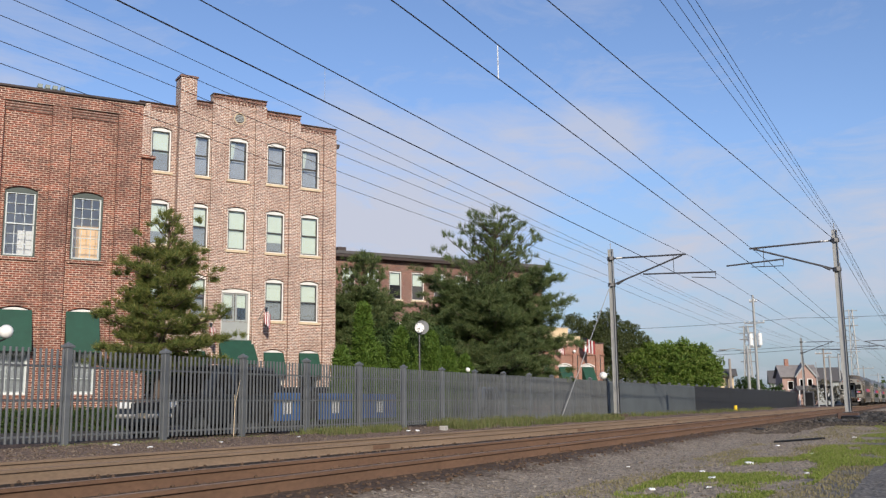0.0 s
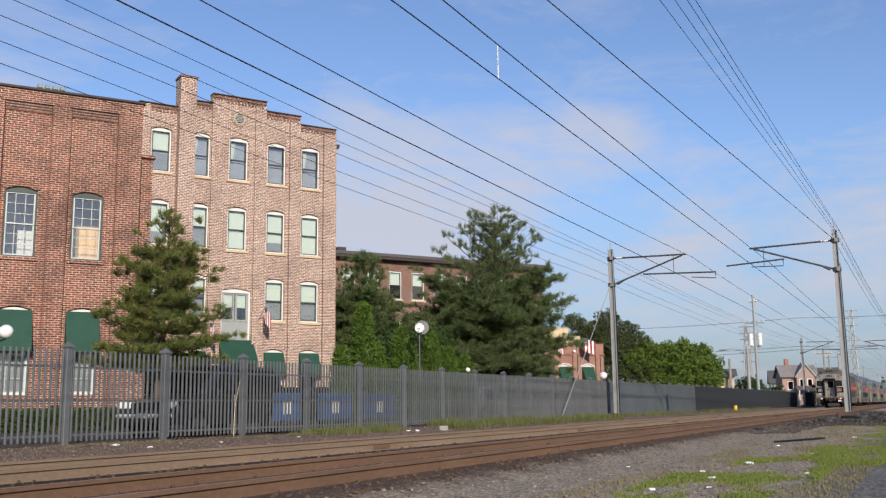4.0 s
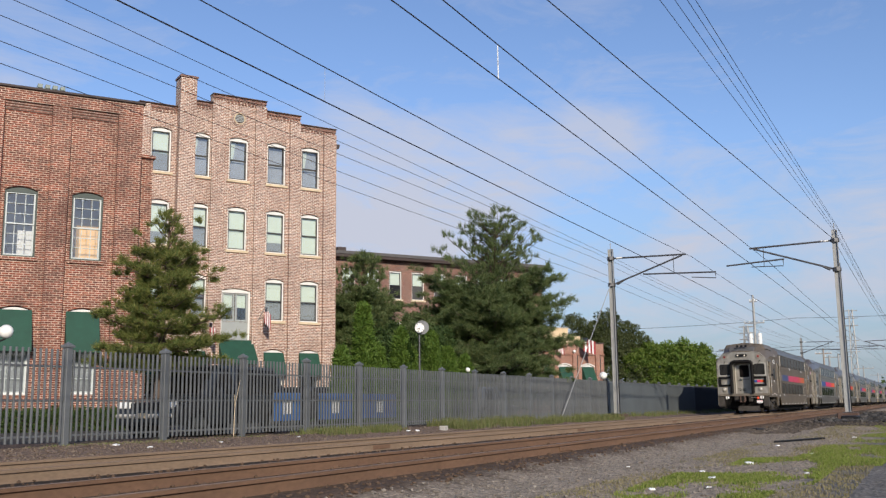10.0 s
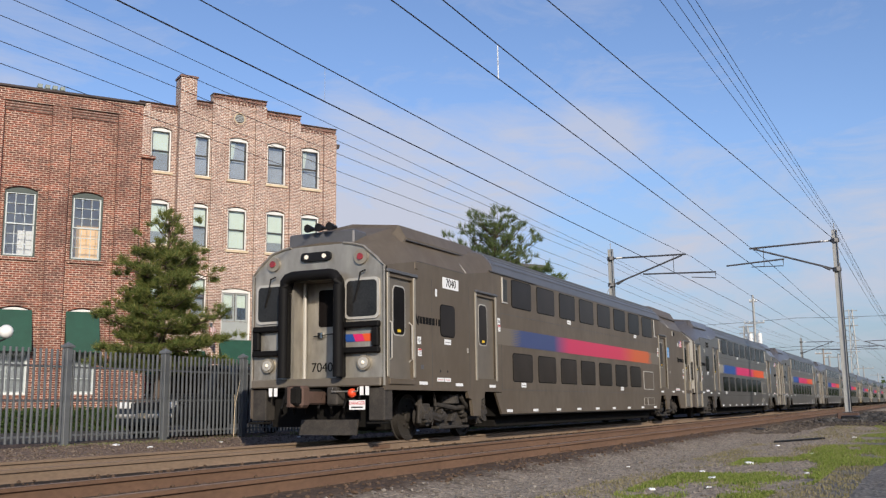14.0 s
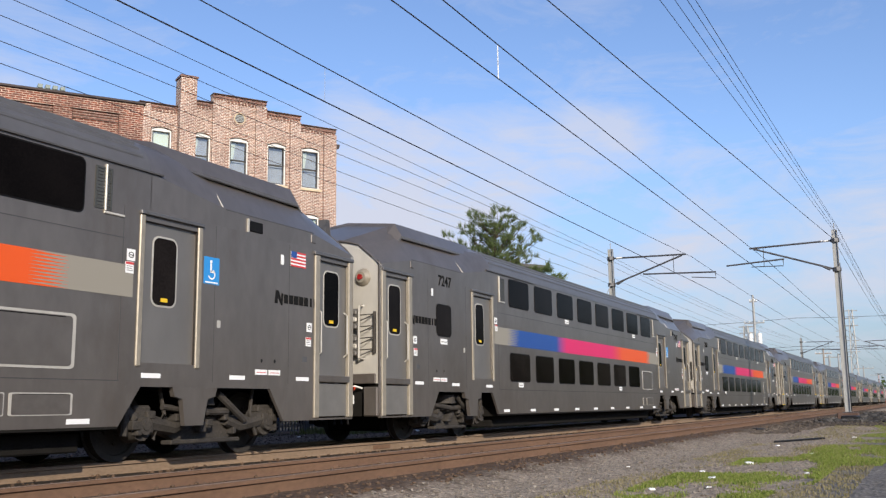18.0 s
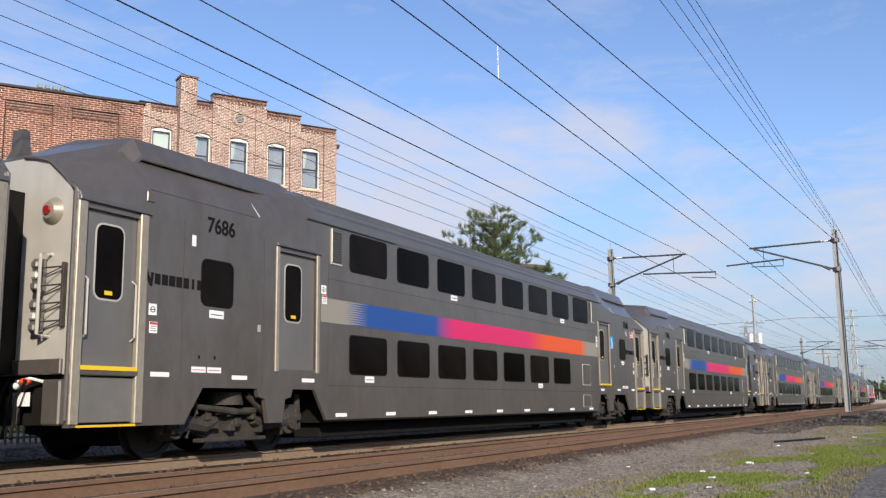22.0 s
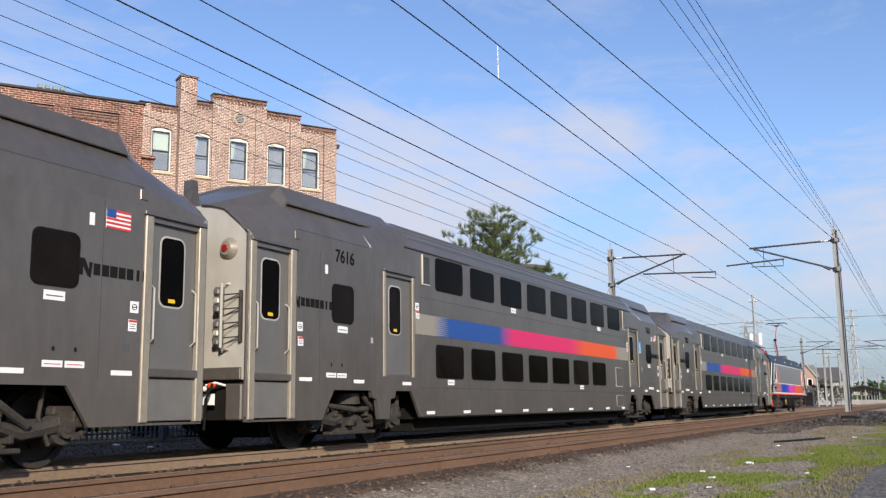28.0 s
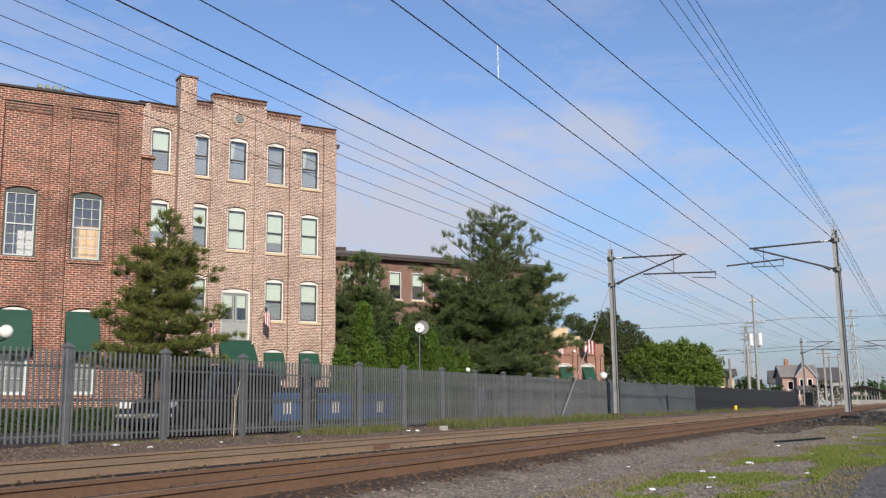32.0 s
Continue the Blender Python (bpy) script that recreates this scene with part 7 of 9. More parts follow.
def dress_coach(c, number, cab, index):
    """Lettering and emblems of one coach, on both sides."""
    for turn in (Matrix.Identity(4), TURN):
        y = -HALF - 0.004
        if cab:
            bd = part("number_plate_board", Geo().prism(rounded(2.33, 3.07, 3.06, 3.29, 0.02), "y", y - 0.006, y + 0.01), "sticker", c, m=turn)
            letters(number, 0.24, "text_dark", bd, Matrix.Translation((2.7, y - 0.008, 3.175)) @ UPRIGHT, "fleet_number")
        tail_x = {2: 2.2, 3: 2.45, 4: 2.06, 5: 2.05, 9: 2.5}.get(index, 2.5)
        for x in (2.6, COACH - tail_x):
            if (cab and x < 5) or not number or (x > 5 and index in (0, 1, 6)):
                continue
            letters(number, 0.3, "text_dark", c, turn @ Matrix.Translation((x, y, 3.08 if x > 5 and index == 9 else 3.19)) @ UPRIGHT, "fleet_number", heavy=0.02)
        for x in (1.68, COACH - 1.62):
            em = part("operator_emblem", SH["emblem"], "text_dark", c, "dark operator emblem", m=turn @ Matrix.Translation((x, 0, 2.33)) @ Matrix.Diagonal((1.2, 1, 1.25, 1)))
            for k, w in enumerate((0.9, 1.0, 1.05, 1.0, 0.95, 0.4, 0.9)):
                part("letter_bar", SH["letter_bar"], "text_dark", em, m=Matrix.Translation((-0.26 + 0.112 * k, 0, 0)) @ Matrix.Diagonal((w, 1, 1, 1)))
        hatches = ((18.28, 1.455, 1.3, 0.76), (17.81, 0.74, 0.4, 0.3), (18.5, 0.74, 0.86, 0.3)) if index in (0, 1, 2, 9) else ((18.68, 1.5, 0.7, 0.72), (18.68, 0.76, 0.7, 0.42))
        for x, z, sx, sz in hatches:
            h = part("access_hatch", SH["hatch"], "pale", c, "flush access hatch with worn edges", m=turn @ Matrix.Translation((x, 0, z)) @ Matrix.Diagonal((sx, 1, sz, 1)))
            part("hatch_cover", SH["hatch_inner"], "steel_dusty" if cab else "steel", h)
            part("hatch_hinge", SH["reflector"], "rubber", h, m=Matrix.Translation((0, -0.01, 0.36)) @ Matrix.Diagonal((2.2, 1, 0.25, 1)))
        if index in (0, 1, 2, 9):
            gr = part("vent_grille", Geo().box(-0.17, y - 0.012, -0.08, 0.17, y + 0.01, 0.08, 0.01), "rubber", c, "small dark grille", m=turn @ Matrix.Translation((COACH - 2.72, 0, 3.33)))
            part("grille_edge", Geo().box(-0.2, y - 0.02, -0.1, -0.17, y + 0.01, 0.1), "pale", gr)
        else:
            w = part("window", SH["small_gasket"], "rubber", c, m=turn @ Matrix.Translation((COACH - 5.09, 0, 0)))
            part("pane", SH["small_pane"], "tinted", w)
            l = part("label_plate", SH["label"], "sticker", c, m=turn @ Matrix.Translation((COACH - 2.54, 0, 1.96)))
            part("print", SH["label_bar"], "doorgrey", l)
        if index in (4, 5):
            for xa, xb, z in ((0.14, 1.04, 1.135), (COACH - 1.04, COACH - 0.14, 1.135), (COACH - 4.98, COACH - 3.98, 1.22), (0.14, 1.04, 0.47), (COACH - 1.04, COACH - 0.14, 0.47)):
                part("sill_edge", Geo().box(xa, -HALF - 0.036, z, xb, -HALF + 0.05, z + 0.05 if z > 1 else z + 0.025), "yellow", c, "yellow door sill edge", m=turn)
        fx, fz = (COACH - 1.4, 2.93) if index == 4 else (COACH - 1.62, 2.98)
        f = part("flag_decal", Geo().box(-0.2, y - 0.001, -0.12, 0.2, y + 0.01, 0.12), "sticker", c, "striped flag decal", m=turn @ Matrix.Translation((fx, 0, fz)))
        st = Geo()
        for k in range(5):
            st.box(-0.2, y - 0.004, -0.12 + 0.053 * k, 0.2, y - 0.001, -0.092 + 0.053 * k)
        part("stripe", st, "sticker_red", f)
        part("canton", Geo().box(-0.2, y - 0.006, 0.02, -0.05, y - 0.003, 0.12), "flag_blue", f)
        a = part("access_sign", Geo().box(-0.16, y - 0.001, -0.19, 0.16, y + 0.01, 0.19), "access_blue", c, "blue wheelchair access sign", m=turn @ Matrix.Translation((COACH - 3.68, 0, 2.56)))
        whl = Geo()
        for k in range(16):
            a0, a1 = radians(200 + 14 * k), radians(200 + 14 * (k + 1))
            whl.prism([(0.075 * math.cos(a0), -0.05 + 0.075 * math.sin(a0)), (0.075 * math.cos(a1), -0.05 + 0.075 * math.sin(a1)), (0.055 * math.cos(a1), -0.05 + 0.055 * math.sin(a1)), (0.055 * math.cos(a0), -0.05 + 0.055 * math.sin(a0))], "y", y - 0.004, y - 0.001)
        whl.box(-0.03, y - 0.004, -0.02, 0.0, y - 0.001, 0.1).box(-0.03, y - 0.004, -0.03, 0.06, y - 0.001, 0.0)
        whl.ball((-0.015, y - 0.003, 0.125), 0.024, 8, 6, (1, 0.2, 1)).box(-0.13, y - 0.004, -0.175, 0.13, y - 0.001, -0.155)
        part("symbol", whl, "sticker", a)


NUMBERS = ["7040", "7255", "7247", "7650", "7686", "7748", "7518", "", "7616", "7282"]
COACHES = []
first = build_coach(1, "")
for i in range(10):
    if i == 0:
        c = build_coach(0, NUMBERS[0], True)
        front_of_cab(c)
    elif i == 1:
        c = first
    else:
        c = copy_thing(first, Matrix.Identity(4))
    COACHES.append(c)
for i, c in enumerate(COACHES):
    dress_coach(c, NUMBERS[i], i == 0, i)


def build_locomotive():
    L = 18.7
    e = thing("electric_locomotive", Matrix.Identity(4), "grey and navy electric locomotive with raised red pantograph pushing the train", "locomotive")
    # body side outline with raked cab ends
    nose = [(0.0, 1.16), (0.03, 1.35), (0.13, 1.7), (0.36, 2.15), (0.62, 2.6), (0.96, 3.1)]
    body = Geo().prism(nose + [(L - x, z) for x, z in reversed(nose)], "y", -1.49, 1.49)
    part("body", body, "loco_grey", e, "grey painted body side")
    roof = Geo()
    a = [(0.9, 3.102), (1.25, 3.46), (1.75, 3.7), (L - 1.75, 3.7), (L - 1.25, 3.46), (L - 0.9, 3.102)]
    ys = [1.493, 1.3, 1.1, 1.1, 1.3, 1.493]
    m = len(a)
    roof.add([(x, -y, z) for (x, z), y in zip(a, ys)] + [(x, y, z) for (x, z), y in zip(a, ys)],
             [tuple(range(m))] + [tuple(range(2 * m - 1, m - 1, -1))] + [(i + 1, i, m + i, m + i + 1) for i in range(m - 1)])
    part("roof", roof, "loco_navy", e, "dark navy sloping roof edge")
    # navy cab wrap and side windows
    for turn in (Matrix.Identity(4), Matrix.Translation((L, 0, 0)) @ Matrix.Rotation(math.pi, 4, "Z")):
        for s in (1, -1):
            mir = turn @ Matrix.Diagonal((1, s, 1, 1))
            wr = part("cab_wrap", Geo().prism([(-0.005, 1.24)] + [(x - 0.008, z) for x, z in nose[1:]] + [(0.98, 3.12), (2.04, 3.12), (1.74, 2.68), (1.52, 2.34), (1.34, 2.0), (1.2, 1.66), (1.12, 1.24)], "y", -1.498, -1.40), "loco_navy", e, m=mir)
            part("wrap_line", Geo().tube([(2.02, -1.49, 3.06), (1.74, -1.49, 2.66), (1.52, -1.49, 2.32), (1.34, -1.49, 1.98), (1.2, -1.49, 1.64), (1.12, -1.49, 1.26)], 0.028, 6), "white_line", wr)
            w = part("cab_side_window", Geo().prism([(1.38, 1.92), (1.46, 1.88), (2.54, 1.89), (2.6, 1.95), (2.6, 2.97), (2.54, 3.03), (2.12, 3.03), (2.04, 2.97), (1.8, 2.64), (1.58, 2.3), (1.43, 2.02)], "y", -1.500, -1.45), "tinted", e, "dark cab side window", m=mir)
            part("window_post", Geo().box(2.0, -1.508, 2.42, 2.1, -1.47, 2.98, 0.01), "blind_grey", w, "pale sliding window post")
            part("window_handle", Geo().box(2.0, -1.52, 2.36, 2.14, -1.49, 2.4, 0.005), "black", w)
            part("edge_line", Geo().tube([(x, -1.492, max(z, 1.26)) for x, z in nose], 0.026, 6), "white_line", wr)
            part("grab_bar", Geo().tube([(0.72, -1.49, 2.2), (0.74, -1.54, 2.22), (1.2, -1.54, 2.24), (1.22, -1.49, 2.22)], 0.015, 6), "black", wr)
            part("window_line", Geo().tube([(2.63, -1.49, 2.96), (2.63, -1.49, 1.93), (2.56, -1.49, 1.86), (1.4, -1.49, 1.85)], 0.03, 6), "white_line", w)
            for x in (2.78, 3.52):
                part("handrail", Geo().tube([(x, -1.48, 1.3), (x, -1.56, 1.34), (x, -1.56, 2.7), (x, -1.48, 2.74)], 0.014, 6), "red_line", e, "orange-red vertical handrail", m=mir)
            dr = part("cab_door", Geo().box(2.82, -1.496, 1.28, 3.48, -1.45, 2.95, 0.006), "loco_grey", e, m=mir)
            part("door_handle", Geo().box(2.78, -1.53, 1.62, 2.95, -1.49, 1.66, 0.008), "chrome", dr)
            part("door_handle", Geo().box(2.78, -1.53, 2.25, 2.95, -1.49, 2.29, 0.008), "chrome", dr)
            part("door_label", Geo().box(2.93, -1.502, 1.93, 3.15, -1.49, 2.05), "yellow", dr)
            st = part("step_ladder", Geo().box(2.78, -1.47, 0.36, 2.82, -1.3, 1.3, 0.01).box(3.32, -1.47, 0.36, 3.36, -1.3, 1.3, 0.01).box(2.82, -1.36, 1.0, 3.32, -1.3, 1.3, 0.01).box(2.82, -1.36, 0.36, 3.32, -1.3, 0.44, 0.01), "bogie", e, "dusty recessed cab steps", m=mir)
            for z in (0.4, 0.72, 1.0):
                part("step_tread", Geo().tube([(2.82, -1.48, z), (3.32, -1.48, z)], 0.018, 6), "red_line", st)
        nf = part("nose_panel", Geo().prism([(x + 0.01, z) for x, z in nose[1:]] + [(x - 0.012, z + 0.004) for x, z in reversed(nose[1:])], "y", -1.44, 1.44), "loco_navy", e, "black nose panel", m=turn)
        ws = part("windscreen", Geo().prism([(0.26, 1.98), (0.36, 2.17), (0.6, 2.59), (0.84, 2.94), (0.815, 2.955), (0.575, 2.605), (0.335, 2.185), (0.235, 1.995)], "y", -1.3, 1.3), "sky_toned_glass", e, "glazed windscreen greyed to stand in for reflected sky", m=turn)
        part("windscreen_post", Geo().prism([(0.25, 1.98), (0.35, 2.17), (0.59, 2.59), (0.83, 2.94), (0.81, 2.96), (0.565, 2.61), (0.325, 2.19), (0.225, 2.0)], "y", -0.05, 0.05), "black", ws)
        part("wiper", Geo().tube([(0.3, -0.9, 1.96), (0.5, -0.5, 2.4)], 0.015, 6), "black", ws)
        bp = part("brow_panel", Geo().prism([(0.93, 3.1), (1.23, 3.43), (1.72, 3.635), (1.7, 3.645), (1.21, 3.442), (0.91, 3.11)], "y", -1.06, 1.06), "loco_grey", e, "grey brow over the windscreen", m=turn)
        nb = part("number_board", Geo().box(0.98, -0.8, 3.2, 1.06, -0.15, 3.38, 0.02), "black", bp, "black number board")
        letters("4638", 0.17, "sticker", nb, Matrix.Translation((0.974, -0.475, 3.29)) @ Matrix.Rotation(radians(-90), 4, "Z") @ UPRIGHT, "fleet_number", heavy=0.015)
        for k in range(3):
            part("roof_horn", Geo().ball((1.75 + 0.22 * k, -0.75, 3.72), 0.11, 10, 8), "black", e, m=turn)
        for y in (-0.95, 0.95):
            h = part("headlight", Geo().box(-0.04, y - 0.16, 1.3, 0.06, y + 0.16, 1.5, 0.02), "black", e, m=turn)
            part("lens", Geo().tube([(-0.05, y, 1.4), (-0.03, y, 1.4)], 0.07, 14), "lamp_glass", h)
        part("nose_skirt", Geo().prism([(0.1, 0.4), (-0.03, 0.75), (-0.02, 1.16), (1.4, 1.16), (1.2, 0.4)], "y", -1.45, 1.45), "black", e, m=turn)
        part("coupler", Geo().box(-0.6, -0.15, 0.72, 0.1, 0.15, 1.02, 0.04), "under", e, m=turn)
        part("corner_step", Geo().tube([(0.12, -1.5, 0.72), (0.08, -1.5, 0.42), (0.48, -1.5, 0.42), (0.52, -1.5, 0.72)], 0.016, 6), "red_line", e, m=turn)
        for z in (0.78, 1.06):
            part("corner_step", Geo().tube([(0.12, -1.47, z), (0.56, -1.47, z)], 0.016, 6), "red_line", e, m=turn)
    for turn in (Matrix.Identity(4), Matrix.Translation((L, 0, 0)) @ Matrix.Rotation(math.pi, 4, "Z")):
        for x in (2.16, L - 2.16):
            letters("4638", 0.29, "sticker", e, turn @ Matrix.Translation((x + 0.06, -1.508, 1.99)) @ UPRIGHT, "fleet_number", "white fleet number", heavy=0.022)
        for x in (1.28, L - 2.44):
            em = part("operator_emblem", Geo().prism([(0.0, 1.66), (0.06, 1.66), (0.14, 1.54), (0.14, 1.66), (0.2, 1.66), (0.2, 1.46), (0.14, 1.46), (0.06, 1.58), (0.06, 1.46), (0.0, 1.46)], "y", -1.496, -1.48), "text_dark", e, "dark operator emblem", m=turn @ Matrix.Translation((x, 0, 0)))
            for k, w in enumerate((0.07, 0.085, 0.09, 0.085, 0.075, 0.03, 0.08)):
                part("letter_bar", Geo().box(0.26 + 0.128 * k, -1.496, 1.5, 0.26 + 0.128 * k + w, -1.48, 1.62), "text_dark", em)
    for s in (1, -1):
        mir = Matrix.Diagonal((1, s, 1, 1))
        part("livery_band", Geo().box(3.75, -1.495, 1.29, 16.3, -1.48, 1.83), "loco_band", e, "blue, magenta and orange band", m=mir)
        for z0, z1, x0, mat in ((3.045, 3.085, 1.95, "white_line"), (1.835, 1.88, 2.5, "white_line"), (1.205, 1.275, 0.0, "white_line")):
            part("pinstripe", Geo().box(x0, -1.497, z0, L - x0, -1.48, z1), mat, e, m=mir)
        part("red_sill", Geo().box(0.0, -1.497, 1.13, L, -1.46, 1.2), "red_line", e, m=mir)
        part("solebar", Geo().box(1.0, -1.45, 0.9, L - 1.0, -1.3, 1.13, 0.01), "black", e, m=mir)
        for x0, x1, z0 in ((6.4, 7.1, 0.4), (7.3, 9.9, 0.38), (10.1, 11.6, 0.45)):
            part("equipment_case", Geo().box(x0, -1.42, z0, x1, -0.9, 0.92, 0.03), "under", e, m=mir)
        part("sander_box", Geo().tube([(6.82, -1.46, 0.72), (6.82, -1.4, 0.72)], 0.09, 12).box(6.79, -1.45, 0.5, 6.84, -1.41, 0.66, 0.01), "yellow", e, "yellow drain valve", m=mir)
        nt = part("notice_plate", Geo().box(6.55, -1.456, 1.0, 7.05, -1.45, 1.1), "black", e, m=mir)
        for k, w in enumerate((0.24, 0.06, 0.16)):
            part("print_bar", Geo().box(6.8 - w, -1.462, 1.075 - 0.035 * k, 6.8 + w, -1.456, 1.095 - 0.035 * k), "sticker", nt)
        for x in (3.45, 8.0, 11.5, 15.4):
            part("roof_reflector", Geo().box(x, -1.40, 3.33, x + 0.12, -1.355, 3.39), "sticker", e, m=mir)
    part("belly", Geo().box(1.3, -1.2, 0.5, L - 1.3, 1.2, 1.16).box(6.2, -1.1, 0.2, 12.2, 1.1, 0.5), "under", e)
    wl = wheel(0.55)
    for x in (4.3, L - 4.0):
        add_truck(e, x, wl, 0.55, 1.3)
    # roof gear
    BACK = Matrix.Translation((1.25, 0, 0.06))
    for x in (3.0, 3.7, 4.4):
        for y in (-0.55, 0.45):
            part("roof_insulator", Geo().tube([(x, y, 3.58), (x, y, 3.68)], 0.11, 10).tube([(x, y, 3.7), (x, y, 3.76)], 0.13, 10).tube([(x, y, 3.58), (x, y, 3.84)], 0.06, 8), "red", e, "red roof insulator", m=BACK)
    fp = part("folded_pantograph", Geo().box(2.9, -0.62, 3.84, 4.3, -0.54, 3.92, 0.01).box(2.9, 0.42, 3.84, 4.3, 0.5, 3.92, 0.01).box(2.9, -0.54, 3.84, 2.98, 0.42, 3.92, 0.01), "red", e, "folded red pantograph frame", m=BACK)
    part("lower_arm", Geo().tube([(3.0, -0.05, 3.96), (4.5, -0.05, 4.02)], 0.05, 8), "red", fp)
    part("upper_arm", Geo().tube([(4.5, -0.12, 4.02), (3.1, -0.12, 4.12)], 0.035, 8), "red", fp)
    part("spring_housing", Geo().ball((3.3, -0.3, 4.0), 0.17, 12, 8, (1.7, 1, 0.8)).box(2.95, -0.5, 3.78, 3.7, 0.4, 3.98, 0.03).box(3.05, -0.56, 3.95, 3.3, 0.3, 4.1, 0.03).box(3.75, -0.45, 3.86, 4.2, -0.1, 3.97, 0.02), "red", fp, "red spring housing")
    part("end_plate", Geo().box(2.72, -0.45, 3.9, 2.9, -0.1, 3.98, 0.02), "sticker", fp, "pale end bracket")
    part("cable_loop", Geo().tube([(4.2, -0.5, 3.86), (4.4, -0.52, 4.0), (4.75, -0.5, 3.98), (5.05, -0.5, 3.8), (5.1, -0.5, 3.6)], 0.018, 6), "black", fp)
    part("cable_loop", Geo().tube([(3.3, -0.3, 4.14), (3.7, -0.35, 4.16), (3.95, -0.4, 4.02), (4.3, -0.45, 3.9)], 0.014, 6), "yellow", fp)
    part("roof_insulator", Geo().tube([(4.45, -0.5, 3.6), (4.45, -0.5, 4.06)], 0.05, 8).tube([(4.45, -0.5, 3.72), (4.45, -0.5, 3.77)], 0.1, 10).tube([(4.45, -0.5, 3.83), (4.45, -0.5, 3.88)], 0.1, 10).tube([(4.45, -0.5, 3.94), (4.45, -0.5, 3.99)], 0.09, 10), "rustbox", fp, "brown stacked insulator")
    for x in (3.05, 3.35):
        part("contact_strip", Geo().tube([(x, -0.66, 4.15), (x, -0.5, 4.2), (x, 0.5, 4.2), (x, 0.66, 4.15)], 0.022, 6), "black", fp)
    part("strip_link", Geo().box(3.05, -0.4, 4.16, 3.35, -0.36, 4.19).box(3.05, 0.36, 4.16, 3.35, 0.4, 4.19), "black", fp)
    part("horn", Geo().box(1.2, -0.3, 3.4, 1.5, 0.3, 3.85, 0.03), "black", e)
    part("roof_cover", Geo().box(2.1, -0.7, 3.6, 3.7, 0.7, 3.84, 0.06), "black", e, "black roof equipment cover")
    part("roof_fan", Geo().tube([(2.5, -0.35, 3.8), (2.5, -0.35, 3.97)], 0.14, 12).tube([(2.95, -0.35, 3.8), (2.95, -0.35, 3.95)], 0.12, 12), "black", e)
    part("roof_case", Geo().box(12.3, -0.9, 3.6, 13.25, 0.9, 4.02, 0.03), "roofgrey", e)
    part("roof_case", Geo().box(6.0, -0.9, 3.6, 8.8, 0.9, 3.76, 0.03), "loco_navy", e)
    p = part("pantograph", Geo().box(14.6, -0.55, 3.76, 16.4, 0.55, 3.88, 0.02).box(14.8, -0.4, 3.86, 16.2, 0.4, 4.1, 0.05), "red", e, "raised pantograph with red arms")
    for x in (14.7, 16.3):
        for y in (-0.5, 0.5):
            part("roof_insulator", Geo().tube([(x, y, 3.6), (x, y, 3.78)], 0.09, 10), "red", p)
    part("lower_arm", Geo().tube([(15.6, 0, 3.9), (14.25, 0, 5.3)], 0.05, 8), "red", p)
    part("knee", Geo().tube([(14.25, -0.1, 5.3), (14.25, 0.1, 5.3)], 0.09, 10), "black", p, "black knee joint")
    part("upper_arm", Geo().tube([(14.25, 0, 5.3), (15.5, 0, 6.42)], 0.03, 8), "red", p)
    part("control_rod", Geo().tube([(15.4, 0.1, 3.86), (14.15, 0.1, 5.2)], 0.018, 6), "black", p)
    part("head_pivot", Geo().box(15.42, -0.14, 6.4, 15.62, 0.14, 6.48, 0.01).tube([(15.52, -0.45, 6.5), (15.52, 0.45, 6.5)], 0.02, 6).tube([(15.52, -0.2, 6.46), (15.3, -0.3, 6.66)], 0.014, 5).tube([(15.52, 0.2, 6.46), (15.74, 0.3, 6.66)], 0.014, 5), "black", p)
    for x in (15.3, 15.74):
        part("contact_strip", Geo().tube([(x, -0.78, 6.58), (x, -0.6, 6.66), (x, 0.6, 6.66), (x, 0.78, 6.58)], 0.024, 6), "black", p)
    part("head_frame", Geo().tube([(15.3, -0.55, 6.65), (15.74, -0.55, 6.65)], 0.018, 6).tube([(15.3, 0.55, 6.65), (15.74, 0.55, 6.65)], 0.018, 6), "black", p)
    return e


LOCO = build_locomotive()




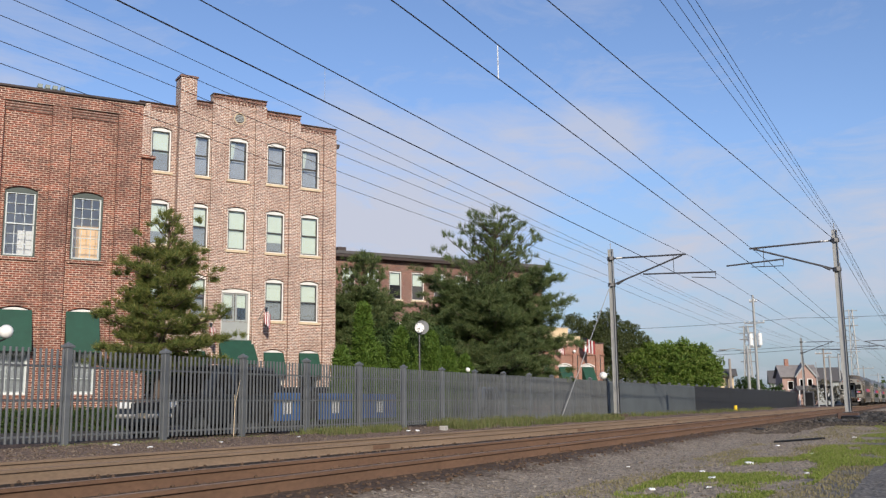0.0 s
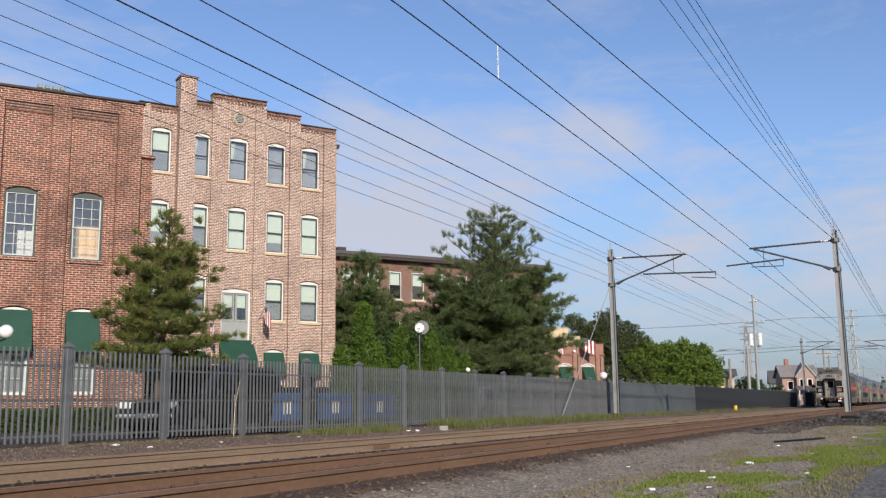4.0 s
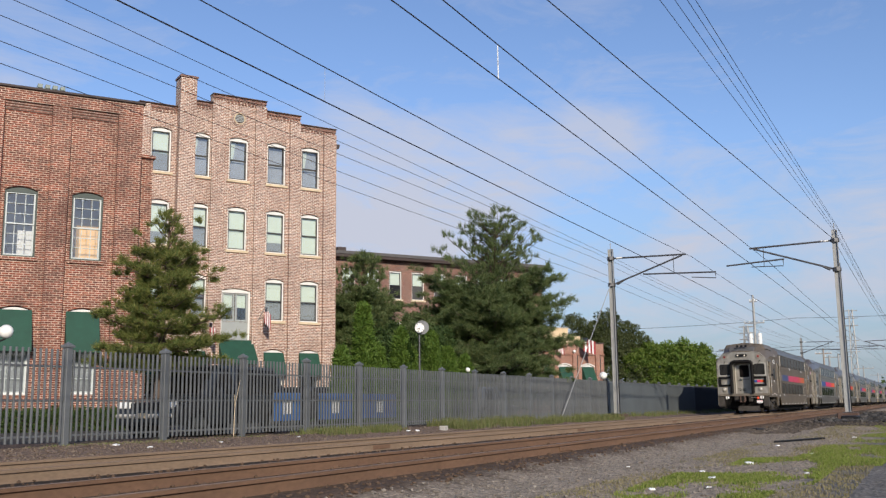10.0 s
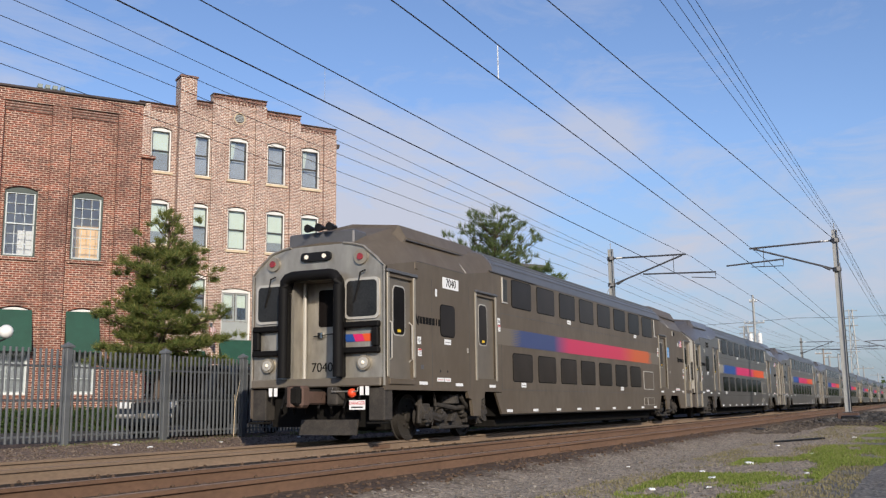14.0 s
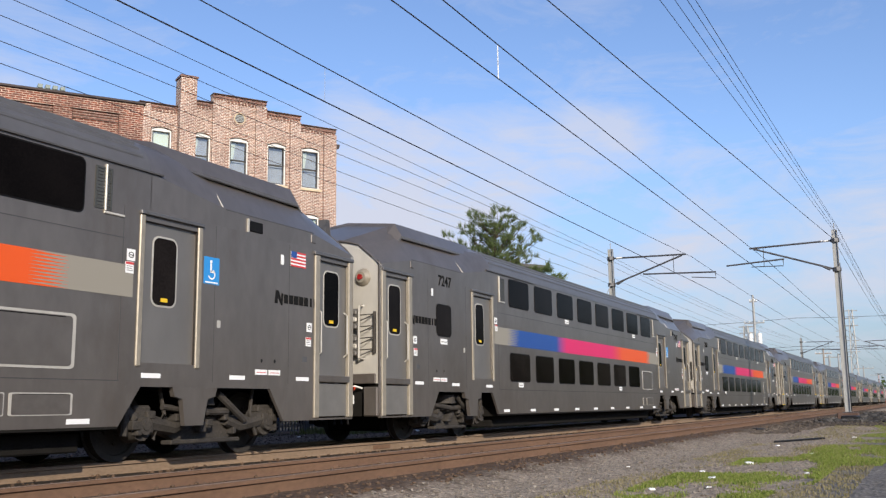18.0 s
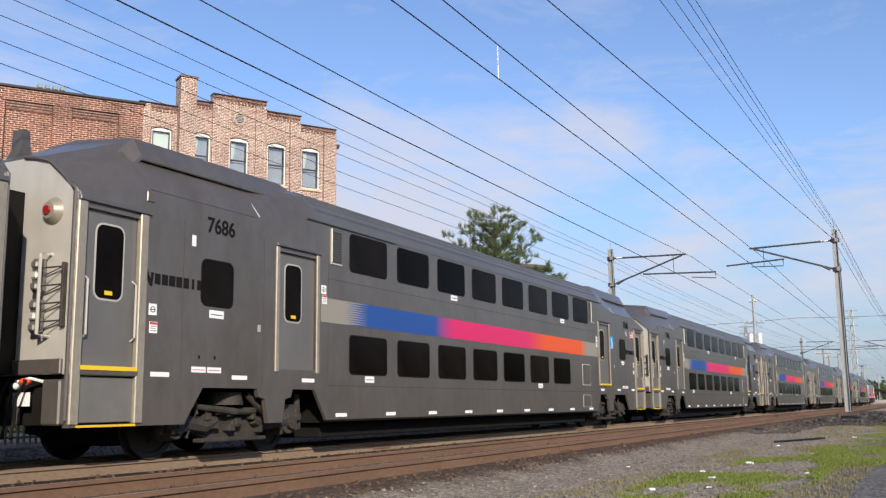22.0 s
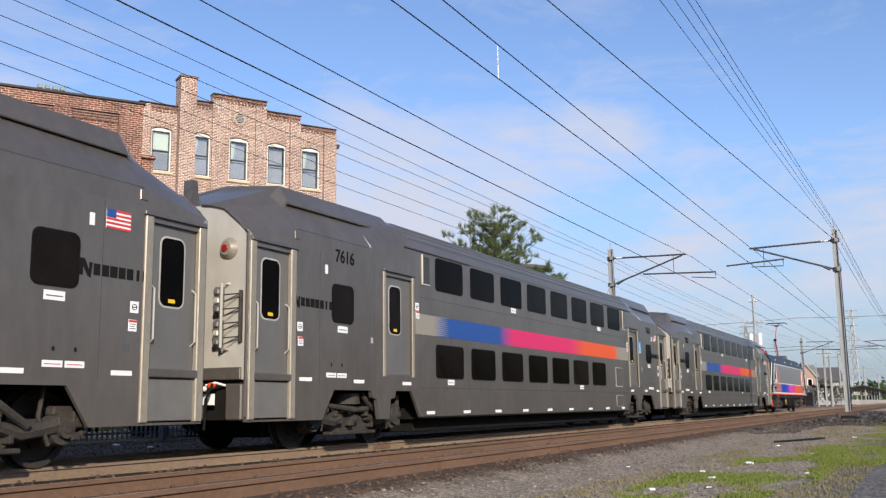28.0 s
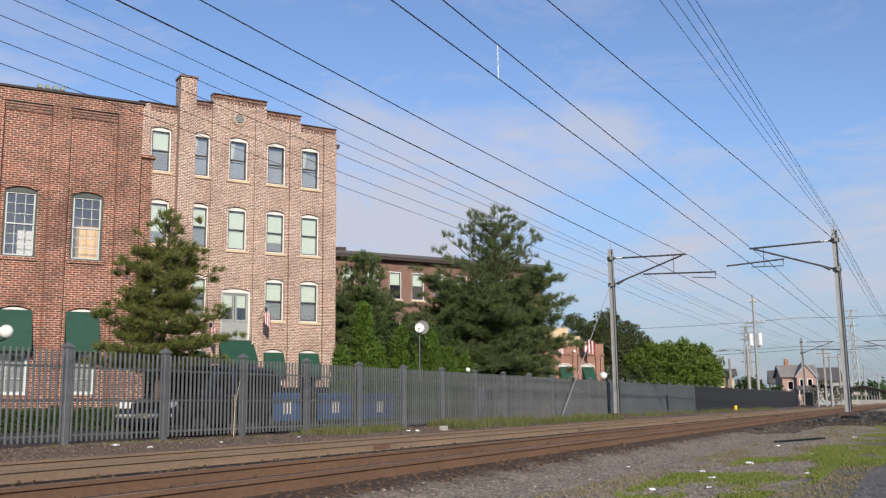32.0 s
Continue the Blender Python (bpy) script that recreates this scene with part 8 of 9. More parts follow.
# ---- things by the fence and in the car park ----
def build_car(m, length, width, height, paint, label, boxy):
    """A parked car, nose at -x: body, cabin, glass, wheels, lamps."""
    c = thing("parked_car", m, label, "car", "parked cars")
    L, W, H = length, width / 2, height
    belt = H * 0.56
    a0, a1 = (0.95, 1.7) if boxy else (1.0, 1.75)       # foot and head of the windscreen behind the nose
    low = [(-L / 2, 0.45), (-L / 2 + 0.05, 0.28), (L / 2 - 0.1, 0.28), (L / 2, 0.5), (L / 2 - 0.05, belt), (-L / 2 + a0 + 0.05, belt), (-L / 2 + 0.12, belt - 0.16)]
    bm = bmesh.new()
    Geo_low = Geo().prism(low, "y", -W, W)
    me = bpy.data.meshes.new("tmp")
    me.from_pydata(Geo_low.v, [], Geo_low.f)
    bm.from_mesh(me)
    bpy.data.meshes.remove(me)
    bmesh.ops.recalc_face_normals(bm, faces=bm.faces)
    bmesh.ops.bevel(bm, geom=bm.edges[:], offset=0.07, segments=2, affect="EDGES")
    part("body", Geo().take(bm), paint, c)
    back = L / 2 - (0.15 if boxy else 0.7)
    cab = [(-L / 2 + a0, belt - 0.02), (-L / 2 + a1, H), (back - 0.45 if boxy else back - 0.25, H), (back, belt - 0.02)]
    g = Geo()
    n = len(cab)
    g.add([(x, -W * (0.96 if z < H else 0.78), z) for x, z in cab] + [(x, W * (0.96 if z < H else 0.78), z) for x, z in cab],
          [(0, 1, 2, 3), (7, 6, 5, 4)] + [(i, n + i, n + (i + 1) % n, (i + 1) % n) for i in range(n)])
    part("cabin", g, paint, c)
    ws = Geo().add([(-L / 2 + a0 + 0.06, -W * 0.86, belt + 0.06), (-L / 2 + a0 + 0.06, W * 0.86, belt + 0.06), (-L / 2 + a1 - 0.07, W * 0.72, H - 0.06), (-L / 2 + a1 - 0.07, -W * 0.72, H - 0.06)], [(0, 1, 2, 3)])
    for k in range(4):
        ws.v[k] = (ws.v[k][0] - 0.03, ws.v[k][1], ws.v[k][2] + 0.01)
    part("windscreen", ws, "tinted", c)
    for s in (-1, 1):
        for a, d in ((-L / 2 + a1 - 0.2, -0.1), (0.1, back - 0.35)):
            w = Geo().add([(a, s * (W * 0.945 + 0.012), belt + 0.05), (d, s * (W * 0.945 + 0.012), belt + 0.05), (d - 0.08, s * (W * 0.8 + 0.012), H - 0.08), (a + 0.3 if a < 0 else a, s * (W * 0.8 + 0.012), H - 0.08)], [(0, 1, 2, 3)])
            part("side_window", w, "tinted", c)
        for x in (-L / 2 + 0.85, L / 2 - 0.85):
            wh = part("wheel", Geo().tube([(x, s * (W - 0.2), 0.33), (x, s * (W + 0.01), 0.33)], 0.33, 20), "rubber", c)
            part("rim", Geo().tube([(x, s * (W + 0.005), 0.33), (x, s * (W + 0.02), 0.33)], 0.2, 14), "chrome", wh)
        part("headlight", Geo().box(-L / 2 - 0.01, s * (W - 0.3) - 0.2, belt - 0.3, -L / 2 + 0.2, s * (W - 0.3) + 0.2, belt - 0.14, 0.03), "lamp_glass", c, "clear headlight")
        part("tail_light", Geo().box(L / 2 - 0.1, s * (W - 0.14) - 0.1, belt - 0.3, L / 2 + 0.01, s * (W - 0.14) + 0.1, belt - 0.08, 0.02), "ledred", c)
        part("mirror", Geo().box(-L / 2 + 1.5, s * (W + 0.02) - 0.09, belt, -L / 2 + 1.68, s * (W + 0.02) + 0.09, belt + 0.14, 0.03), paint, c)
    part("bumper", Geo().box(-L / 2 - 0.06, -W + 0.08, 0.46, -L / 2 + 0.08, W - 0.08, 0.56, 0.04), "bumper_pale" if boxy else paint, c, "pale front bumper" if boxy else "")
    part("grille", Geo().box(-L / 2 - 0.015, -0.42, 0.66, -L / 2 + 0.05, 0.42, 0.82, 0.01), "black", c, "dark grille")
    part("plate", Geo().box(-L / 2 - 0.075, -0.16, 0.46, -L / 2 - 0.06, 0.16, 0.58), "cream", c)
    return c


build_car(pose(20.05, 16.98, 0, 0, 0, 2), 4.85, 1.9, 1.76, "carpaint", "black parked sport utility vehicle behind the fence", True)
build_car(pose(38.9, 17.8, 0, 0, 0, 180), 4.3, 1.72, 1.45, "carpaint_grey", "grey parked car behind the fence with a bright bonnet", False)
build_car(pose(31.5, 21.5, 0, 0, 0, 80), 4.3, 1.75, 1.45, "carpaint", "black parked car nose to the fence", False)

for x0, x1 in ((20.62, 21.84), (22.72, 24.53), (25.04, 27.12)):
    b = thing("banner", Matrix.Translation(((x0 + x1) / 2, FENCE_Y + 0.045, 0)), "blue vinyl banner tied to the fence", "banner", "banners on the fence")
    h = (x1 - x0) / 2
    part("sheet", Geo().box(-h, 0, 0.33, h, 0.008, 1.06), "blue", b)
    for k in range(3):
        part("print_bar", Geo().box(-0.2 + 0.15 * k, -0.006, 0.5, -0.11 + 0.15 * k, -0.002, 0.86), "sticker", b, "white print block")
    for s in (-1, 1):
        part("grommet", Geo().tube([(s * (h - 0.04), -0.01, 1.0), (s * (h - 0.04), 0.012, 1.0)], 0.02, 8), "chrome", b)

clk = thing("street_clock", Matrix.Translation((30.53, 16.3, 0)), "white-faced round clock on a slim post", "clock")
part("post", Geo().tube([(0, 0, 0), (0, 0, 3.2)], 0.032, 10), "arm", clk)
face_turn = Matrix.Translation((0, 0, 3.44)) @ Matrix.Rotation(radians(-57), 4, "Z")
case = part("case", Geo().tube([(0, -0.09, 0), (0, 0.16, 0)], 0.25, 28), "fence", clk, m=face_turn @ Matrix.Translation((0.1, 0.12, 0.03)))
face = part("clock_face", Geo().tube([(0, -0.13, 0), (0, -0.095, 0)], 0.165, 28), "globe", clk, "white dial", m=face_turn)
part("hour_hand", Geo().box(-0.012, -0.14, 0, 0.012, -0.132, 0.1), "black", face, m=Matrix.Rotation(radians(-120), 4, "Y"))
part("minute_hand", Geo().box(-0.009, -0.146, 0, 0.009, -0.14, 0.15), "black", face, m=Matrix.Rotation(radians(200), 4, "Y"))
for k in range(12):
    part("hour_mark", Geo().box(-0.009, -0.136, 0.118, 0.009, -0.131, 0.155), "black", face, m=Matrix.Rotation(radians(30 * k), 4, "Y"))


def globe_lamp(x, y, globes, label):
    l = thing("globe_lamp", Matrix.Translation((x, y, 0)), label, "street lamp", "lamps in the car park")
    top = max(g[2] for g in globes)
    part("post", Geo().tube([(0, 0, 0), (0, 0, top - 0.12)], 0.04, 10), "black", l)
    for dx, dy, z, r in globes:
        part("arm", Geo().tube([(0, 0, z - 0.3), (dx, dy, z - r)], 0.02, 6), "black", l)
        part("globe", Geo().ball((dx, dy, z), r, 18, 12), "globe", l, "white opal globe")


globe_lamp(13.4, 17.1, [(0.3, -0.1, 2.29, 0.145), (-0.05, 0.1, 2.5, 0.145), (-0.35, 0.1, 2.29, 0.145)], "cluster of white globe lamps on a black post")
globe_lamp(36.06, 17.0, [(0, 0, 2.12, 0.095)], "small white globe lamp on a post")
globe_lamp(54.5, 17.0, [(0, 0, 2.3, 0.22)], "white globe lamp on a black post")


M["flag_red"] = material("faded_red_cloth", (0.3, 0.03, 0.035), 0.8, vary=0.1, bump=0)


def flag(origin, tip, size, label, turns):
    """A flag on a slanting staff, its cloth in pleated rigid strips that swing together."""
    f = thing("flag", Matrix.Translation(origin), label, "flag", "flags on the fronts")
    t = Vector(tip) - Vector(origin)
    part("staff", Geo().tube([(0, 0, 0), tuple(t)], 0.018, 6), "galv", f)
    part("bracket", Geo().box(-0.05, -0.05, -0.07, 0.05, 0.05, 0.07, 0.01), "insul", f)
    c = new("cloth")
    c.parent = f
    c.location = t * 0.97
    cloth = []
    n = 7
    wave = [0.055 * math.sin(1.15 * i + size[1] * 9) for i in range(n + 1)]
    for k in range(n):
        x0, x1 = size[0] * k / n, size[0] * (k + 1) / n
        y0, y1 = wave[k], wave[k + 1]
        top, drop = -0.065 * k, size[1]
        q = Geo()
        q.add([(x0, y0, top * 0.8), (x1, y1, top * 0.8 - 0.052), (x1, y1, top * 0.8 - 0.052 - drop), (x0, y0, top * 0.8 - drop)], [(0, 1, 2, 3)])
        q.add([(x0, y0 + 0.006, top * 0.8), (x1, y1 + 0.006, top * 0.8 - 0.052), (x1, y1 + 0.006, top * 0.8 - 0.052 - drop), (x0, y0 + 0.006, top * 0.8 - drop)], [(3, 2, 1, 0)])
        part("strip", q, "sticker" if k % 2 else "flag_red", c)
    g = Geo().box(-0.005, -0.066, -0.3 * size[1], size[0] * 0.4, -0.06, -0.02)
    part("canton", g, "carpaint2", c)
    return c, c.location.copy(), turns


FLAGS = [
    flag((38.29, 29.53, 4.82), (37.77, 28.67, 5.54), (0.3, 0.75), "striped flag hanging from a wall staff", [(0, 70), (3, 55), (6, 20), (9, 45), (11, 60), (13, 35), (17, 50), (22, 30), (27, 60), (30, 75), (32, 62)]),
    flag((35.95, 30.96, 3.98), (35.46, 30.09, 4.69), (0.3, 0.7), "striped flag hanging from a wall staff", [(0, 40), (3, 60), (6, 50), (9, 20), (13, 55), (20, 30), (27, 50), (32, 25)]),
    flag((79.3, 29.85, 5.3), (79.8, 28.9, 6.2), (0.6, 0.9), "striped flag on a shop front", [(0, 20), (6, 45), (13, 30), (20, 60), (32, 35)]),
    flag((81.9, 28.1, 5.1), (81.7, 27.2, 6.5), (1.1, 1.15), "striped flag blowing on a shop front", [(0, -20), (6, 40), (9, 10), (13, -10), (20, 30), (32, -15)]),
]

solo("guy_wire", Geo().tube([(48.8, 14.62, 6.9), (41.4, 14.95, 0.0)], 0.02, 6), "galv", "pale guy wire from mast to ground", "guy wire")
solo("marker_can", Geo().tube([(80.4, 14.2, 0.0), (80.4, 14.2, 0.42)], 0.14, 14, True, 0.13), "yellow", "yellow plastic can beside the track", "can")
solo("concrete_block", Geo().box(26.9, 13.5, -0.12, 27.15, 13.7, 0.06, 0.02), "kerb", "weathered concrete block beside the track", "block")
solo("discarded_rail", Geo().box(-1.3, -0.025, -0.04, 1.3, 0.025, 0.0, 0.01), "black", "thin dark bar lying on the gravel", "scrap bar", m=pose(23.6, 2.77, -0.17, 0, 0, -17.4))
solo("timber_piece", Geo().box(-0.6, -0.08, -0.08, 0.6, 0.08, 0.03, 0.02), "black", "dark rotten piece of timber beside the track", "timber", m=pose(31.5, 4.9, -0.16, 0, 2, -3))
solo("cable_box", Geo().box(46.4, 3.0, -0.3, 48.0, 3.7, 0.02, 0.04), "black", "dark cable box by the mast foot", "cable box")


def crumple(x, y, s, seed, mat="sticker", label="scrap of white litter on the ground"):
    bm = bmesh.new()
    bmesh.ops.create_icosphere(bm, subdivisions=2, radius=s)
    for v in bm.verts:
        v.co *= 0.75 + 0.5 * noise.noise(v.co * (4 / s) + Vector((seed, 0, 0)))
        v.co.z *= 0.35
    solo("litter", Geo().take(bm), mat, label, "litter", m=Matrix.Translation((x, y, ground_height(x, y) + 0.015)), group="scraps of litter")


for k, (x, y, s) in enumerate(((12.9, 2.75, 0.05), (11.8, 2.4, 0.07), (10.2, 2.7, 0.05), (10.6, 2.2, 0.035), (15.0, 2.5, 0.09), (17.6, 1.9, 0.05), (13.2, 1.5, 0.04), (8.2, 4.6, 0.05), (13.5, 3.9, 0.035), (14.4, 13.6, 0.09), (16.6, 13.7, 0.06), (14.1, 14.2, 0.1), (24.9, 13.7, 0.08), (25.3, 13.6, 0.1), (19.6, 13.8, 0.06), (20.9, 2.9, 0.06), (26.0, 1.8, 0.07))):
    crumple(x, y, s, k * 3.1)

solo("dry_stalk", Geo().tube([(18.75, 15.1, 0), (18.8, 15.12, 0.7), (18.95, 15.1, 1.35)], 0.012, 5, True, 0.004).tube([(18.8, 15.12, 0.6), (18.7, 15.05, 1.0)], 0.006, 5), "stone", "dry tan weed stalk against the fence", "weed")


def box_hedge(at, w, d, h, seed, label):
    x0, x1, y0, y1 = 0.0, w, 0.0, d
    rnd = np.random.RandomState(seed)
    t = thing("hedge", at, label, "hedge", "hedges")
    n = int(420 * (x1 - x0) * (h + (y1 - y0)))
    p = rnd.rand(n, 3) * np.array([x1 - x0, y1 - y0, h]) - np.array([(x1 - x0) / 2, (y1 - y0) / 2, 0])
    side = rnd.randint(0, 3, n)
    p[side == 0, 1] = -(y1 - y0) / 2 + 0.05 * rnd.randn((side == 0).sum())
    p[side == 1, 2] = h + 0.06 * rnd.randn((side == 1).sum())
    v, f = leaf_quads(p, np.tile([0, -0.4, 0.6], (n, 1)), 0.09, 0.06, rnd, 4)
    part("stems", Geo().box(-(x1 - x0) / 2 + 0.1, -(y1 - y0) / 2 + 0.12, 0, (x1 - x0) / 2 - 0.1, (y1 - y0) / 2 - 0.12, h - 0.1), "bark", t)
    ob = new("foliage", raw_mesh("foliage", v, f, M["leaf_dark"]))
    ob.parent = t


box_hedge(pose(20.6, 26.5, 0, 0, 0, -34.5), 9.0, 0.8, 0.6, 3, "low clipped hedge along the mill wall")
box_hedge(pose(37.0, 29.1, 0, 0, 0, -31.5), 8.0, 0.9, 0.9, 4, "dark shrubs along the building foot")

# ---- trees and bushes farther on ----
leafy(40.4, 22.0, 4.4, [(0, 0, 2.3, 1.1, 1.0), (0.7, -0.6, 3.2, 0.9, 1.0), (-0.7, 0.5, 1.8, 1.0, 0.9)], 52, "leafy bush behind the hedge row", "leaf", 6, 0.13, 600)
# bushes added below the pine, not a known part of the place
leafy(42.6, 19.9, 3.4, [(0, 0, 1.5, 1.2, 1.0), (1.6, -0.2, 1.4, 1.1, 0.9), (3.2, -0.4, 1.6, 1.2, 1.0), (4.6, -0.6, 1.4, 1.1, 0.9)], 53, "dark bushes added under the pine", "leaf_dark", 6, 0.13, 500)
leafy(86.8, 27.0, 9.5, [(0.2, -0.5, 8.3, 1.3, 0.75), (-0.9, 2.4, 8.2, 1.1, 0.7), (1.0, -1.9, 7.3, 1.3, 0.75), (-0.4, 1.0, 7.3, 1.5, 0.75), (0.8, 0.4, 7.0, 1.4, 0.75), (0, -1.0, 6.0, 1.8, 0.8), (-0.5, 2.8, 6.4, 1.3, 0.7), (0.4, 0.8, 5.2, 1.8, 0.8), (1.1, -2.9, 6.2, 1.4, 0.75), (0.9, -2.0, 4.7, 1.9, 0.85), (-0.2, 1.8, 4.0, 1.6, 0.85), (0.3, -0.4, 3.2, 2.0, 0.9), (1.2, -3.4, 3.2, 2.0, 0.9)], 54, "tall airy olive tree behind the shop", "leaf_olive", 6, 0.15, 300, 0.16)
leafy(88.0, 20.6, 6.0, [(-0.3, 2.4, 5.2, 1.3, 0.8), (-0.4, 3.4, 4.4, 1.6, 0.9), (0, 0.9, 5.3, 1.1, 0.8), (0.4, -0.5, 5.5, 1.0, 0.9), (0.7, -1.3, 5.0, 1.1, 0.8), (0.9, -2.2, 5.2, 0.9, 0.9), (0.2, 1.4, 3.6, 1.8, 0.95), (0.4, -0.2, 3.8, 1.8, 0.95), (1.0, -1.8, 3.6, 1.7, 0.95), (1.3, -3.0, 3.7, 1.2, 1.0), (0.8, -1.0, 4.6, 1.3, 0.8), (0.1, 2.6, 2.6, 1.6, 0.9), (0.6, 0.4, 2.4, 1.8, 0.9), (1.2, -2.4, 2.4, 1.7, 0.9)], 55, "row of rounded bright green trees behind the fence", "leaf_bright", 8, 0.17, 330)
leafy(38.9, 21.2, 4.8, [(0, 0, 2.0, 1.2, 1.1), (0.5, -0.4, 3.4, 1.0, 1.0), (-0.8, 0.6, 2.9, 1.0, 1.0), (1.5, -0.9, 2.2, 1.1, 1.0), (1.2, -0.8, 3.6, 0.8, 1.0)], 58, "dark leafy bush behind the hedge row", "leaf_dark", 7, 0.12, 620)
leafy(46.2, 25.2, 5.4, [(0, 0, 2.4, 1.4, 1.1), (1.3, -1.0, 3.6, 1.3, 1.0), (2.4, -1.6, 4.4, 1.1, 1.0), (-0.6, 0.6, 4.0, 1.2, 1.0), (0.6, -0.2, 4.9, 1.0, 0.9), (2.8, -2.0, 2.6, 1.4, 1.0)], 59, "dense dark bush in front of the brown mill", "leaf_dark", 7, 0.13, 520)
leafy(124.0, 19.5, 5.0, [(0, 0, 2.0, 1.7, 0.9), (3, -2.0, 1.6, 1.4, 0.9), (-2, 0.6, 2.2, 1.6, 0.9)], 56, "distant green trees along the street", "leaf_dark", 5, 0.3, 90)
leafy(178.0, 15.5, 5.0, [(0, 0, 2.2, 1.7, 1.0), (2, -1.2, 2.0, 1.5, 1.0), (1, 1.0, 3.6, 1.2, 0.9), (-3, 2.6, 1.6, 1.5, 1.0)], 57, "distant dusty half-bare trees beyond the crossing", "leaf_dust", 4, 0.35, 40)

# far woods close the horizon
rnd = np.random.RandomState(77)
cs = []
for k in range(420):
    a = radians(20 + 85 * rnd.rand())
    d = 330 + 300 * rnd.rand()
    cs.append((d * math.sin(a), d * math.cos(a) + 8, 0.3 + 5.0 * rnd.rand() ** 1.5))
for k in range(520):                                # unseen woods added behind the line to darken what the train reflects
    a = radians(97 + 215 * rnd.rand())
    d = 120 + 110 * rnd.rand()
    cs.append((d * math.sin(a), d * math.cos(a), 0.5 + 7.5 * rnd.rand()))
c = np.repeat(np.array(cs), 26, 0) + rnd.normal(size=(940 * 26, 3)) * np.array([5, 5, 1.6])
v, f = leaf_quads(c, np.tile([0, 0, 0.5], (len(c), 1)), 2.2, 1.6, rnd, 3)
woods = new("far_woods", raw_mesh("far_woods", v, f, M["leaf_dark"]))
tagged(woods, "hazy band of distant trees on the horizon, with unseen trees added behind the line", "trees", kind="stuff")


# ---- poles, houses and the station farther down the line ----
def utility_pole(x, y, h, arms, cans, label, mat="wood_pole"):
    p = thing("utility_pole", Matrix.Translation((x, y, 0)), label, "utility pole", "utility poles")
    part("pole", Geo().tube([(0, 0, -0.2), (0, 0, h)], 0.2, 10, True, 0.13), mat, p)
    for z, w in arms:
        a = part("crossarm", Geo().box(-0.07, -w, z - 0.08, 0.07, w, z + 0.08), mat, p)
        for s in (-1, -0.5, 0.5, 1):
            part("insulator", Geo().tube([(0, s * w * 0.95, z + 0.08), (0, s * w * 0.95, z + 0.3)], 0.06, 8), "insul", a)
    for s in cans:
        t = part("transformer", Geo().tube([(-0.1, s * 0.52, 7.3), (-0.1, s * 0.52, 8.7)], 0.28, 14), "insul", p, "pale grey transformer can")
        part("bushing", Geo().tube([(-0.1, s * 0.52, 8.7), (-0.1, s * 0.52, 8.95)], 0.07, 8), "galv", t)
    return p


utility_pole(118.6, 18.2, 13.3, ((12.5, 0.42), (9.95, 1.15), (7.1, 0.6)), (-1, 1), "tall wooden utility pole with two pale transformers", "galv")
utility_pole(113.0, 18.3, 6.9, (), (), "pale metal street lamp pole", "galv")
utility_pole(165.0, 15.0, 9.0, ((8.2, 1.2),), (), "distant weathered wooden utility pole")
utility_pole(109.0, 19.6, 5.4, (), (), "short wooden utility pole")
utility_pole(150.0, 12.9, 7.2, (), (), "distant pale steel post", "galv")
solo("street_light", Geo().tube([(113, 18.3, 6.4), (112.6, 19.8, 6.7), (112.4, 20.6, 6.6)], 0.05, 6).box(112.1, 20.5, 6.5, 112.7, 21.3, 6.64, 0.03), "galv", "street light on a curved arm", "street light")
for dz, y0, y1 in ((10.3, 45, -18), (7.0, 45, -18), (6.6, 45, -18)):
    pts = []
    for i in range(25):
        t = i / 24
        s = (t * 2) % 1.0
        pts.append((118.6 + 2 * (1 - 2 * t), y0 + (y1 - y0) * t, dz - 0.5 * 4 * s * (1 - s) * 0.6))
    solo("street_wire", Geo().tube(pts, 0.022, 5), "wire", "cable crossing over the tracks between street poles", "wire", group="street wires")


def pylon(x, y, h, label):
    p = thing("lattice_pylon", Matrix.Translation((x, y, 0)), label, "pylon", "pylons")
    w0, w1 = 0.95, 0.4
    for sx in (-1, 1):
        for sy in (-1, 1):
            part("leg", Geo().tube([(sx * w0, sy * w0, 0), (sx * w1, sy * w1, h)], 0.1, 5), "galv", p)
    n = 9
    for k in range(n):
        z0, z1 = h * k / n, h * (k + 1) / n
        a, c = w0 + (w1 - w0) * k / n, w0 + (w1 - w0) * (k + 1) / n
        br = Geo()
        for s in (-1, 1):
            br.tube([(s * a, -a, z0), (s * c, c, z1)], 0.05, 4).tube([(s * a, a, z0), (s * c, -c, z1)], 0.05, 4)
            br.tube([(-a, s * a, z0), (c, s * c, z1)], 0.05, 4).tube([(a, s * a, z0), (-c, s * c, z1)], 0.05, 4)
        part("lattice_bay", br, "galv", p)
    for z in (h * 0.54, h * 0.66, h * 0.82, h * 0.9, h * 0.98):
        part("crossarm", Geo().box(-0.12, -1.5, z, 0.12, 1.5, z + 0.2), "galv", p)
    return p


pylon(262, 16.7, 23.5, "tall grey lattice power pylon")
pylon(300, 22.0, 21.0, "tall grey lattice power pylon")
pylon(215, 34.8, 17.0, "grey lattice power pylon far off")


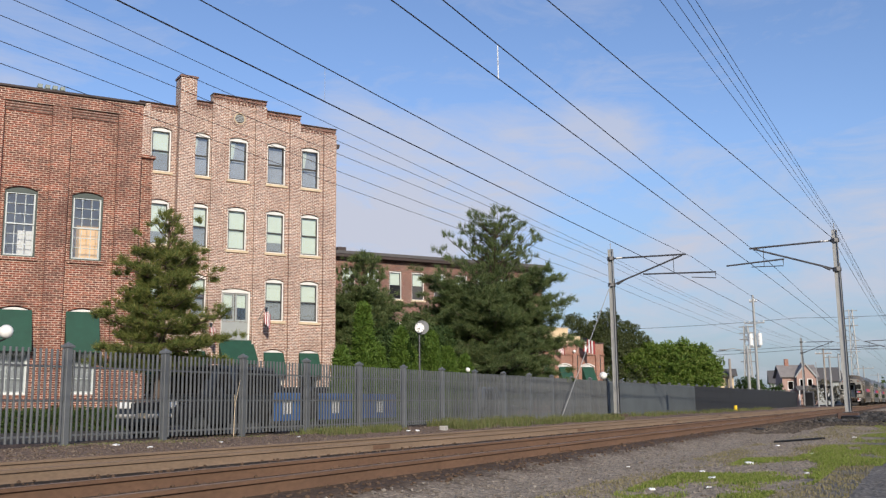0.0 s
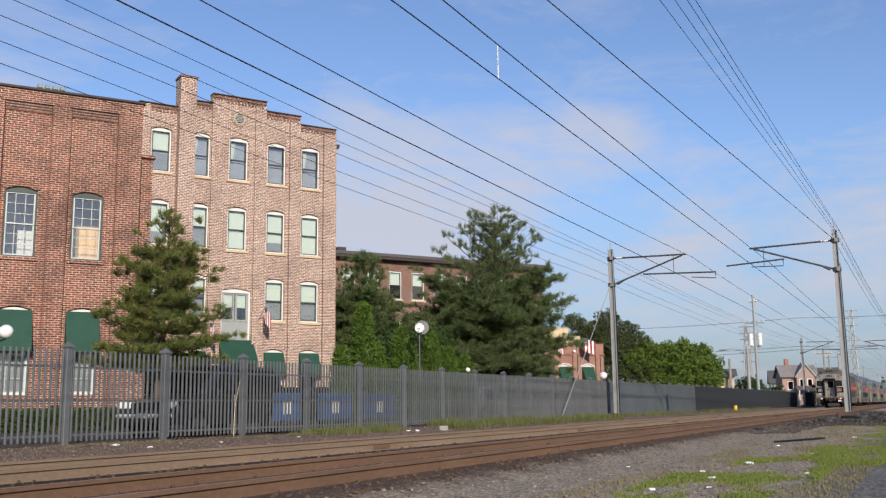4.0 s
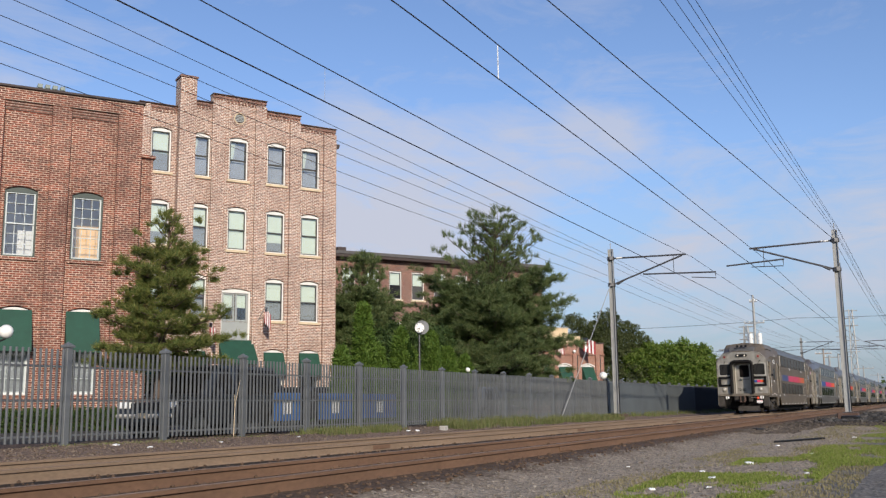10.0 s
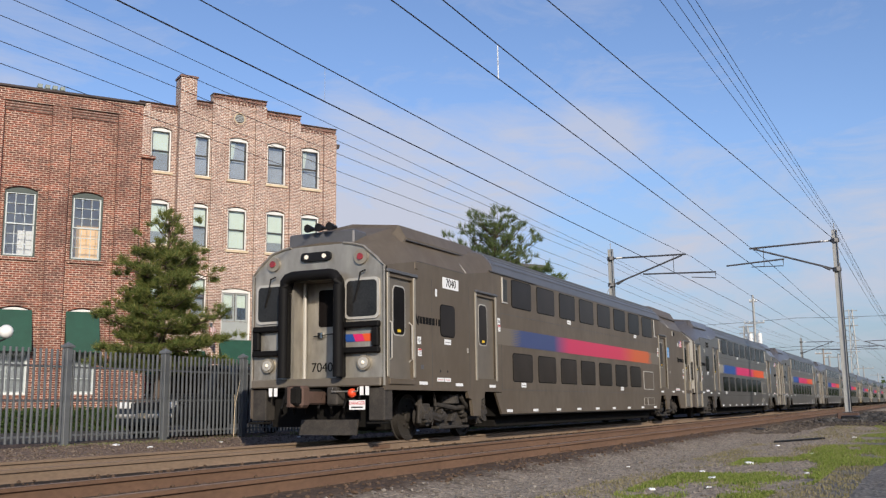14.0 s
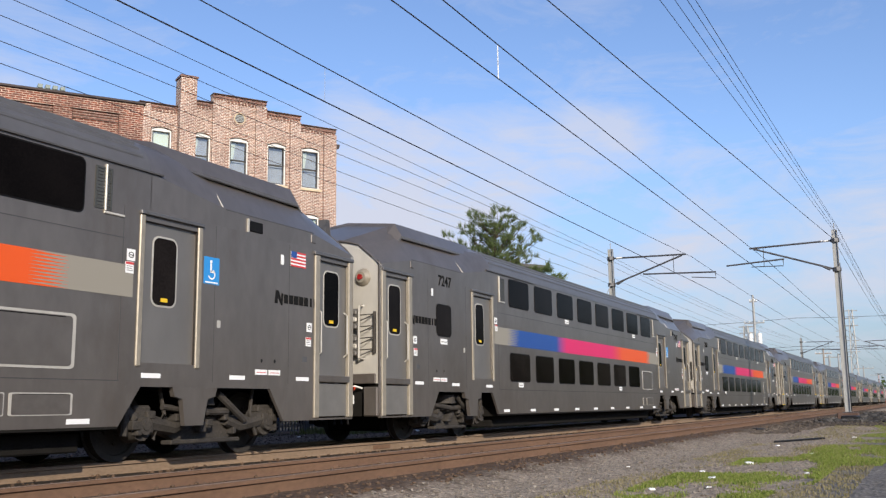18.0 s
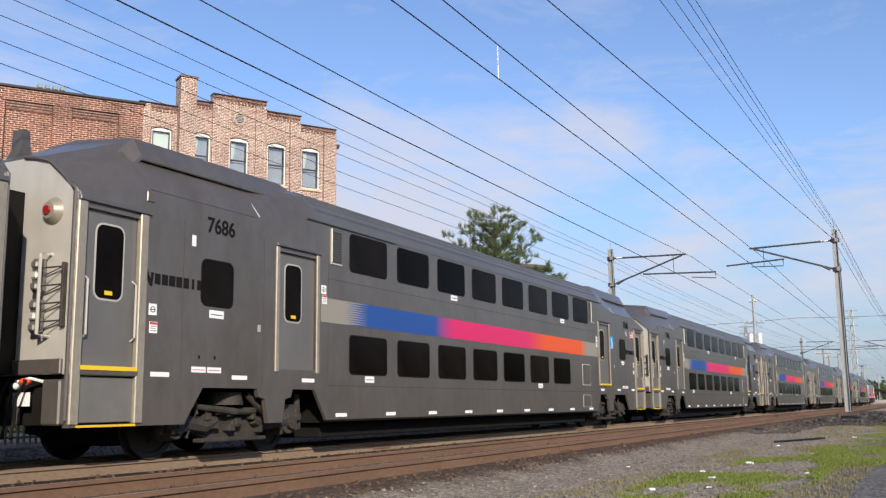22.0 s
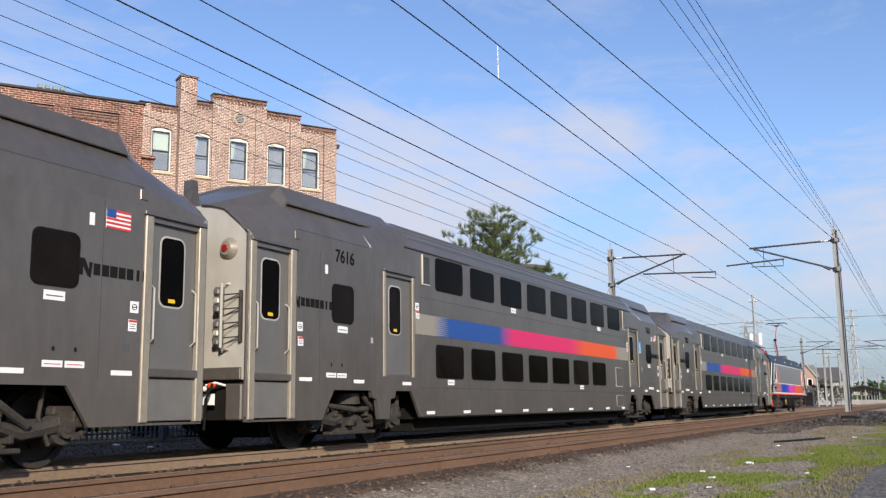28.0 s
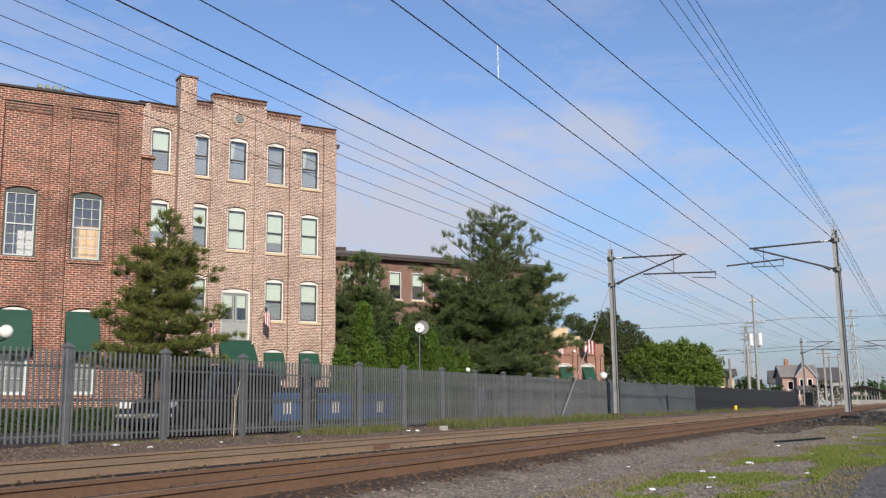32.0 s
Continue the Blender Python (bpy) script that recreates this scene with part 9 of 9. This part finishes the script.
def small_house(x, y, turn, w, d, h, wall, label, roof="roof", chimney=True):
    b = thing("house", pose(x, y, 0, 0, 0, turn), label, "house", "houses farther on")
    wins = [(-w / 2 + 0.9 + 2.2 * i, -w / 2 + 1.9 + 2.2 * i, z, z + 1.5) for i in range(int((w - 1) / 2.2)) for z in (0.9, h * 0.55)]
    part("front_wall", Geo().panel(-w / 2, w / 2, -0.2, h, wins, 0, 0.25), wall, b)
    part("walls", Geo().box(-w / 2, 0.25, -0.2, -w / 2 + 0.25, d, h).box(w / 2 - 0.25, 0.25, -0.2, w / 2, d, h).box(-w / 2, d, -0.2, w / 2, d + 0.2, h), wall, b)
    for q in wins:
        wd = part("window", Geo().border(q[0], q[1], q[2], q[3], 0.1, 0.02, 0.12), "white", b)
        part("pane", Geo().box(q[0] + 0.1, 0.08, q[2] + 0.1, q[1] - 0.1, 0.1, q[3] - 0.1), "tinted", wd)
    part("roof", Geo().prism([(-0.5, h - 0.1), (d / 2, h + d * 0.32), (d + 0.7, h - 0.1), (d + 0.7, h + 0.1), (d / 2, h + d * 0.32 + 0.25), (-0.5, h + 0.1)], "x", -w / 2 - 0.4, w / 2 + 0.4), roof, b)
    part("gable", Geo().prism([(0.05, h), (d - 0.05, h), (d / 2, h + d * 0.31)], "x", -w / 2 + 0.02, -w / 2 + 0.2), wall, b)
    part("gable", Geo().prism([(0.05, h), (d - 0.05, h), (d / 2, h + d * 0.31)], "x", w / 2 - 0.2, w / 2 - 0.02), wall, b)
    if chimney:
        part("chimney", Geo().box(-w / 4 - 0.35, d / 2 - 0.3, h, -w / 4 + 0.35, d / 2 + 0.3, h + d * 0.32 + 1.3, 0.03), "brick_far", b)
    return b


def add_front_gable(b, x, w, out, z0, h, wall):
    """A projecting gabled bay with white bargeboards and a porch."""
    bay = part("bay", Geo().box(x - w / 2, -out, -0.2, x + w / 2, 0.0, z0).prism([(x - w / 2, z0), (x + w / 2, z0), (x, z0 + h)], "y", -out, 0.0), wall, b, "projecting gabled bay")
    for sgn in (-1, 1):
        part("bargeboard", Geo().prism([(x + sgn * (w / 2 + 0.3), z0 - 0.3), (x + sgn * (w / 2 + 0.3), z0), (x, z0 + h + 0.35), (x, z0 + h + 0.05)], "y", -out - 0.25, -out - 0.1), "blind_grey", bay)
        part("bay_roof", Geo().prism([(x + sgn * (w / 2 + 0.3), z0 - 0.1), (x + sgn * (w / 2 + 0.3), z0 + 0.05), (x, z0 + h + 0.4), (x, z0 + h + 0.25)], "y", -out - 0.1, 3.0), "roof_hazed", bay)
        wd = part("window", Geo().border(x + sgn * w * 0.22 - 0.45, x + sgn * w * 0.22 + 0.45, z0 - 1.9, z0 - 0.4, 0.12, -out - 0.06, -out + 0.02), "white", bay)
        part("pane", Geo().box(x + sgn * w * 0.22 - 0.33, -out - 0.03, z0 - 1.78, x + sgn * w * 0.22 + 0.33, -out - 0.01, z0 - 0.52), "tinted", wd)
    pr = part("porch_roof", Geo().prism([(-out - 1.6, 2.6), (-out - 1.6, 2.8), (-out, 3.4), (-out, 3.1)], "x", x - w / 2 - 0.4, x + w / 2 + 0.4), "roof", b)
    for k in range(3):
        part("porch_post", Geo().box(x - w / 2 + k * w / 2 - 0.08, -out - 1.5, 0, x - w / 2 + k * w / 2 + 0.08, -out - 1.34, 2.65), "white", pr)


add_front_gable(small_house(180.5, 20.7, -72, 5.8, 6.0, 5.0, "brick_hazed", "distant brick house with gabled roof and white trim, colours paled for haze", "roof_hazed"), 0.9, 3.0, 1.0, 5.0, 2.0, "brick_hazed")
small_house(109.6, 20.1, -75, 1.4, 1.6, 3.6, "cream", "small cream hut with dark roof beyond the fence", "roof", False)
small_house(205, 20.0, -75, 9.0, 8.0, 4.6, "blind_grey", "distant pale house by the crossing")
small_house(240, 27.0, -80, 14.0, 9.0, 5.0, "blind_grey", "distant grey house by the crossing")

st = thing("station_platform", Matrix.Identity(4), "dark canopied station platform far down the line", "platform")
part("platform", Geo().box(215, 13.4, -0.1, 420, 17.5, 0.9, 0.03), "kerb", st)
part("canopy", Geo().prism([(12.9, 3.75), (15.4, 3.35), (17.8, 3.75), (17.8, 3.95), (15.4, 3.6), (12.9, 3.95)], "x", 222, 400), "darkwood", st, "dark butterfly canopy")
for k in range(12):
    part("column", Geo().tube([(226 + 15 * k, 15.4, 0.9), (226 + 15 * k, 15.4, 3.4)], 0.12, 8), "galv", st)
for k, x in enumerate((224, 236, 250, 268)):
    part("sign_board", Geo().box(x, 13.7, 1.9, x + 0.1, 15.0, 2.6), "kerb" if k % 2 == 0 else "arm", st)
cab = thing("signal_cabinet", Matrix.Translation((128, 13.6, 0)), "dark equipment cabinet by the crossing", "cabinet")
part("case", Geo().box(-0.6, -0.5, 0, 0.6, 0.5, 1.9, 0.04), "arm", cab)
part("door", Geo().box(-0.63, -0.42, 0.15, -0.6, 0.42, 1.75, 0.01), "black", cab)
for k, (x, y) in enumerate(((131.0, 12.9), (140.0, 12.8))):
    g = thing("crossing_gate", Matrix.Translation((x, y, 0)), "level crossing gate post with raised arm", "crossing gate", "crossing gates")
    part("post", Geo().tube([(0, 0, 0), (0, 0, 3.4)], 0.09, 8), "galv", g)
    part("arm", Geo().box(-0.04, -0.05, 1.0, 0.04, 0.05, 5.6), "galv", g)
    part("lamp_bar", Geo().box(-0.06, -0.6, 2.5, 0.06, 0.6, 2.62), "black", g)
    for s in (-1, 1):
        part("lamp", Geo().tube([(-0.12, s * 0.5, 2.56), (0.05, s * 0.5, 2.56)], 0.2, 12), "black", g)
for k in range(5):
    utility_pole(180 + 34 * k, 3.2 if k % 2 else 14.0, 8.8, ((8.2, 2.2),), (), "distant galvanised line-side mast", "galv")

# rubble round the mast foot
rr = np.random.RandomState(9)
for k in range(26):
    x, y, s = 47.5 + 9 * rr.rand(), 1.6 + 2.6 * rr.rand(), 0.1 + 0.22 * rr.rand()
    crumple(x, y, s, 50 + k, "kerb" if k % 3 == 0 else "asphalt", "broken lump of rubble by the mast")
# ---- motion ----
FRONT = [(0, 150.0), (1.5, 139.0), (3, 127.0), (4, 118.0), (5, 109.3), (6, 100.71), (7, 91.88), (8, 82.3), (9, 72.08), (10, 61.35), (11, 50.25), (12, 38.87), (13, 27.2), (14, 15.19), (15, 2.81), (16, -9.97), (17, -23.11), (18, -36.8), (19, -50.85),
         (20, -65.28), (21, -80.34), (22, -95.67), (23, -111.5), (24, -127.53), (25, -144.1), (26, -161.0), (27, -178.4), (28, -196.07), (29, -214.27), (30, -232.85), (31, -251.8), (32, -271.5)]


def motions():
    for cloth, at, turns in FLAGS:
        walk(cloth, [(t, Matrix.Translation(at) @ pose(0, 0, 0, 0, 0, 0.6 * a - 80)) for t, a in turns])
    for k, c in enumerate(COACHES):
        walk(c, [(t, pose(x + PITCH_U * k, FAR_Y, 0)) for t, x in FRONT])
    walk(LOCO, [(t, pose(x + PITCH_U * 9 + COACH + 0.3, FAR_Y, 0)) for t, x in FRONT])

    # the wheels roll with the track
    carried = SETS + [(q, q.location.copy(), 0.457) for c in COACHES[2:] for q in c.children_recursive if q.name.startswith("wheelset")]
    keys = COACHES[0].animation_data
    along = [c for c in keys.action.layers[0].strips[0].channelbag(keys.action_slot).fcurves if c.data_path == "location" and c.array_index == 0][0]
    ground = [along.evaluate(f + 1) for f in range(frame(32.0))]
    for ob, at, r in carried:
        walk(ob, [(f / FPS, Matrix.Translation(at) @ Matrix.Rotation((x - ground[0]) / r, 4, "Y")) for f, x in enumerate(ground)])


motions()
